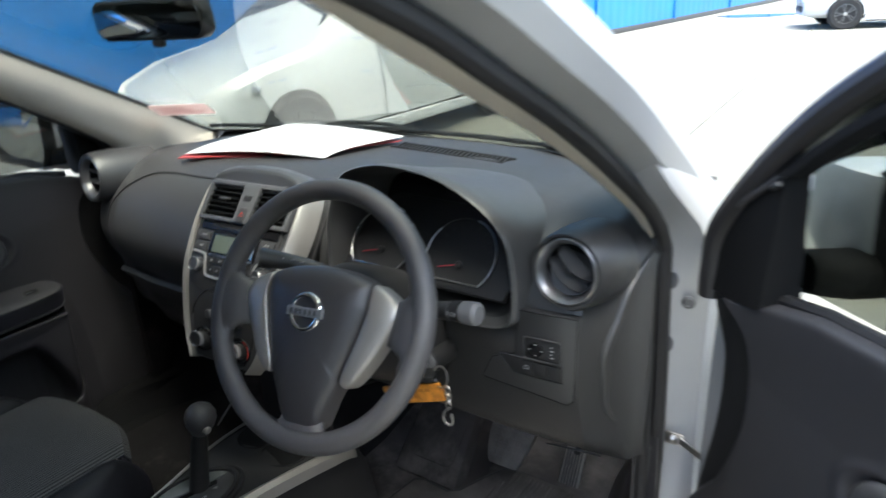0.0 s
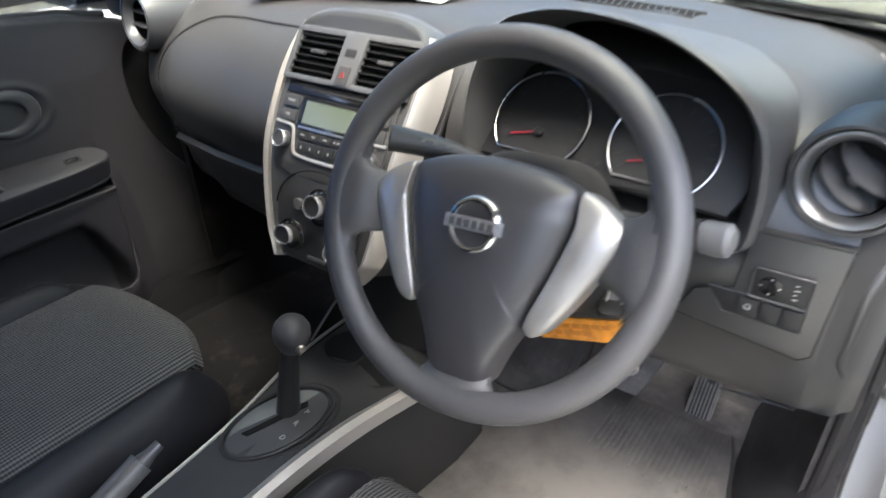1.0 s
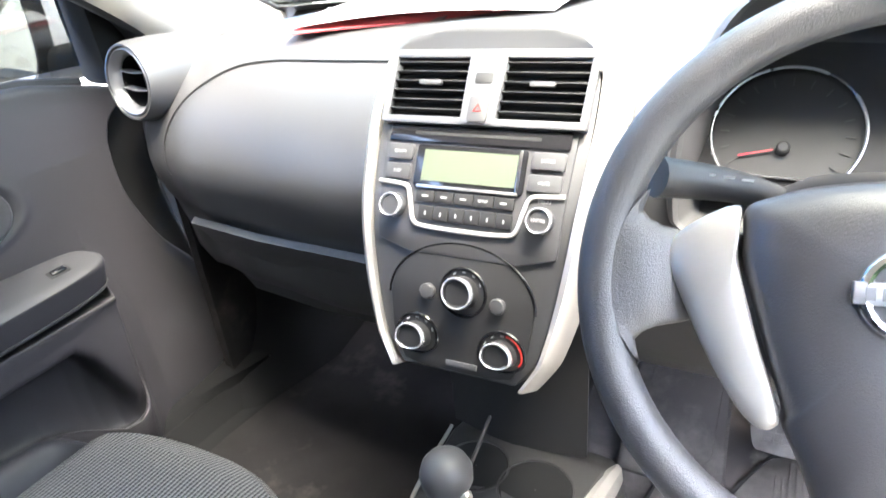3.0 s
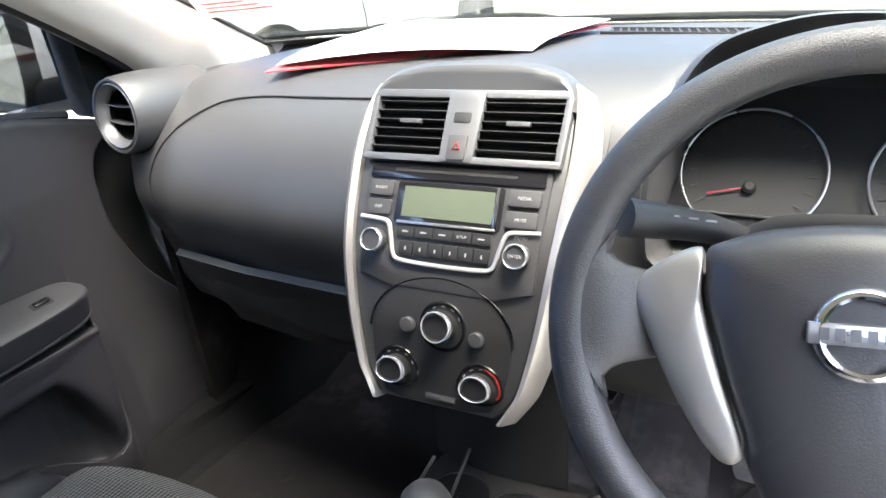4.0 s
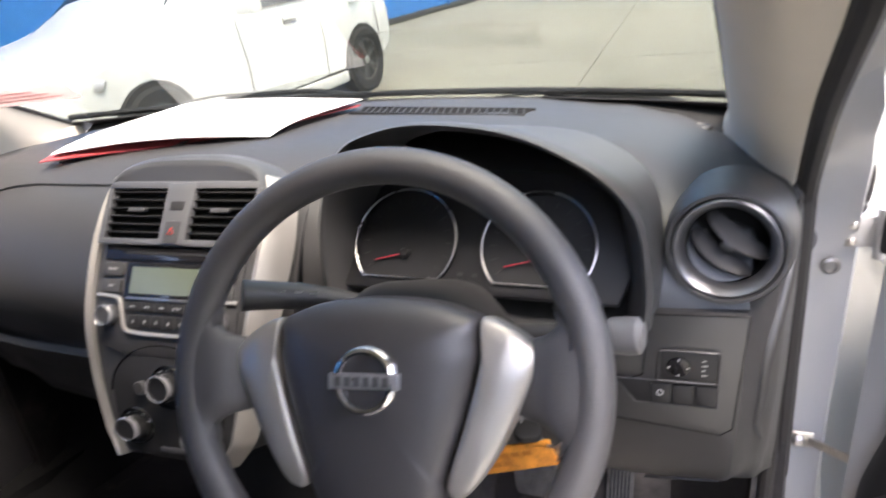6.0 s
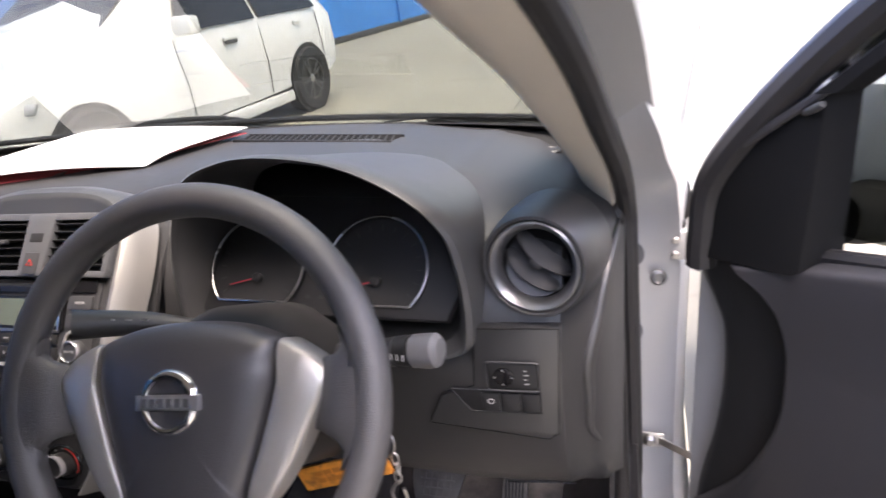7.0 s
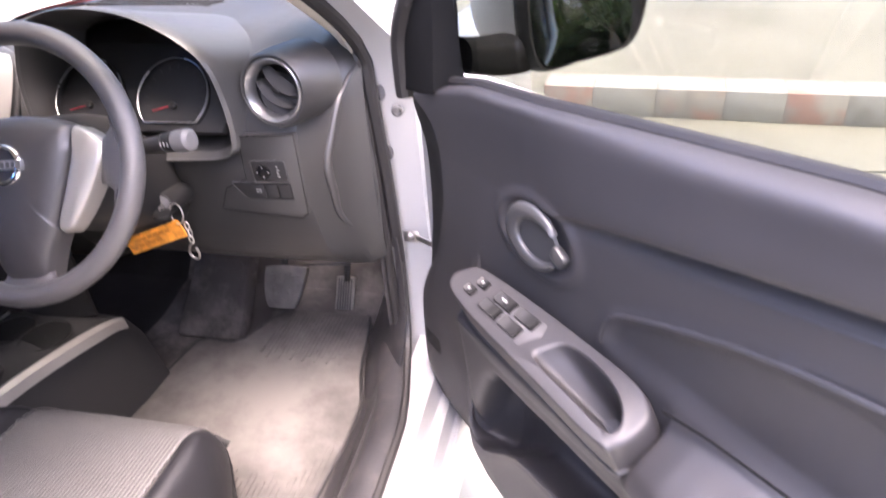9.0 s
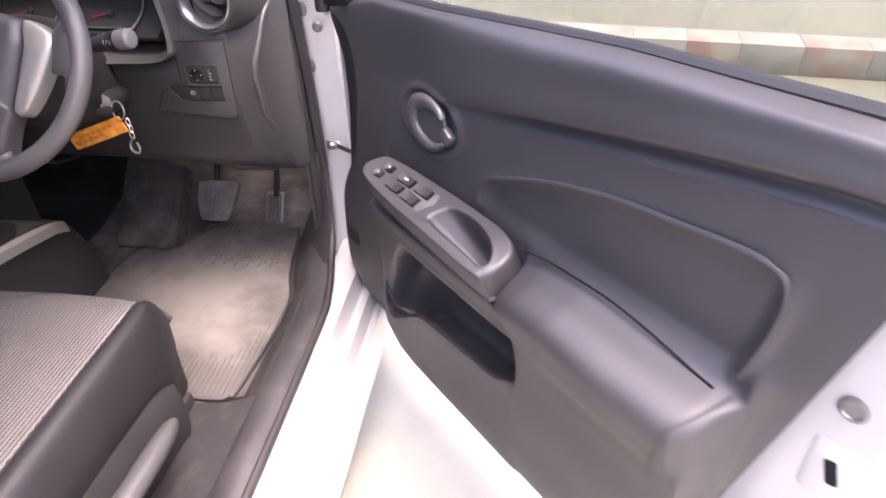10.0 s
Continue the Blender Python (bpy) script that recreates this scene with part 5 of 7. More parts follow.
# ---- steering wheel ----
wheel = thing("steering_wheel", (0.366, 0.05, 0.94), "black steering wheel with silver spokes and airbag boss", "steering wheel")
WA, WYAW = radians(27.6), radians(3.2)
WX = Vector((math.cos(WYAW), math.sin(WYAW), 0))
WY = Vector((-math.sin(WYAW) * math.sin(WA), math.cos(WYAW) * math.sin(WA), math.cos(WA)))
WZ = WX.cross(WY)
# the wheel stands turned a little to the left
WM = axes(Vector((0.356, 0.0174, 0.952)), WX, WY, WZ) @ pose(0, 0, 0, 0, 0, 3.5)
RIM = 0.1736
path = [WM @ Vector((RIM * math.cos(a), RIM * math.sin(a), 0.0)) for a in [2 * math.pi * k / 96 for k in range(96)]]
part("rim", tube(path, 0.0155, 18, closed=True), LEATHER, wheel, "grained dark grey grip")
side_line = [(0.045, 0.0625), (0.073, 0.0545), (0.086, 0.047), (0.0865, 0.03), (0.0855, 0.011), (0.072, -0.036), (0.058, -0.077), (0.0575, -0.088), (0.047, -0.11), (0.040, -0.128), (0.032, -0.148), (0.018, -0.159)]
boss = catmull([(0.0, 0.0665, 0)] + [(x, y, 0) for x, y in side_line] + [(0.0, -0.1615, 0)] + [(-x, y, 0) for x, y in side_line[::-1]], 104, closed=True)
rings = []
for g, c in ((1.0, -0.03), (1.0, -0.008), (0.985, -0.001), (0.955, 0.004), (0.87, 0.0095), (0.7, 0.0145), (0.45, 0.0172), (0.2, 0.018)):
    ring = []
    for v in boss:
        # towards the middle the outline turns into a smooth oval
        a = math.atan2(v.y + 0.03, v.x)
        x, y = g * (v.x * g + 0.07 * math.cos(a) * (1 - g)), g * (v.y * g + (-0.03 + 0.1 * math.sin(a)) * (1 - g))
        ring.append(WM @ Vector((x, y, c - 0.06 * max(0, y - 0.02) - 0.10 * max(0, -0.10 - y))))
    rings.append(ring)
part("airbag_boss", loft(rings), BOSS, wheel, "grained black airbag cover", angle=75)
for s in (-1, 1):
    # arm that flares out of the rim towards the boss
    sec = []
    for x, y, w, c, th in ((0.085, 0.006, 0.026, -0.026, 0.008), (0.105, 0.003, 0.029, -0.024, 0.009), (0.122, 0.0, 0.031, -0.018, 0.010), (0.136, 0.0, 0.034, -0.007, 0.0115), (0.146, 0.0, 0.038, -0.002, 0.012), (0.157, 0.0, 0.044, -0.001, 0.0125), (0.167, 0.0, 0.058, 0.0, 0.0125)):
        ring = []
        for q in range(20):
            a = 2 * math.pi * q / 20
            e = w * math.copysign(abs(math.cos(a)) ** 0.8, math.cos(a))
            ring.append(WM @ Vector((s * (x - max(0, x - 0.14) * (e / 0.06) ** 2 * 0.9), y + e, c + th * math.copysign(abs(math.sin(a)) ** 0.7, math.sin(a)))))
        sec.append(ring)
    part("side_arm", loft(sec), LEATHER, wheel)
    trim = catmull([(0.0885, 0.047, 0), (0.095, 0.0485, 0), (0.107, 0.043, 0), (0.121, 0.034, 0), (0.1325, 0.022, 0), (0.1315, 0.009, 0), (0.122, -0.012, 0), (0.110, -0.037, 0), (0.096, -0.062, 0), (0.081, -0.083, 0), (0.070, -0.091, 0), (0.062, -0.089, 0), (0.0602, -0.079, 0), (0.0745, -0.036, 0), (0.0880, 0.011, 0), (0.0890, 0.03, 0)], 64, closed=True)
    rings = []
    cx, cy = 0.094, -0.012
    for g, c in ((1.0, -0.026), (1.0, -0.004), (0.975, 0.0005), (0.92, 0.003), (0.75, 0.0045), (0.4, 0.0055)):
        # the outer part folds back from a ridge that runs down the trim
        rings.append([WM @ Vector((s * (cx + (v.x - cx) * g), cy + (v.y - cy) * g, c - 0.2 * max(0, (v.x - cx) * g - 0.25 * (v.y - cy) * g - 0.006) - 0.10 * max(0, (v.y - cy) * g - 0.02))) for v in trim])
    part("spoke_trim", loft(rings), SILVER, wheel, "satin silver spoke trim", angle=60)
sec = []
for y, w, c in ((-0.135, 0.034, -0.014), (-0.150, 0.037, -0.011), (-0.160, 0.045, -0.006), (-0.168, 0.058, -0.002), (-0.174, 0.075, 0.0)):
    sec.append([WM @ Vector((w * math.cos(a), y + 0.5 * max(0, w - 0.04) * math.cos(a) ** 2, c + 0.011 * math.copysign(abs(math.sin(a)) ** 0.7, math.sin(a)))) for a in [2 * math.pi * q / 20 for q in range(20)]])
part("lower_spoke", loft(sec), LEATHER, wheel)
em = part("emblem", tube([WM @ Vector((0.0242 * math.cos(a), 0.0242 * math.sin(a), 0.0195)) for a in [radians(7.5 * q) for q in range(48)]], 0.0046, 10, closed=True, flat=0.7), CHROME, wheel, "plain chrome ring and bar emblem")
part("emblem_bar", prism(rounded(0.059, 0.0128, 0.001), 0.0165, 0.0235, WM, 0.001), BADGE, em)
for k in range(6):
    part("emblem_mark", box(-0.0235 + 0.008 * k, -0.0185 + 0.008 * k, -0.0036, 0.0036, 0.0234, 0.0239, 0, m=WM), BEZEL, em)
for k, w in ((0, 0.009), (1, 0.012)):
    part("embossed_mark", box(-w, w, -0.0775 - 0.005 * k, -0.0755 - 0.005 * k, 0.010, 0.0150, 0.0003, m=WM), TRIM_DARK, wheel)

# column shroud, stalks, ignition
col = thing("steering_column", (0.36, 0.2, 0.88), "black steering column shroud with two stalks", "steering column")
rings = []
for c, w, u0, u1 in ((-0.035, 0.062, -0.07, 0.05), (-0.06, 0.07, -0.078, 0.068), (-0.10, 0.077, -0.085, 0.082), (-0.14, 0.081, -0.09, 0.084), (-0.19, 0.083, -0.095, 0.066), (-0.27, 0.083, -0.10, 0.04)):
    rings.append([WM @ Vector((x, (u0 + u1) / 2 + y * (u1 - u0) / 2, c)) for x, y in [(w * math.copysign(abs(math.cos(a)) ** 0.6, math.cos(a)), math.copysign(abs(math.sin(a)) ** 0.6, math.sin(a))) for a in [2 * math.pi * q / 32 for q in range(32)]]])
part("shroud", loft(rings), BLACK, col)


def stalk(a, b, c, name):
    """A lever from the shroud a to its tip b, swelling at the end."""
    pts = catmull([a, c, b], 16)
    r = [0.0095 + 0.0055 * (i / 15) for i in range(16)]
    return part(name, tube(pts, r, 14), DASH, col)


ls = stalk((0.285, 0.13, 0.955), (0.205, 0.062, 0.992), (0.25, 0.1, 0.975), "wiper_stalk")
for k in range(3):
    part("stalk_print", box(-0.004, 0.004, -0.0008, 0.0008, 0.0, 0.0005, 0, m=facing((0.262 - 0.012 * k, 0.093 - 0.008 * k, 0.983 + 0.004 * k), (0, -0.8, 0.5))), MARK, ls)
rs = stalk((0.44, 0.15, 0.925), (0.515, 0.125, 0.945), (0.48, 0.135, 0.935), "lamp_stalk")
part("stalk_collar", tube([(0.506, 0.128, 0.943), (0.522, 0.126, 0.946), (0.528, 0.125, 0.947)], [0.0135, 0.015, 0.015], 20), BLACK, rs)
for k in range(3):
    part("stalk_print", box(-0.0008, 0.0008, -0.003, 0.003, 0, 0.0006, 0, m=facing((0.512 + 0.006 * k, 0.1118 - 0.0007 * k, 0.9475), (-0.1, -1, 0.2))), MARK, rs)
part("stalk_end", tube([(0.53, 0.1245, 0.947), (0.5315, 0.1245, 0.9475), (0.546, 0.122, 0.95), (0.554, 0.121, 0.952), (0.558, 0.1205, 0.9525)], [0.0135, 0.0158, 0.0165, 0.0158, 0.011], 22), STALK_END, rs, "pale grey rotating stalk end")
IG = facing((0.43, 0.17, 0.816), (0.12, -0.97, 0.15))
lock = part("ignition_lock", lathe([(0.021, -0.07), (0.0205, -0.012), (0.019, -0.002), (0.0165, 0.0), (0.0145, 0.0), (0.014, -0.002), (0.001, -0.002)], IG, 28), BLACK, col)
part("lock_face", lathe([(0.0165, -0.0005), (0.0165, 0.0012), (0.0135, 0.0022), (0.001, 0.0022)], IG, 28), mat("worn_grey_lock_face", (0.2, 0.2, 0.2), 0.5, metal=0.3, var=0.25, scale=150), lock, "worn grey lock face")

# keys with an orange tag
keys = thing("key_bunch", (0.455, 0.16, 0.80), "car key with a ring and orange tag in the ignition", "keys")
part("key", prism(rounded(0.02, 0.009, 0.002), -0.0012, 0.0012, axes((0.436, 0.162, 0.816), (0.25, -0.96, 0.05), (0, 0, 1), (0.96, 0.25, 0)), 0.0005), STEEL, keys)
part("key_head", prism(rounded(0.026, 0.028, 0.009), -0.004, 0.004, axes((0.446, 0.147, 0.812), (0.35, -0.93, -0.1), (0.93, 0.35, 0), (0.035, -0.09, 0.99)), 0.0015), BLACK, keys)
part("key_ring", tube([Vector((0.469, 0.151, 0.813)) + 0.0165 * (math.cos(a) * Vector((0.93, -0.33, 0.1)) + math.sin(a) * Vector((0, 0.2, 0.98))) for a in [radians(15 * q) for q in range(24)]], 0.0014, 8, closed=True), STEEL, keys)
TG = axes((0.415, 0.15, 0.767), Vector((0.935, 0.0, 0.355)).normalized(), Vector((-0.355, 0.0, 0.935)).normalized(), (0, -1, 0))
tag = part("tag", prism(rounded(0.122, 0.031, 0.003), -0.002, 0.002, TG, 0.0008), ORANGE, keys, "worn orange plastic tag")
TAG_INK = mat("tag_ink", (0.5, 0.18, 0.025), 0.6)
for row, n in ((0.005, 6), (-0.005, 4)):
    for k in range(n):
        part("tag_print", box(-0.038 + 0.013 * k, -0.0275 + 0.013 * k, row - 0.0028, row + 0.0028, 0.0019, 0.0023, 0, m=TG), TAG_INK, tag)
for k in range(3):
    m = pose(0.479 + 0.002 * (k % 2), 0.153, 0.79 - 0.0125 * k, 0, 0, 90 * k)
    part("chain_link", tube([m @ Vector((0.004 * math.cos(a), 0, 0.008 * math.sin(a))) for a in [radians(30 * q) for q in range(12)]], 0.0013, 6, closed=True), STEEL, keys)
clip = tube(catmull([(0.481, 0.153, 0.76), (0.473, 0.153, 0.752), (0.469, 0.153, 0.741), (0.472, 0.153, 0.731), (0.481, 0.153, 0.729), (0.486, 0.153, 0.737), (0.484, 0.153, 0.75)], 22), 0.0021, 8)
part("snap_clip", clip, STEEL, keys, "small steel snap clip")

# ---- papers on the dash, windscreen sticker, inner mirror ----
fol = thing("paper_folder", (-0.2, 0.5, 1.05), "white printed sheet lying on a red folder", "papers")


def sheet(corners, lift, bend, thick, material, name):
    a, b, c, d = [Vector(q) for q in corners]     # near left, near right, far right, far left
    rows = []
    for i in range(13):
        f = i / 12
        row = []
        for j in range(17):
            g = j / 16
            p = (a * (1 - g) + b * g) * (1 - f) + (d * (1 - g) + c * g) * f
            p.z += lift + bend * math.sin(math.pi * g) * (1 - 0.5 * f) - (0.012 * (1 - f) ** 6)
            row.append(p)
        rows.append(row)
    return part(name, shell(rows, thick), material, fol)


sheet([(-0.372, 0.338, 1.048), (-0.05, 0.45, 1.05), (0.046, 0.645, 1.05), (-0.385, 0.70, 1.047)], 0.004, 0.004, 0.002, FOLDER, "folder")
sh = sheet([(-0.362, 0.352, 1.05), (0.0, 0.432, 1.054), (0.045, 0.655, 1.052), (-0.385, 0.715, 1.049)], 0.010, 0.010, 0.0012, PAPER, "printed_sheet")
random.seed(4)
for r in range(11):
    x = -0.33
    y = 0.40 + 0.024 * r
    while x < -0.02:
        w = random.uniform(0.01, 0.05)
        if random.random() < 0.7:
            part("print_line", box(x, min(x + w, -0.01), y, y + 0.0045, 1.0655, 1.0661, 0), BLUE_INK if r in (3, 6) else INK, sh)
        x += w + 0.014

stk = thing("windscreen_sticker", (-0.55, 0.58, 1.1), "faded pink and white permit sticker on the windscreen", "sticker")
SM = facing((-0.535, 0.484, 1.122), (0.25, -0.41, -0.88), (0, -1, 0.4)) @ pose(0, 0, 0, 0, 0, -28)
part("backing", prism(rounded(0.15, 0.07, 0.003), 0.0, 0.0008, SM, 0), STICKER, stk)
for k in range(3):
    part("sticker_print", box(-0.06, 0.05 - 0.02 * k, -0.018 + 0.015 * k, -0.011 + 0.015 * k, 0.0009, 0.0013, 0, m=SM), FADED, stk)

rvm = thing("rear_view_mirror", (-0.075, 0.13, 1.33), "black-framed rear-view mirror on the windscreen", "rear-view mirror")
RM = facing((-0.075, 0.13, 1.338), (0.22, -1, -0.12))
part("housing", prism(rounded(0.235, 0.066, 0.022, 6), -0.03, 0.0, RM, 0.006), BLACK, rvm)
part("mirror_glass", prism(rounded(0.222, 0.055, 0.018, 6), -0.002, 0.0015, RM, 0.0005), MIRROR, rvm)
part("stem", tube(catmull([RM @ Vector((0, 0.01, -0.03)), (-0.07, 0.17, 1.36), (-0.065, 0.17, 1.385)], 8), 0.01, 10), BLACK, rvm)
part("dip_lever", prism(rounded(0.02, 0.014, 0.004), -0.012, 0.0, RM @ Matrix.Translation((0.01, -0.037, 0)), 0.002), BLACK, rvm)

# wipers resting at the foot of the glass
for x0, x1, y0, y1, z0 in ((-0.58, -0.10, 0.71, 0.812, 1.045), (0.10, 0.56, 0.845, 0.80, 1.012)):
    w = thing("wiper", (x0, y0, z0), "black windscreen wiper parked on the glass", "wiper", group="windscreen wipers")
    mid = Vector(((x0 + x1) / 2, (y0 + y1) / 2 + 0.012, z0 + 0.012))
    part("blade", tube(catmull([(x0, y0, z0), mid + Vector((0, 0, -0.006)), (x1, y1, z0)], 12), 0.0032, 8), RUBBER, w)
    part("blade_frame", tube(catmull([(x0 + 0.12, y0 + 0.03, z0 + 0.004), mid + Vector((0, 0, 0.004)), (x1 - 0.12, y1, z0 + 0.004)], 10), 0.0025, 6), BLACK, w)
    part("arm", tube(catmull([mid, (x1 - 0.05, y1 + 0.02, z0 + 0.006), (x1 + 0.05, y1 + 0.05, z0 - 0.02)], 10), 0.0055, 8), BLACK, w)

# ---- floor console, gear lever, handbrake ----
fc = thing("floor_console", (0.02, 0, 0.27), "dark plastic floor console with a gear gate and silver edge", "floor console")
rings = []
for y, xa, xb, z in ((-0.55, -0.06, 0.085, 0.50), (-0.25, -0.035, 0.085, 0.508), (-0.07, -0.045, 0.092, 0.512), (0.10, -0.083, 0.115, 0.508), (0.24, -0.10, 0.135, 0.492), (0.30, -0.11, 0.135, 0.46), (0.33, -0.11, 0.135, 0.40)):
    rings.append([Vector(q) for q in ((xa - 0.03, y, 0.262), (xa - 0.012, y, z - 0.06), (xa, y, z - 0.012), (xa + 0.008, y, z), (xa * 0.5 + xb * 0.5, y, z + 0.003), (xb - 0.008, y, z), (xb, y, z - 0.012), (xb + 0.012, y, z - 0.06), (xb + 0.03, y, 0.262))])
part("body", loft(rings), CONSOLE, fc, angle=40)
right = [(0.092, -0.20, 0.505), (0.096, -0.07, 0.509), (0.106, 0.04, 0.506), (0.122, 0.14, 0.498), (0.136, 0.24, 0.482), (0.139, 0.285, 0.462)]
pts = catmull(right, 28)
rg = []
for i, p in enumerate(pts):
    w = 0.011 * (1 - 0.6 * max(0, (i - 20) / 7)) + 0.002
    rg.append([p + Vector((dx * w / 0.012, 0, dz)) for dx, dz in ((-0.010, 0.004), (0.0, 0.008), (0.010, 0.002), (0.015, -0.018), (0.004, -0.022))])
part("silver_edge", loft(rg), SILVER, fc, "satin silver edge trim")
pts = catmull([(-0.03, -0.24, 0.508), (-0.042, -0.07, 0.513), (-0.078, 0.10, 0.51), (-0.098, 0.24, 0.494)], 24)
part("passenger_edge", tube(pts, 0.003, 8), SILVER, fc, "thin silver edge trim")
GP = pose(0.018, -0.025, 0.508, 2, 0, -14)
gate = part("gear_gate", lathe([(1.12, 0.0), (1.12, 0.004), (1.09, 0.0065), (1.04, 0.0065), (1.03, 0.004), (1.0, 0.004), (0.995, 0.0095), (0.96, 0.0115), (0.92, 0.0105), (0.9, 0.006), (0.0005, 0.006)], GP @ Matrix.Diagonal((0.058, 0.094, 1, 1)), 56), BLACK, fc, "stepped black oval surround")
part("gate_plate", prism(oval(0.1, 0.164, 40), 0.006, 0.0085, GP, 0.001), TRIM_DARK, gate)
cres = [(0.05 * 0.96 * math.cos(a), 0.082 * 0.96 * math.sin(a)) for a in [radians(100 + 9 * k) for k in range(17)]]
part("gate_crescent", prism(cres + [(-0.022, -0.05), (-0.016, 0.0), (-0.008, 0.05)], 0.008, 0.0098, GP, 0.0006), PALE_GREY, gate, "pale glossy grey crescent plate")
part("gate_slot", prism([(-0.014, -0.055), (-0.004, -0.05), (0.004, 0.05), (-0.006, 0.055)], 0.0084, 0.0102, GP, 0.0002), DEEP, gate)
for t, x, y in (("P", 0.041, 0.012), ("R", 0.044, -0.013), ("D", 0.048, -0.044)):
    q = GP.inverted() @ Vector((x, y, 0.517))
    letters(t, 0.0125, GP @ pose(q.x, q.y, 0.0088, 0, 0, 6), MARK, gate)
gl = thing("gear_lever", (0.02, 0.0, 0.52), "black automatic gear lever with a rounded knob", "gear lever")
part("shaft", tube(catmull([(0.012, 0.0, 0.515), (0.015, 0.008, 0.57), (0.022, 0.018, 0.64)], 12), [0.019, 0.0185, 0.018, 0.0175, 0.017, 0.0165, 0.016, 0.0155, 0.015, 0.0145, 0.014, 0.0145], 18), BLACK, gl)
KM = facing((0.024, 0.021, 0.655), (0.1, 0.14, 0.98), (0, 1, 0))
part("knob", lathe([(0.0135, -0.026), (0.0175, -0.02), (0.025, -0.006), (0.028, 0.006), (0.0265, 0.018), (0.020, 0.028), (0.010, 0.033), (0.0005, 0.034)], KM, 32), TRIM_DARK, gl, "rounded grey knob")
part("release_button", lathe([(0.007, 0), (0.007, 0.01), (0.005, 0.013), (0.0005, 0.0135)], facing((0.042, 0.016, 0.648), (0.95, -0.2, 0.1)), 16), STEEL, gl, "chrome release button")
part("hazard_stem", tube([(0.03, 0.05, 0.63), (0.04, 0.10, 0.68)], 0.0022, 6), BLACK, gl)
cup = thing("cup_holder", (0.03, 0.19, 0.5), "black double cup holder in front of the gear lever", "cup holder")
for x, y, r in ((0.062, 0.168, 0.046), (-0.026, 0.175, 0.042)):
    # flat disc on the closed console top, its black painting the hollow's shade
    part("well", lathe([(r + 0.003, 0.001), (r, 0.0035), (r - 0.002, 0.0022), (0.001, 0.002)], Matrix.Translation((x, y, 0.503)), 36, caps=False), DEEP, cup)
    part("well_rim", tube([Vector((x + (r + 0.003) * math.cos(a), y + (r + 0.003) * math.sin(a), 0.506)) for a in [radians(10 * q) for q in range(36)]], 0.0014, 6, closed=True), BLACK, cup)
part("tray_back", shell([[Vector((x, 0.25 + 0.02 * abs(x / 0.1), z)) for x in (-0.1, -0.05, 0, 0.05, 0.1)] for z in (0.49, 0.58, 0.66, 0.74)], 0.01), BLACK, cup)
hb = thing("handbrake", (0.01, -0.3, 0.52), "grey handbrake lever with a ribbed grip and button", "handbrake")
part("grip", tube(catmull([(0.0, -0.46, 0.53), (0.002, -0.36, 0.555), (0.004, -0.26, 0.59), (0.005, -0.222, 0.604)], 14), 0.0165, 14), GRIP, hb)
part("button", tube([(0.005, -0.226, 0.602), (0.0055, -0.21, 0.608), (0.006, -0.194, 0.613)], [0.013, 0.0085, 0.0075], 14), GREY_LEVER, hb, "grey release button")


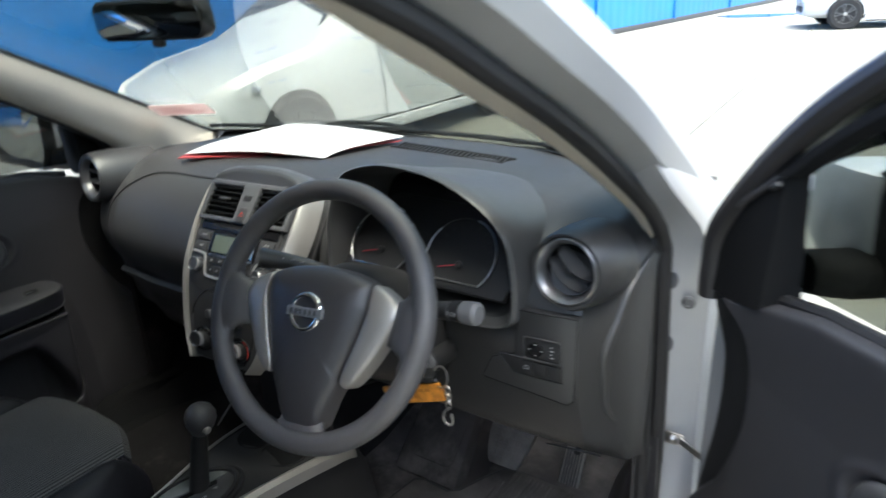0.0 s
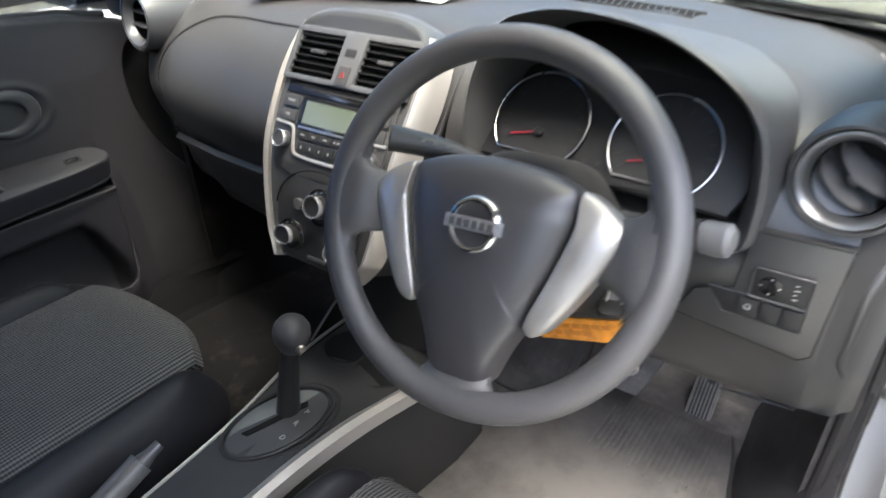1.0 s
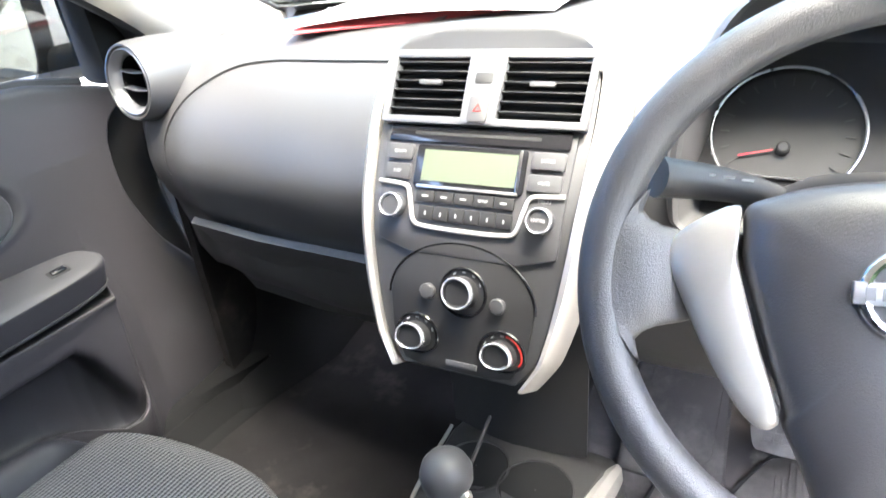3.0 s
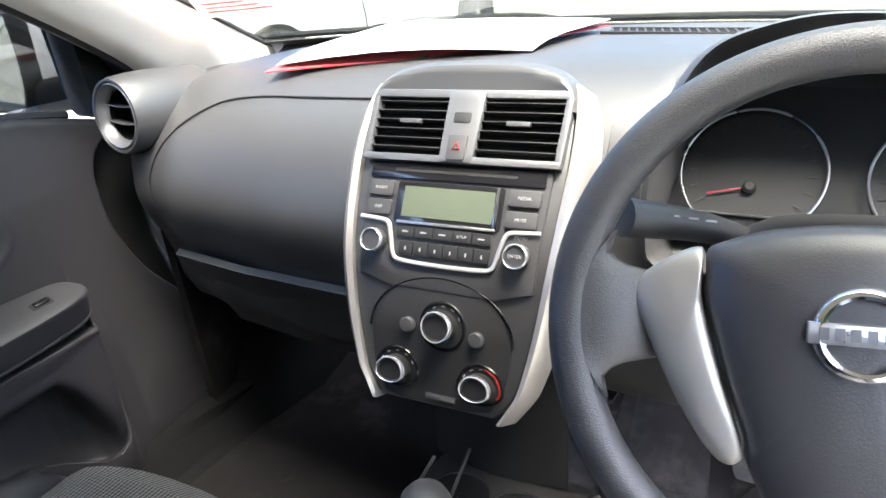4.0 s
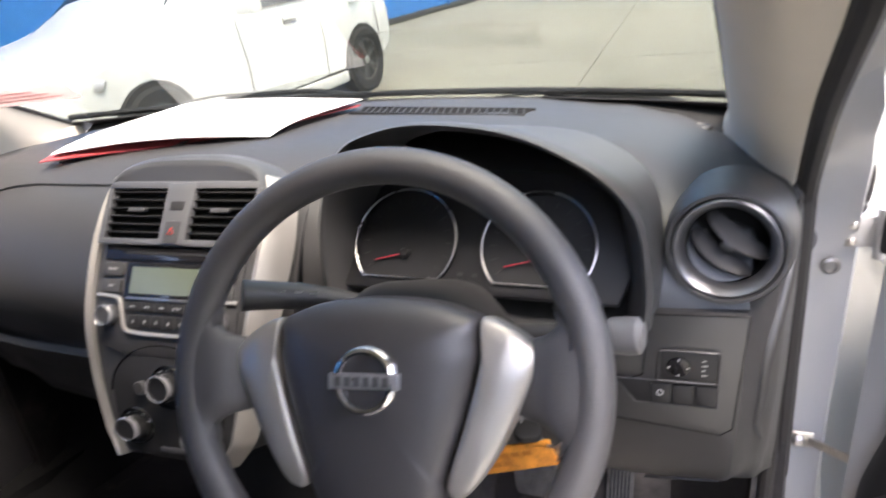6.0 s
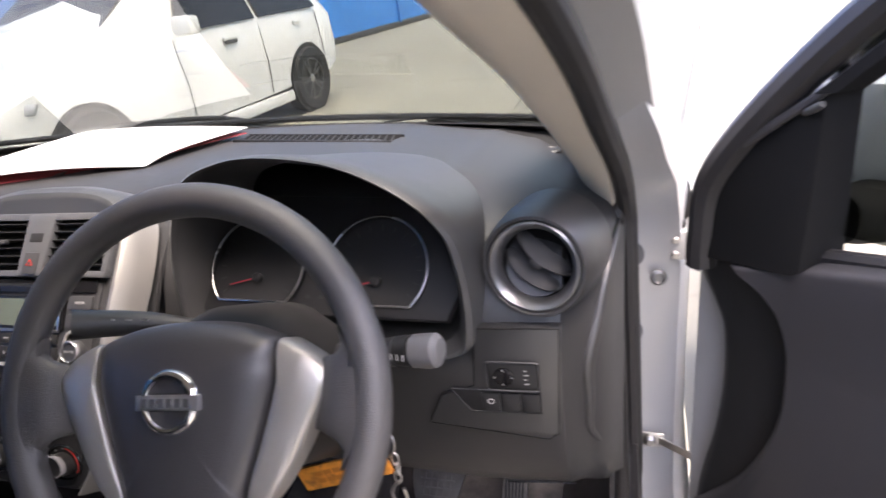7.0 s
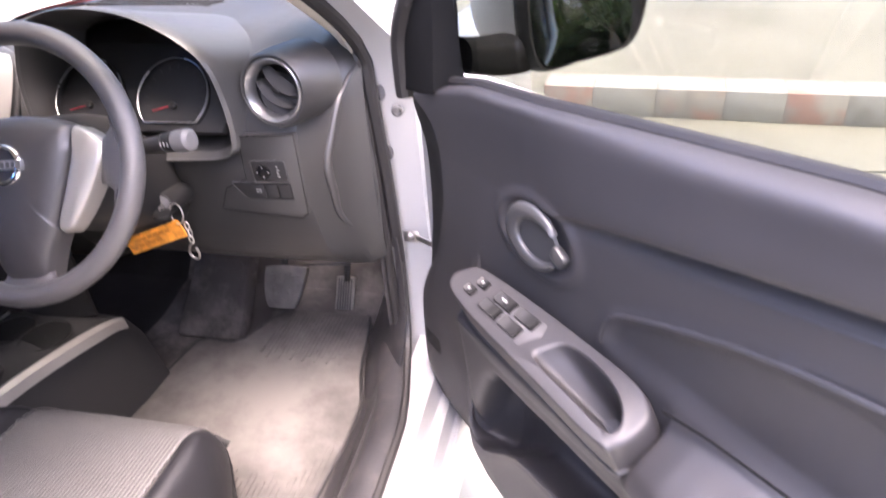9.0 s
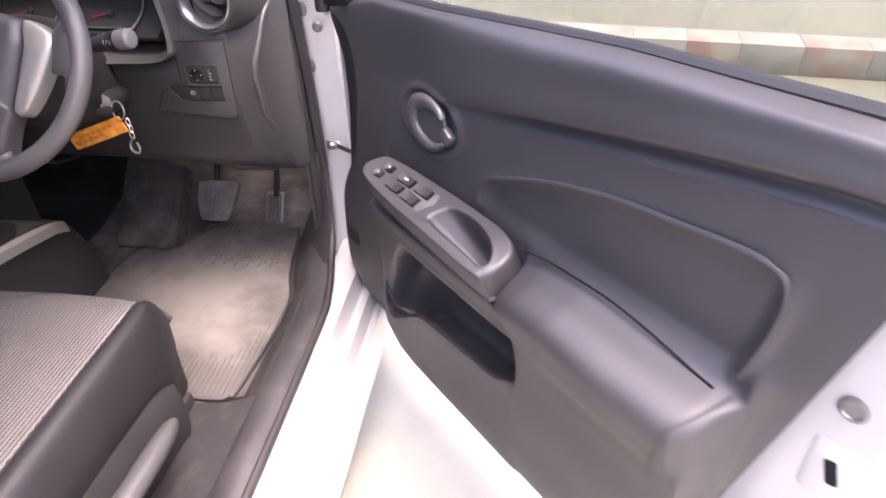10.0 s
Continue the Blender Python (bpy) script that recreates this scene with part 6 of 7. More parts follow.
# ---- seats ----
def seat(name, cx, label, s):
    t = thing(name, (cx, -0.3, 0.27), label, "car seat", group="front seats")

    def zc(x, y):
        """Cushion height across the seat."""
        f = max(0.0, (y + (0.06 if s > 0 else 0.03)) / 0.085)
        z = (0.525 if s > 0 else 0.548) - 0.06 * min(f, 1.3) ** 2.5
        return z

    half, reach, side = (0.165, 0.575, 0.20) if s > 0 else (0.186, 0.552, 0.226)
    # cloth centre
    rows = []
    for i in range(22):
        g = i / 21
        y = -0.56 + (0.595 if s > 0 else 0.53) * g
        row = []
        for j in range(17):
            x = half * (j / 8 - 1)
            yy = y + ((0.018 if s > 0 else 0.055) * (1 - (x / half) ** 2)) * g ** 2
            z = zc(x, yy) + 0.006 * math.cos(x * 9) - 0.012 * math.exp(-((x / half) ** 2 - 1) ** 2 * 40)
            row.append(Vector((cx + x, yy, z)))
        rows.append(row)
    if s < 0:
        rows.append([v + Vector((0, 0.012, -0.018)) for v in rows[-1]])
    part("cushion_cloth", shell(rows, 0.03), CLOTH, t, "ribbed grey and black cloth panel")
    tuck = lambda dy, dz: [Vector((cx + (v.x - cx) * 0.9, v.y + dy, v.z + dz)) for v in rows[-1]]
    part("cushion_front", shell([tuck(-0.012, -0.004), tuck(0.004, -0.03), tuck(0.002, -0.07), tuck(-0.015, -0.14)], 0.02), BOLSTER, t, "black cloth front of the cushion")
    for q in (-1, 1):
        rings = []
        for i in range(30):
            g = i / 29
            y = -0.56 + reach * (1 - (1 - g) ** 1.6)
            back = reach - 0.56 - y
            hgt = (0.552 if s > 0 else 0.562) - (0.10 if s > 0 else 0.075) * max(0, 1 - back / 0.09) ** 2.4
            # the outer side swings in to a round front corner
            inner = side - 0.05
            outer = side + (0.026 if s > 0 else 0.052) - 0.01 * (1 - min(1, back / 0.4)) - 0.048 * max(0, 1 - back / 0.12) ** 1.9
            c, w = (inner + outer) / 2, (outer - inner) / 2
            low = 0.36 + 0.05 * max(0, 1 - back / 0.05)
            ring = []
            for k in range(28):
                a = 2 * math.pi * k / 28
                ca, sa = math.cos(a), math.sin(a)
                ring.append(Vector((cx + q * (c + w * math.copysign(abs(ca) ** 0.8, ca) * (1 - 0.12 * max(0, sa) ** 2)), y, (hgt + low) / 2 + (hgt - low) / 2 * math.copysign(abs(sa) ** 0.85, sa))))
            rings.append(ring)
        part("side_bolster", loft(rings), BOLSTER, t, "black cloth side bolster", angle=75)
    for q in (-1, 1):
        zz = []
        for i in range(75):
            y = -0.55 + 0.565 * i / 74
            x = q * (0.149 + (0.002 if i % 2 else -0.002))
            zz.append(Vector((cx + x, y, zc(x, y) + 0.0012)))
        if s > 0:
            part("seam_stitch", tube(zz, 0.0006, 5), STITCH, t, "pale zig-zag stitching")
    part("base", box(cx - 0.2, cx + 0.2, -0.55, -0.02, 0.30, 0.44, 0.02), BLACK, t)
    q = s
    skirt = [[Vector((cx + q * (0.225 + dx), y, z)) for y, z in zip((-0.58, -0.4, -0.25, -0.15, -0.11 - d * 0.1), (0.45 - d, 0.445 - d, 0.44 - d, 0.43 - d, 0.41 - d))] for d, dx in ((0.0, 0.005), (0.02, 0.014), (0.06, 0.02), (0.1, 0.018), (0.15, 0.005))]
    part("side_cover", shell([catmull(r, 16) for r in skirt], 0.006), BLACK, t, angle=60)
    if s > 0:
        part("height_lever", tube(catmull([(cx + 0.266, -0.46, 0.43), (cx + 0.276, -0.38, 0.425), (cx + 0.278, -0.29, 0.42), (cx + 0.274, -0.19, 0.414)], 14), [0.014, 0.018, 0.021, 0.022, 0.023, 0.024, 0.025, 0.025, 0.025, 0.025, 0.024, 0.022, 0.018, 0.008], 16, flat=0.75), TRIM_DARK, t, "grey plastic height lever")
        part("rail_end_cover", box(cx + 0.14, cx + 0.205, -0.09, -0.035, 0.266, 0.305, 0.008), BLACK, t, "black plastic rail end cover")
    part("slide_rail", box(cx - 0.19, cx - 0.15, -0.5, -0.05, 0.265, 0.30, 0.004), STEEL, t)
    part("slide_rail", box(cx + 0.15, cx + 0.19, -0.5, -0.05, 0.265, 0.30, 0.004), STEEL, t)
    # backrest and headrest
    rings = []
    for g in [i / 10 for i in range(11)]:
        y, z = -0.60 - 0.20 * g, 0.50 + 0.60 * g
        w, d = 0.245 - 0.06 * g ** 2, 0.07 - 0.02 * g
        rings.append([Vector((cx + w * math.copysign(abs(math.cos(a)) ** 0.5, math.cos(a)), y + d * math.copysign(abs(math.sin(a)) ** 0.6, math.sin(a)), z)) for a in [2 * math.pi * k / 24 for k in range(24)]])
    part("backrest", loft(rings), BOLSTER, t)
    part("headrest", box(cx - 0.12, cx + 0.12, -0.90, -0.81, 1.13, 1.30, 0.035, seg=4), BOLSTER, t)
    return t


seat("driver_seat", 0.36, "black driver seat with ribbed grey cloth centre", 1)
seat("passenger_seat", -0.365, "black passenger seat with ribbed grey cloth centre", -1)

# ---- pedals, mat ----
pd = thing("brake_pedal", (0.345, 0.62, 0.36), "worn black rubber brake pedal on its arm", "pedal", group="pedals")
PM = axes((0.348, 0.60, 0.348), (1, 0, 0.02), Vector((0.1, 0.5, 0.87)).normalized(), Vector((0, -0.87, 0.5)))
pad = [(v.x, v.y) for v in catmull([(-0.05, 0.052, 0), (0.0, 0.056, 0), (0.052, 0.052, 0), (0.059, 0.04, 0), (0.05, -0.01, 0), (0.04, -0.05, 0), (0.03, -0.056, 0), (-0.02, -0.056, 0), (-0.038, -0.05, 0), (-0.052, -0.01, 0), (-0.057, 0.04, 0)], 44, closed=True)]
part("pad", prism(pad, -0.012, 0.006, PM, 0.005), PAD_RUB, pd, "dusty worn rubber pad")
for k in range(5):
    part("ridge", box(-0.03 - 0.003 * k, 0.03 + 0.003 * k, -0.04 + 0.0165 * k, -0.035 + 0.0165 * k, 0.005, 0.0085, 0.001, m=PM), PAD_RUB, pd)
    part("ridge", box(-0.029 + 0.0135 * k, -0.0245 + 0.0135 * k, -0.042, 0.036, 0.005, 0.0083, 0.001, m=PM), PAD_RUB, pd)
part("arm", tube([(0.345, 0.615, 0.36), (0.345, 0.66, 0.45), (0.345, 0.66, 0.60)], 0.009, 8), BLACK, pd)
pa = thing("accelerator_pedal", (0.495, 0.65, 0.3), "narrow ribbed black accelerator pedal", "pedal", group="pedals")
AM = axes((0.495, 0.64, 0.308), (1, 0, 0), Vector((0, 0.55, 0.835)), Vector((0, -0.835, 0.55)))
part("pad", prism(rounded(0.05, 0.094, 0.006), -0.012, 0.004, AM, 0.002), PAD_RUB, pa, "dusty rubber pad")
for k in range(6):
    part("ridge", box(-0.019 + 0.0068 * k, -0.0155 + 0.0068 * k, -0.041, 0.041, 0.003, 0.007, 0.001, m=AM), RUBBER, pa)
part("arm", tube([(0.50, 0.655, 0.34), (0.505, 0.69, 0.45), (0.50, 0.68, 0.6)], 0.008, 8), BLACK, pa)
FM = axes((0.185, 0.555, 0.355), (1, 0, 0), Vector((0, 0.74, 0.67)).normalized(), Vector((0, -0.67, 0.74)).normalized())
ft = thing("footrest", (0.185, 0.55, 0.28), "dusty carpeted footrest beside the tunnel", "footrest")
part("base", prism([(-0.095, -0.125), (0.088, -0.125), (0.07, 0.12), (-0.085, 0.12)], -0.06, 0.0, FM, 0.014), CARPET, ft)
part("heel_pad", prism(rounded(0.12, 0.16, 0.02), -0.002, 0.004, FM, 0.003), CARPET, ft, "worn carpet heel pad")

mt = thing("floor_mat", (0.4, 0.3, 0.263), "dusty ribbed rubber floor mat in the footwell", "floor mat")
edge = [(0.14, -0.02), (0.145, 0.2), (0.15, 0.33), (0.158, 0.40), (0.166, 0.45), (0.19, 0.462), (0.258, 0.456), (0.282, 0.474), (0.304, 0.528), (0.335, 0.59), (0.36, 0.603), (0.545, 0.612), (0.57, 0.603), (0.583, 0.558), (0.604, 0.44), (0.617, 0.385), (0.634, 0.34), (0.648, 0.30), (0.65, 0.2), (0.644, 0.12), (0.636, 0.03), (0.632, 0.0), (0.612, -0.02), (0.5, -0.024), (0.3, -0.03)]
part("sheet", prism(edge, 0.264, 0.273, Matrix.Identity(4), 0.003), MAT_RUB, mt)
part("border", tube([Vector((x, y, 0.27)) for x, y in edge], 0.0045, 6, closed=True), RUBBER, mt, "black raised border")
for k in range(43):
    x = 0.152 + 0.0113 * k
    part("rib", box(x, x + 0.0062, -0.014, (0.085 + 0.014 * math.sin(k * 1.7) if x < 0.585 else 0.1 + 2.6 * (x - 0.585)), 0.272, 0.2752, 0.001), MAT_RUB, mt)
for k in range(24):
    x = 0.345 + 0.0104 * k
    if x < 0.572:
        part("rib", box(x, x + 0.005, 0.43 + 0.02 * math.sin(k * 2.1), 0.592 if x > 0.36 else 0.55, 0.272, 0.2758, 0.001), MAT_RUB, mt)


# ---- driver's door, standing open ----
DA = radians(43)
DU, DN = Vector((math.sin(DA), -math.cos(DA), 0)), Vector((-math.cos(DA), -math.sin(DA), 0))
DH = Vector((0.80, 0.42, 0))


def door(name, label, D):
    """D turns (along the door from its hinge, towards the cabin, up) into the world."""
    t = thing(name, D(0.3, 0, 0.3), label, "car door", group="front doors")
    V = lambda u, n, z: D(u, n, z)
    # painted shell with its rear edge
    rings = []
    for u, z0, z1 in ((0.0, 0.30, 0.92), (0.02, 0.24, 0.94), (0.3, 0.225, 0.96), (0.8, 0.225, 0.98), (1.04, 0.26, 1.0), (1.085, 0.30, 1.0), (1.10, 0.36, 1.0)):
        rings.append([V(u, -0.004, z0), V(u, -0.004, z1), V(u, -0.03, z1), V(u, -0.075, z1 - 0.12), V(u, -0.09, 0.6), V(u, -0.07, z0 + 0.05), V(u, -0.03, z0)])
    part("outer_shell", loft(rings), WHITE_PAINT, t, "white painted metal shell", angle=30)
    # inner trim: sections from the bottom edge to the belt, swept along the door
    def crease(u):
        return 0.868 + 0.128 * min(1, max(0, (u - 0.40) / 0.63)) ** 0.8

    def section(u, low):
        c = crease(u)
        k = min(1, max(0, (u - 0.38) / 0.25))
        a, top = c + 0.014, float(np.interp(u, (0.05, 0.08, 0.17, 0.25, 0.40, 0.60, 0.75, 1.03), (0.952, 0.958, 0.982, 1.0, 1.01, 1.03, 1.044, 1.055)))
        return low + [(0.050, 0.815), (0.050, c - 0.035), (0.050 - 0.003 * k, c - 0.016), (0.050 - 0.012 * k, c - 0.004), (0.050 - 0.004 * k, c + 0.004), (0.050 + 0.014 * k, a),
                      (0.052 + 0.012 * k, a + (top - a) * 0.45), (0.053 + 0.009 * k, a + (top - a) * 0.8), (0.05, top - 0.005), (0.032, top)]

    flat = lambda n0: [(0.02, 0.262), (n0 - 0.01, 0.29), (n0, 0.35), (n0, 0.41), (n0, 0.45), (n0, 0.48), (n0, 0.52), (n0, 0.56), (n0, 0.60), (n0, 0.63), (n0 * 0.7 + 0.015, 0.66), (n0 * 0.4 + 0.03, 0.69), (n0 * 0.2 + 0.04, 0.72), (0.05, 0.75), (0.05, 0.78)]
    pocket = lambda lip, n1, deep, top=0.57: [(0.03, 0.262), (n1 - 0.03, 0.285), (n1 - 0.008, 0.35), (n1 - 0.002, lip - 0.035), (n1, lip - 0.006), (n1 - 0.008, lip), (deep + 0.004, lip - 0.03), (deep, top), (0.085, max(0.59 - (0.57 - top) * 0.75, lip + 0.03)), (0.098, 0.622), (0.104, 0.648), (0.096, 0.652), (0.07, 0.65), (0.052, 0.67), (0.05, 0.77)]
    arm = lambda g, h=0.0: [(0.03, 0.262), (0.074, 0.287), (0.095, 0.352), (0.101, 0.44), (0.104, 0.49), (0.105, 0.53), (0.106, 0.56), (0.109, 0.59), (0.113, 0.615), (0.050 + 0.076 * g, 0.65), (0.050 + 0.084 * g, 0.688 - h), (0.050 + 0.078 * g, 0.710 - h), (0.050 + 0.055 * g, 0.726 - h), (0.050 + 0.014 * g, 0.741 - h * 0.7), (0.051, 0.765)]
    tail = lambda n0: [(0.02, 0.262), (n0 - 0.01, 0.30), (n0, 0.37), (n0, 0.44), (n0, 0.49), (n0, 0.53), (n0, 0.56), (n0, 0.59), (n0, 0.615), (n0, 0.66), (n0, 0.694), (n0, 0.718), (n0, 0.733), (n0, 0.743), (n0, 0.765)]
    stations = [(0.05, flat(0.034)), (0.09, flat(0.046)), (0.14, flat(0.05)), (0.225, flat(0.054)), (0.258, flat(0.070)), (0.272, pocket(0.44, 0.092, 0.078, 0.425)), (0.284, pocket(0.412, 0.098, 0.06, 0.40)), (0.306, pocket(0.403, 0.102, 0.038, 0.45)), (0.335, pocket(0.41, 0.104, 0.026, 0.53)), (0.36, pocket(0.43, 0.106, 0.022)), (0.40, pocket(0.463, 0.106, 0.022)), (0.43, pocket(0.482, 0.106, 0.022)),
                (0.46, pocket(0.488, 0.106, 0.022)), (0.56, pocket(0.497, 0.106, 0.022)), (0.63, pocket(0.503, 0.106, 0.022)), (0.648, pocket(0.51, 0.106, 0.03)[:9] + arm(0.8, 0.028)[9:]), (0.672, pocket(0.525, 0.106, 0.06)[:9] + arm(0.88, 0.018)[9:]), (0.69, arm(0.93, 0.011)), (0.72, arm(0.97, 0.005)), (0.76, arm(1.0)), (0.84, arm(1.04)), (0.93, arm(1.0)), (0.955, arm(0.96)), (0.972, arm(0.75)), (0.99, tail(0.06)), (1.01, tail(0.05)), (1.03, tail(0.044))]
    su = [a for a, b in stations]
    lows = [b for a, b in stations]
    cache = {}

    def column(u):
        u = round(min(max(u, 0.05), 1.0299), 5)
        if u not in cache:
            j = max(i for i in range(len(su) - 1) if su[i] <= u + 1e-9)
            f = (u - su[j]) / (su[j + 1] - su[j])
            low = [(a[0] * (1 - f) + b[0] * f, a[1] * (1 - f) + b[1] * f) for a, b in zip(lows[j], lows[j + 1])]
            cache[u] = [(v.x, v.y) for v in catmull([(n, z, 0) for n, z in section(u, low)], 230)]
        return cache[u]

    def nface(u, z):
        col = column(u)
        return min(col[125:], key=lambda q: abs(q[1] - z))[0]

    # outline of the sunk insert
    ins = catmull([(0.535, 0.752, 0), (0.545, 0.802, 0), (0.60, 0.831, 0), (0.70, 0.866, 0), (0.787, 0.886, 0), (0.86, 0.895, 0), (0.923, 0.903, 0), (0.962, 0.903, 0), (0.982, 0.892, 0), (0.987, 0.862, 0), (0.98, 0.807, 0), (0.966, 0.755, 0), (0.94, 0.74, 0), (0.75, 0.735, 0), (0.6, 0.735, 0)], 90, closed=True)
    front = catmull([(0.262, 0.06, 0), (0.30, 0.025, 0), (0.36, 0.003, 0), (0.45, 0.0, 0), (0.53, 0.008, 0), (0.60, 0.045, 0), (0.68, 0.105, 0), (0.78, 0.148, 0), (0.86, 0.153, 0), (0.91, 0.14, 0), (0.935, 0.113, 0), (0.948, 0.08, 0), (0.97, 0.062, 0), (1.1, 0.06, 0)], 120)
    front_z, front_u = [v.x for v in front], [v.y for v in front]
    px, pz = np.array([v.x for v in ins]), np.array([v.y for v in ins])
    dx, dz = np.roll(px, -1) - px, np.roll(pz, -1) - pz
    rows = []
    for i in range(300):
        u = 0.05 + 0.98 * i / 299
        col = np.array(column(min(u, 1.0299)))
        n, z = col[:, 0], col[:, 1]
        if u > 0.5:
            f = np.clip(((u - px) * dx + (z[:, None] - pz) * dz) / (dx * dx + dz * dz), 0, 1)
            d = np.min(np.hypot(px + f * dx - u, pz + f * dz - z[:, None]), axis=1)
            hit = (pz > z[:, None]) != (np.roll(pz, -1) > z[:, None])
            inside = np.sum(hit & (u < px + (z[:, None] - pz) / np.where(dz == 0, 1e-9, dz) * dx), axis=1) % 2
            n = n + np.clip((z - 0.745) / 0.025, 0, 1) * (0.0055 * np.exp(-(d / 0.0075) ** 2) - inside * 0.008 * np.minimum(1, d / 0.02))
        # the front edge is cut in a curve and turns away towards the hinges
        ue = np.interp(z, front_z, front_u)
        at = u + (ue - 0.05) * max(0, 1 - (u - 0.05) / 0.22)
        n = n - 0.025 * max(0, 1 - (u - 0.05) / 0.02) ** 2
        # swelling over the speaker
        at = at + np.clip((u - 0.988) / 0.04, 0, 1) * np.clip((z - 0.745) * 0.207, -0.055, 0.045)
        n = n + 0.008 / (1 + np.exp((np.hypot(at - 0.13, z - 0.42) - 0.09) / 0.011))
        # dish round the handle
        e = np.hypot((u - 0.404) / 0.077, (z - 0.842) / 0.051)
        n = n + 0.0045 * np.exp(-((e - 1.02) / 0.13) ** 2) - 0.008 * np.clip((1 - e) / 0.4, 0, 1) ** 2 * (3 - 2 * np.clip((1 - e) / 0.4, 0, 1))
        rows.append([V(float(q), float(a), float(b)) for q, a, b in zip(at, n, z)])
    part("inner_trim", shell(rows, 0.003), DOOR_TRIM, t, "black moulded inner trim with sunk insert and armrest", angle=60)
    bead = [v for v in ins if v.y > 0.757]
    k = max(range(len(bead)), key=lambda i: (bead[i] - bead[i - 1]).length)
    bead = bead[k:] + bead[:k]
    part("insert_bead", tube([V(v.x, nface(v.x, v.y) + 0.0035, v.y) for v in bead], 0.0036, 8), DOOR_TRIM, t)
    edge = catmull([(0.022, 0.48, 0), (0.024, 0.58, 0), (0.032, 0.63, 0), (0.047, 0.70, 0), (0.055, 0.775, 0), (0.051, 0.85, 0), (0.033, 0.885, 0), (0.012, 0.915, 0), (0.008, 0.945, 0)], 30)
    cover = [[V(v.x + (0.19 - v.x) * g, 0.02 - 0.022 * max(0, 1 - g / 0.15) ** 2, v.y) for g in (0, 0.06, 0.15, 0.5, 1)] for v in edge]
    part("edge_cover", shell(cover, 0.004), BLACK, t, "black cover plate along the front edge")
    part("belt_seal", tube([V(0.16, 0.027, 0.982), V(0.25, 0.027, 0.999), V(0.4, 0.027, 1.009), V(0.6, 0.027, 1.029), V(0.75, 0.027, 1.043), V(1.02, 0.027, 1.055)], 0.0085, 8), RUBBER, t)
    # seam at the rear end of the armrest and the dark floor of the pocket
    part("armrest_seam", tube(catmull([V(0.93, 0.118, 0.60), V(0.945, 0.134, 0.685), V(0.952, 0.128, 0.712), V(0.966, 0.1, 0.732), V(0.975, 0.064, 0.745)], 16), 0.0016, 6), DOOR_TRIM, t)
    part("armrest_gap", tube(catmull([V(0.64, 0.0625, 0.739), V(0.69, 0.0625, 0.749), V(0.74, 0.063, 0.754), V(0.80, 0.063, 0.756), V(0.86, 0.0645, 0.752), V(0.925, 0.066, 0.742), V(0.955, 0.068, 0.74)], 24), 0.0016, 6), DEEP, t)
    return t, V, nface


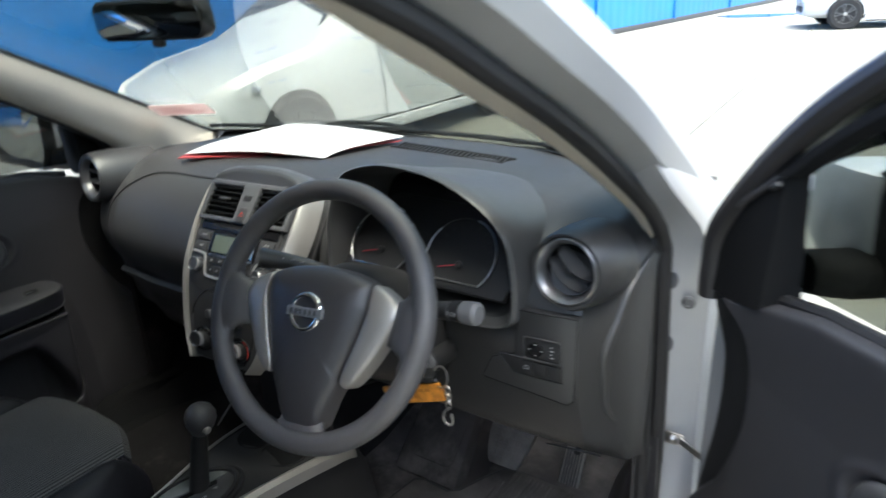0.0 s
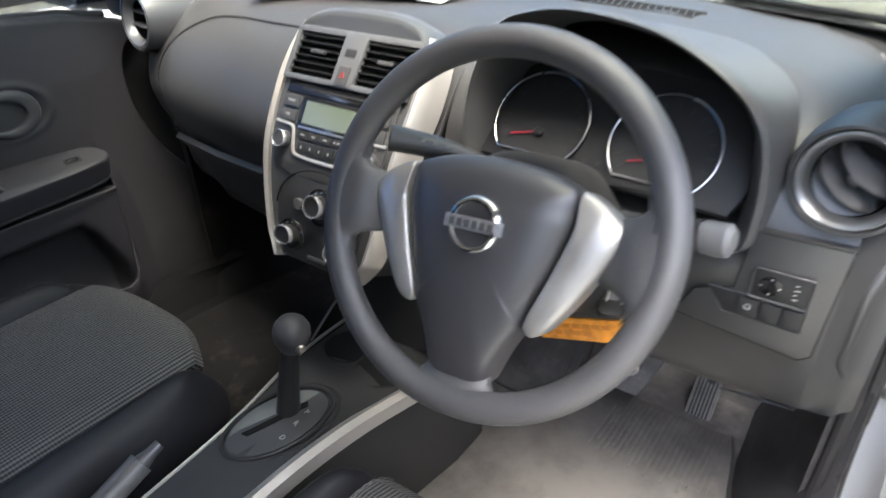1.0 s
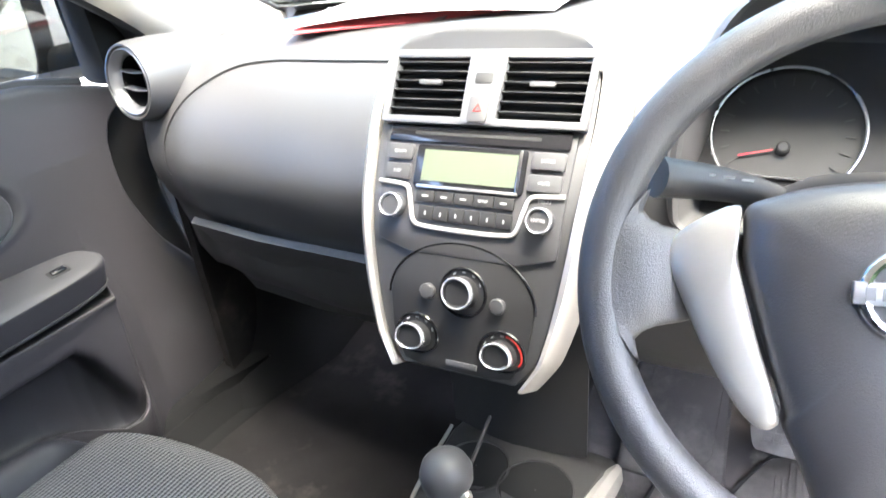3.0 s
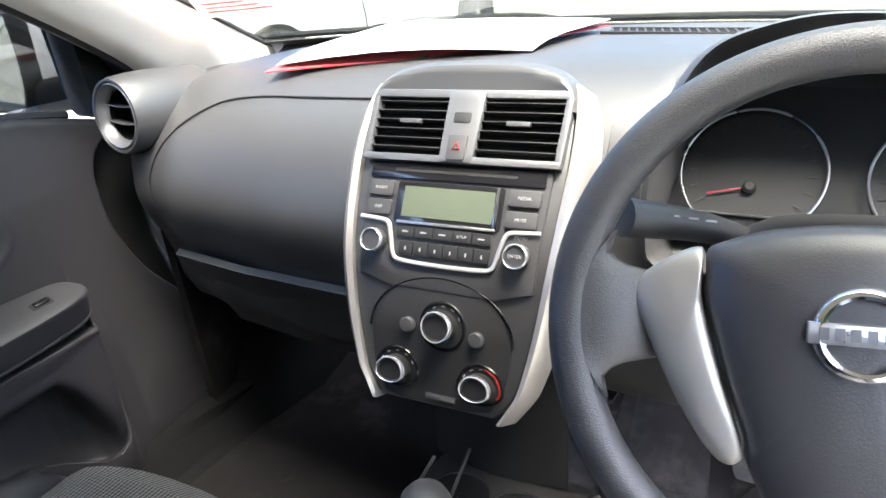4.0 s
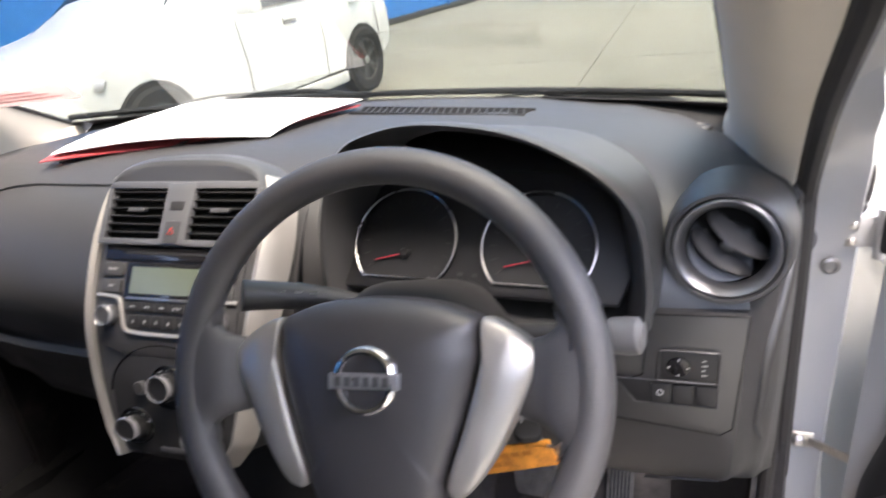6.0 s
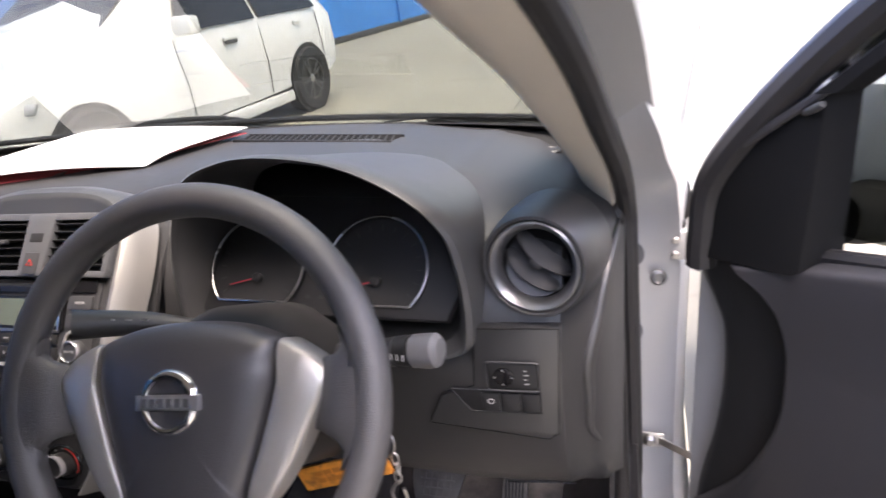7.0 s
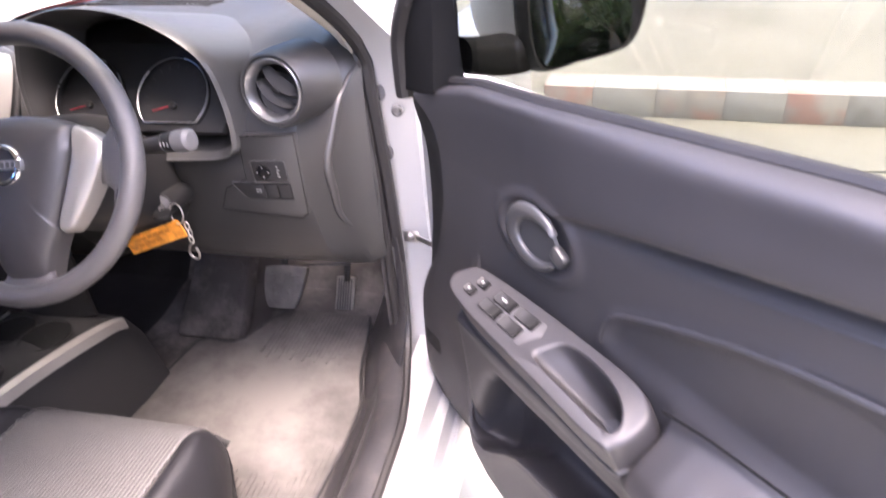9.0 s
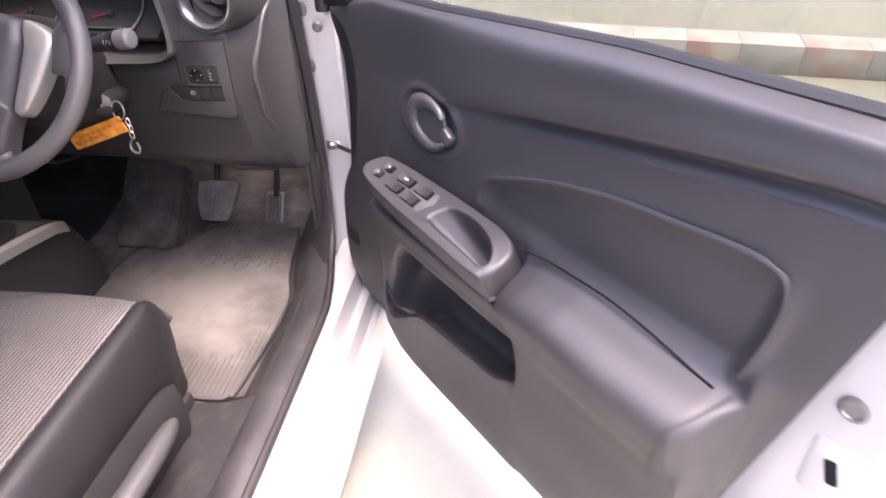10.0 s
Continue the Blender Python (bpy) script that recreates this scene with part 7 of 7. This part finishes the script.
def door_fittings(t, V, nface, driver):
    vec = lambda u, n, z: V(u, n, z) - V(0, 0, 0)
    ay, az = vec(0, -0.92, 0.39), vec(0, 0.39, 0.92)
    ax = vec(1, 0, 0)
    S = axes(V(0.437, 0.092, 0.728), ax, ay, az)
    # switch panel: a raised cap with a deep pull cup sunk into it
    cap = catmull([(-0.172, -0.010, 0), (-0.166, 0.012, 0), (-0.14, 0.029, 0), (-0.05, 0.036, 0), (0.08, 0.039, 0), (0.165, 0.037, 0), (0.2, 0.022, 0), (0.207, -0.004, 0), (0.199, -0.034, 0), (0.178, -0.045, 0), (0.05, -0.041, 0), (-0.08, -0.036, 0), (-0.15, -0.027, 0)], 96, closed=True)
    cup = [(v.x, v.y) for v in catmull([(0.04, -0.018, 0), (0.043, -0.002, 0), (0.058, 0.018, 0), (0.094, 0.024, 0), (0.131, 0.021, 0), (0.16, 0.012, 0), (0.181, -0.003, 0), (0.189, -0.017, 0), (0.184, -0.027, 0), (0.165, -0.029, 0), (0.12, -0.026, 0), (0.065, -0.024, 0)], 72, closed=True)]
    cc = Vector((0.125, -0.008))

    def reach(v):
        """Where the ray from the cup's middle towards v leaves the cup."""
        d = (Vector((v.x, v.y)) - cc).normalized()
        best = 0.03
        for (x0, y0), (x1, y1) in zip(cup, cup[1:] + cup[:1]):
            ex, ey = x1 - x0, y1 - y0
            det = d.x * -ey + d.y * ex
            if abs(det) > 1e-12:
                rx, ry = x0 - cc.x, y0 - cc.y
                k, f = (rx * -ey + ry * ex) / det, (d.x * ry - d.y * rx) / det
                if k > 0 and -1e-6 <= f <= 1 + 1e-6:
                    best = k
        return d * best

    cm = [reach(v) for v in cap]
    lay = lambda g, h: [S @ Vector((v.x * g + 0.02 * (1 - g), v.y * g, h)) for v in cap]
    dip = lambda g, h, sx=0.0, sy=0.0: [S @ Vector((cc.x + d.x * g + sx, cc.y + d.y * g + sy, h)) for d in cm]
    rings = [lay(1.0, -0.055), lay(1.012, -0.05), lay(1.005, -0.045), lay(1.0, -0.004), lay(0.985, 0.003), lay(0.965, 0.0055), lay(0.94, 0.006), dip(1.07, 0.0062), dip(1.04, 0.007), dip(1.0, 0.0065), dip(0.96, 0.0035)]
    bowl = [dip(0.96, 0.0035), dip(0.93, -0.004, 0.002), dip(0.87, -0.014, 0.006, 0.001), dip(0.74, -0.036, 0.018, 0.003), dip(0.6, -0.06, 0.03, 0.005), dip(0.4, -0.075, 0.036, 0.005), dip(0.02, -0.075, 0.036, 0.005)]
    pan = part("switch_panel", loft(rings, caps=False), DOOR_TRIM, t, "dark grey armrest switch panel with a pull cup", angle=50)
    part("pull_cup", loft(bowl, caps=False), DOOR_TRIM, pan)
    part("panel_edge", tube([S @ Vector((v.x * 1.008 - 0.0002, v.y * 1.02, -0.048)) for v in cap], 0.0022, 6, closed=True), TRIM_DARK, pan)
    if driver:
        rec = part("switch_recess", prism([(-0.092, -0.018), (-0.086, 0.021), (0.02, 0.024), (0.028, 0.006), (0.012, -0.023), (-0.07, -0.023)], 0.0045, 0.0066, S, 0.0006), DOOR_TRIM, pan)
        for x, y, w, h in ((-0.119, -0.008, 0.017, 0.012), (-0.109, 0.011, 0.017, 0.012), (-0.064, -0.010, 0.036, 0.016), (-0.056, 0.011, 0.036, 0.016), (-0.018, -0.011, 0.036, 0.016), (-0.008, 0.012, 0.036, 0.016)):
            m = S @ Matrix.Translation((x, y, 0.0))
            b = part("window_switch", prism(rounded(w + 0.003, h + 0.003, 0.0015), 0.0055, 0.0072, m, 0.0004), DEEP, pan)
            # a key dished along its length, its rear end lifted
            rows = [[m @ Vector((w * (i / 6 - 0.5), h * (q - 0.5), 0.0085 + 0.005 * abs(i / 6 - 0.45) ** 1.5 * 2.2)) for q in (0.02, 0.5, 0.98)] for i in range(7)]
            part("rocker", shell(rows, 0.002), BLACK, b)
            if w < 0.02 or x == -0.056:
                part("switch_print", box(-w / 7, w / 7, -0.0016, 0.0016, 0.0112, 0.0117, 0, m=m), MARK, b)
    else:
        b = part("window_switch", prism(rounded(0.034, 0.016, 0.003), 0.004, 0.0072, S @ Matrix.Translation((-0.1, 0, 0)), 0.0005), BLACK, pan)
        part("rocker", box(-0.012, 0.012, -0.005, 0.005, 0.006, 0.011, 0.002, m=S @ Matrix.Translation((-0.1, 0, 0))), GLOSS_BLACK, b)
    # inner handle in its dish
    HM = axes(V(0.402, 0.046, 0.840), vec(1, 0, 0), vec(0, 0, 1), vec(0, 1, 0))
    h = part("handle_cup", lathe([(0.043, 0.006), (0.040, 0.009), (0.036, 0.004), (0.030, -0.001), (0.0005, -0.003)], HM @ Matrix.Translation((0.006, 0, 0)) @ Matrix.Diagonal((1.0, 0.93, 1, 1)), 40), TRIM_DARK, t, "round handle cup")
    lev = []
    for k in range(37):
        a = radians(35 + 290 * k / 36)
        w = 0.003 + 0.0105 * math.sin(math.pi * k / 36) ** 0.8
        r = 0.0425
        c = HM @ Vector((0.004 + (r + 0.004) * math.cos(a), 0.002 + r * 0.86 * math.sin(a), 0.010 + 0.002 * math.sin(math.pi * k / 36)))
        e = vec(math.cos(a), 0, 0.86 * math.sin(a)).normalized()
        o = vec(0, 1, 0)
        lev.append([c + e * (w * p) + o * (0.006 * q) for p, q in ((-1, -0.6), (-1, 0.2), (-0.7, 0.6), (0, 0.9), (0.7, 0.5), (1, -0.2), (1, -0.8))])
    part("lever", loft(lev), GREY_LEVER, h, "satin grey pull lever", angle=60)
    part("lock_tab", prism(rounded(0.026, 0.022, 0.006), 0.0, 0.013, HM @ Matrix.Translation((0.05, -0.004, 0)) @ pose(0, 0, 0, 0, 0, -30), 0.004), GREY_LEVER, h)
    if driver:
        # patch of sound holes over the speaker
        b = bmesh.new()
        for i in range(9):
            for k in range(7):
                lathe([(0.0017, 0.0), (0.0014, 0.0012), (0.0003, 0.0012)], axes(V(0.075 + 0.006 * i + 0.003 * (k % 2), 0.0615, 0.452 + 0.0052 * k), vec(1, 0, 0), vec(0, 0, 1), vec(0, 1, 0)), 6, bm=b)
        part("speaker_holes", b, DEEP, t, "patch of small dark sound holes")
    # window frame, sail panel and glass
    fr = [V(0.034, 0.008, 0.94), V(0.036, 0.01, 0.985), V(0.052, 0.012, 1.06), V(0.146, 0.015, 1.172), V(0.25, 0.012, 1.262), V(0.40, 0.0, 1.35), V(0.55, -0.02, 1.40), V(0.75, -0.035, 1.42), V(0.95, -0.035, 1.40), V(1.06, -0.02, 1.30), V(1.05, 0.0, 1.05)]
    part("window_frame", tube(catmull(fr, 60), 0.022, 10, flat=0.8), WHITE_PAINT, t, "white painted window frame")
    fi = [p + vec(0, 0.026, -0.012) for p in catmull(fr, 60)[1:56]]
    part("frame_seal", tube(fi, 0.0175, 10), RUBBER, t, "black rubber frame seal")
    # corner panel: a three-cornered face with a flank that turns in to the glass; each column gives its foot and its top
    cols = [((0.035, 0.04, 0.945), (0.045, 0.04, 1.04)), ((0.085, 0.048, 0.955), (0.09, 0.043, 1.078)), ((0.13, 0.054, 0.963), (0.13, 0.044, 1.11)), ((0.162, 0.058, 0.97), (0.16, 0.045, 1.133)), ((0.168, 0.056, 0.974), (0.167, 0.045, 1.14)), ((0.174, 0.034, 0.98), (0.18, 0.04, 1.147)), ((0.178, 0.008, 0.985), (0.19, 0.032, 1.152))]
    if not driver:
        cols = [tuple((0.05 + (u - 0.05) * 0.62, n, z) for u, n, z in c) for c in cols]
    bm = loft([[V(*a), V((a[0] + b[0]) / 2, a[1] * 0.45 + b[1] * 0.55, (a[2] + b[2]) / 2), V(*b), V(min(b[0], 0.145), -0.004, b[2] + 0.01), V(min(a[0], 0.15), -0.004, a[2])] for a, b in cols])
    part("sail_panel", bm, SAIL, t, "black corner panel behind the mirror", angle=30)
    if driver:
        part("sail_peg", tube([V(0.15, 0.046, 1.122), V(0.163, 0.053, 1.128), V(0.171, 0.055, 1.133)], [0.0035, 0.004, 0.003], 10), GREY_LEVER, t)
    gl = [[V(u, 0.012, 1.0 + 0.03 * u), V(u, 0.012 - 0.01 * u, zt)] for u, zt in (((0.172, 1.185) if driver else (0.14, 1.14)), (0.4, 1.345), (0.6, 1.40), (0.8, 1.415), (1.0, 1.37))]
    pn = part("window_glass", shell(gl, 0.004), TINT if driver else TINT_PASSENGER, t, "raised tinted window glass")
    if driver:
        # pale bead along the frame and the smoked visor outside the glass
        bead = catmull([V(0.055, 0.046, 1.058), V(0.1, 0.048, 1.092), V(0.163, 0.046, 1.14), V(0.25, 0.04, 1.212), V(0.4, 0.026, 1.302), V(0.6, 0.004, 1.37), V(0.9, -0.008, 1.378)], 36)
        part("frame_bead", tube(bead, 0.0045, 8), DOOR_TRIM, t, "grey bead along the frame seal")
        rim = catmull([V(0.19, 0.034, 1.15), V(0.27, 0.031, 1.212), V(0.42, 0.018, 1.295), V(0.6, 0.0, 1.357), V(0.9, -0.012, 1.364)], 30)
        top = catmull([V(0.16, 0.044, 1.14), V(0.25, 0.038, 1.214), V(0.4, 0.024, 1.306), V(0.6, 0.002, 1.374), V(0.9, -0.01, 1.382)], 30)
        part("glass_channel", shell([[a, (a + b) / 2 + vec(0, 0.004, 0), b] for a, b in zip(top, rim)], 0.008), SAIL, t, "black glass run channel")
        vis = [((0.12, 1.165), (0.125, 1.132)), ((0.18, 1.222), (0.2, 1.172)), ((0.25, 1.28), (0.28, 1.21)), ((0.39, 1.35), (0.4, 1.262)), ((0.6, 1.41), (0.6, 1.315)), ((0.8, 1.42), (0.8, 1.33)), ((0.97, 1.39), (0.96, 1.3))]
        part("rain_visor", shell([[V(a, -0.02, za), V((a + b) / 2, -0.026, (za + zb) / 2), V(b, -0.024, zb)] for (a, za), (b, zb) in vis], 0.003), VISOR, t, "smoked rain visor over the window")
    # wing mirror
    mu, mn = (0, 0) if driver else (-0.06, 0.0)
    G = [(0.187, -0.090, 1.118), (0.19, -0.10, 1.133), (0.215, -0.17, 1.136), (0.237, -0.23, 1.128), (0.248, -0.26, 1.10), (0.2505, -0.268, 1.065), (0.247, -0.258, 1.015), (0.237, -0.232, 0.992), (0.215, -0.17, 0.982), (0.2, -0.128, 0.974), (0.193, -0.108, 0.985), (0.188, -0.095, 1.03)]
    loop = [Vector(q) + Vector((mu, mn, 0)) for q in catmull(G, 48, closed=True)]
    if not driver:
        loop = [Vector((p.x, -0.08 + (p.y + 0.08) * 1.15, 1.06 + (p.z - 1.055) * 1.1)) for p in loop]
    c = sum(loop, Vector()) / len(loop)
    ring = lambda g, du, gz=None: [V(c.x + (p.x - c.x) * g + du, c.y + (p.y - c.y) * g, c.z + (p.z - c.z) * (gz or g)) for p in loop]
    # bowed glass, tipped up in its housing
    tip = lambda g, du: [V(c.x + (p.x - c.x) * g + du + (c.z - p.z) * (0.28 if driver else -0.04) * g - 0.012, c.y + (p.y - c.y) * g, c.z + (p.z - c.z) * g) for p in loop]
    part("mirror_glass", loft([tip(0.9, -0.008)] + [tip(g, 0.006 - 0.006 * g * g) for g in (0.9, 0.75, 0.6, 0.4, 0.2, 0.02)]), MIRROR, t, "wing mirror glass")
    part("mirror_bezel", loft([ring(0.89, -0.014), ring(0.905, 0.0), ring(0.93, 0.005), ring(0.97, 0.005), ring(1.01, -0.002), ring(1.03, -0.01), ring(1.035, -0.019), ring(1.02, -0.03)], caps=False), BLACK, t, "black mirror bezel")
    lean = lambda g, du, dn, dz: [p + vec(0, dn, dz - 0.005) for p in ring(g, du, g * 0.93)]
    part("mirror_cap", loft([lean(0.85, -0.075, 0.004, 0.003), lean(0.97, -0.03, 0, 0.003), lean(1.015, -0.02, 0, 0.003), lean(1.045, -0.026, 0.001, 0.003), lean(1.05, -0.06, 0.003, 0.002), lean(1.03, -0.085, 0.008, 0.006), lean(0.98, -0.115, 0.016, 0.01), lean(0.8, -0.14, 0.024, 0.012), lean(0.5, -0.156, 0.03, 0.012), lean(0.15, -0.162, 0.033, 0.012)]), MIRROR_CAP, t, "silver-white mirror cap")
    foot = ((-0.004, 0.15, 0.032, 0.026, 1.013), (-0.03, 0.15, 0.034, 0.027, 1.006), (-0.07, 0.15, 0.034, 0.03, 1.0), (-0.11, 0.15, 0.034, 0.031, 0.998), (-0.15, 0.155, 0.03, 0.026, 1.0), (-0.18, 0.165, 0.018, 0.012, 1.004))
    sq = lambda v: math.copysign(abs(v) ** 0.7, v)
    part("mirror_foot", loft([[V(u + mu + w * sq(math.cos(a)), n0, z + h * sq(math.sin(a))) for a in [2 * math.pi * q / 28 for q in range(28)]] for n0, u, w, h, z in foot]), SAIL, t, "black mirror foot", angle=60)


dd, V, nf = door("driver_door", "open driver door with black inner trim and raised window", lambda u, n, z: DH + DU * u + DN * n + Vector((0, 0, z)))
door_fittings(dd, V, nf, True)
lt = part("latch_plate", prism(rounded(0.05, 0.085, 0.01), -0.001, 0.002, axes(V(1.068, -0.004, 0.662), DU, (0, 0, 1), DN), 0.001), WHITE_PAINT, dd)
part("latch_mouth", prism(rounded(0.013, 0.032, 0.003), 0.001, 0.0035, axes(V(1.07, -0.004, 0.665), DU, (0, 0, 1), DN) @ pose(0, 0, 0, 0, 0, 20), 0.0005), DEEP, lt)
part("edge_bolt", lathe([(0.015, 0), (0.015, 0.003), (0.0115, 0.004), (0.010, 0.001), (0.0005, 0.001)], facing(V(1.061, -0.004, 0.757), DN), 20), BOLT, dd)
pdoor, V2, nf2 = door("passenger_door", "closed passenger door with black inner trim and armrest", lambda u, n, z: Vector((-0.78 + n, 0.42 - u, z)))
door_fittings(pdoor, V2, nf2, False)

# upper hinge, the rubber flap over it, check strap and bolts
hg = part("hinge", prism([(-0.02, -0.02), (0.019, -0.018), (0.017, 0.012), (0.012, 0.021), (-0.02, 0.02)], -0.004, 0.004, axes((0.788, 0.462, 0.918), (1, 0.1, 0), (0, 0, 1), (0.1, -1, 0)), 0.0015), WHITE_PAINT, dd, "white painted upper hinge")
part("pin", tube([(0.803, 0.455, 0.888), (0.803, 0.455, 0.95)], 0.007, 14), WHITE_PAINT, hg)
for z in (0.907, 0.928):
    part("hinge_bolt", lathe([(0.0055, 0), (0.0055, 0.004), (0.003, 0.006), (0.0005, 0.006)], facing((0.774, 0.458, z), (0, -1, 0)), 12), STEEL, hg)
part("grommet", lathe([(0.009, -0.01), (0.0095, 0.0), (0.007, 0.004), (0.0005, 0.005)], facing((0.778, 0.466, 0.947), (0, -1, 0)), 18), RUBBER, hg, "round black rubber grommet")
fl = [(v.x, v.y) for v in catmull([(-0.006, -0.034, 0), (0.009, -0.03, 0), (0.012, -0.005, 0), (0.01, 0.015, 0), (0.0, 0.033, 0), (-0.008, 0.038, 0), (-0.011, 0.0, 0)], 36, closed=True)]
solid("rubber_flap", prism(fl, -0.003, 0.003, axes((0.779, 0.47, 0.983), (1, 0.1, 0), (0, 0, 1), (0.1, -1, 0)), 0.001), RUBBER, "black rubber flap closing the gap above the hinge", "rubber flap")
cs = thing("door_check_strap", (0.76, 0.45, 0.594), "steel door check strap with its bolt", "check strap")
part("strap", box(0, 1, 0, 1, 0, 1, 0, m=axes((0.752, 0.462, 0.601), Vector((0.09, -0.06, 0)), Vector((0, 0.003, 0)), Vector((0, 0, 0.012)))), STEEL, cs)
part("bracket", box(-0.02, 0.012, -0.004, 0.0, -0.012, 0.012, 0.002, m=pose(0.756, 0.46, 0.607)), STEEL, cs)
part("bolt", lathe([(0.009, 0), (0.009, 0.005), (0.005, 0.008), (0.0005, 0.008)], facing((0.749, 0.456, 0.607), (0, -1, 0)), 12), STEEL, cs)
for x, y, z in ((0.754, 0.449, 0.878),):
    solid("post_bolt", lathe([(0.011, 0), (0.011, 0.004), (0.0075, 0.006), (0.006, 0.003), (0.0005, 0.003)], facing((x, y, z), (0.1, -1, 0)), 16), BOLT, "dark steel bolt head in the door post", "bolt")
for y, z in ((0.446, 0.912), (0.454, 0.793)):
    solid("rubber_plug", lathe([(0.0115, 0), (0.0115, 0.002), (0.009, 0.003), (0.0005, 0.003)], facing((0.7275, y, z), (-0.1, -1, 0)) @ Matrix.Diagonal((0.75, 1.25, 1, 1)), 18), PLUG, "oval grey plug in the door post", "plug", group="post plugs")


# ---- tree behind the car, seen in the wing mirror ----
def tree(at, height, label):
    t = thing("tree", (at[0], at[1], 0), label, "tree")
    random.seed(11)
    base = Vector((at[0], at[1], 0))
    part("trunk", tube(catmull([base, base + Vector((0.1, 0, height * 0.25)), base + Vector((0.0, 0.15, height * 0.55))], 12), [0.22 - 0.01 * i for i in range(12)], 12), BARK, t)
    lm = bmesh.new()
    tips = []
    for k in range(14):
        a = 2 * math.pi * k / 14 + random.uniform(-0.3, 0.3)
        r = random.uniform(1.2, 2.8)
        s = base + Vector((0, 0.1, height * random.uniform(0.3, 0.55)))
        e = base + Vector((r * math.cos(a), r * math.sin(a), height * random.uniform(0.45, 1.0)))
        mid = (s + e) / 2 + Vector((0, 0, 0.3))
        tube(catmull([s, mid, e], 8), [0.09 - 0.01 * i for i in range(8)], 8, bm=lm)
        tips += [mid, e, (mid + e) / 2]
    part("limbs", lm, BARK, t)
    verts, faces = [], []
    for c in tips:
        for _ in range(210):
            p = c + Vector((random.gauss(0, 0.5), random.gauss(0, 0.5), random.gauss(0, 0.42)))
            q = Euler((random.uniform(-1, 1), random.uniform(-1, 1), random.uniform(0, 6.3))).to_matrix()
            L = random.uniform(0.06, 0.12)
            i = len(verts)
            verts += [p + q @ Vector(v) * L for v in ((-1, 0, 0), (0, -0.4, 0.1), (1, 0, 0), (0, 0.4, 0.1))]
            faces.append((i, i + 1, i + 2, i + 3))
    me = bpy.data.meshes.new("crown")
    me.from_pydata(verts, [], faces)
    me.materials.append(LEAF)
    ob = new("crown", me)
    ob.parent = t
    ob.matrix_parent_inverse = t.matrix_basis.inverted()
    on_yard(t)


tree((6.6, -4.0), 6.0, "green leafy tree standing beside the yard")


# ---- yard slabs ----
def ground():
    bm = bmesh.new()
    bm.faces.new([bm.verts.new((x, y, -0.012)) for x, y in ((-400, -400), (400, -400), (400, 400), (-400, 400))])
    g = on_yard(solid("ground", bm, CONCRETE, "pale concrete yard in large sunlit stained slabs", "ground", kind="structure", smooth=False))
    me = finish("slab", box(0.007, 4.193, 0.007, 4.993, -0.03, 0.0, 0.0), CONCRETE, smooth=False)
    for i in range(-5, 5):
        for j in range(-3, 8):
            ob = new("slab", me)
            ob.parent = g
            ob.location = (-0.36 + 4.2 * i, -3.0 + 5.0 * j, 0)


ground()
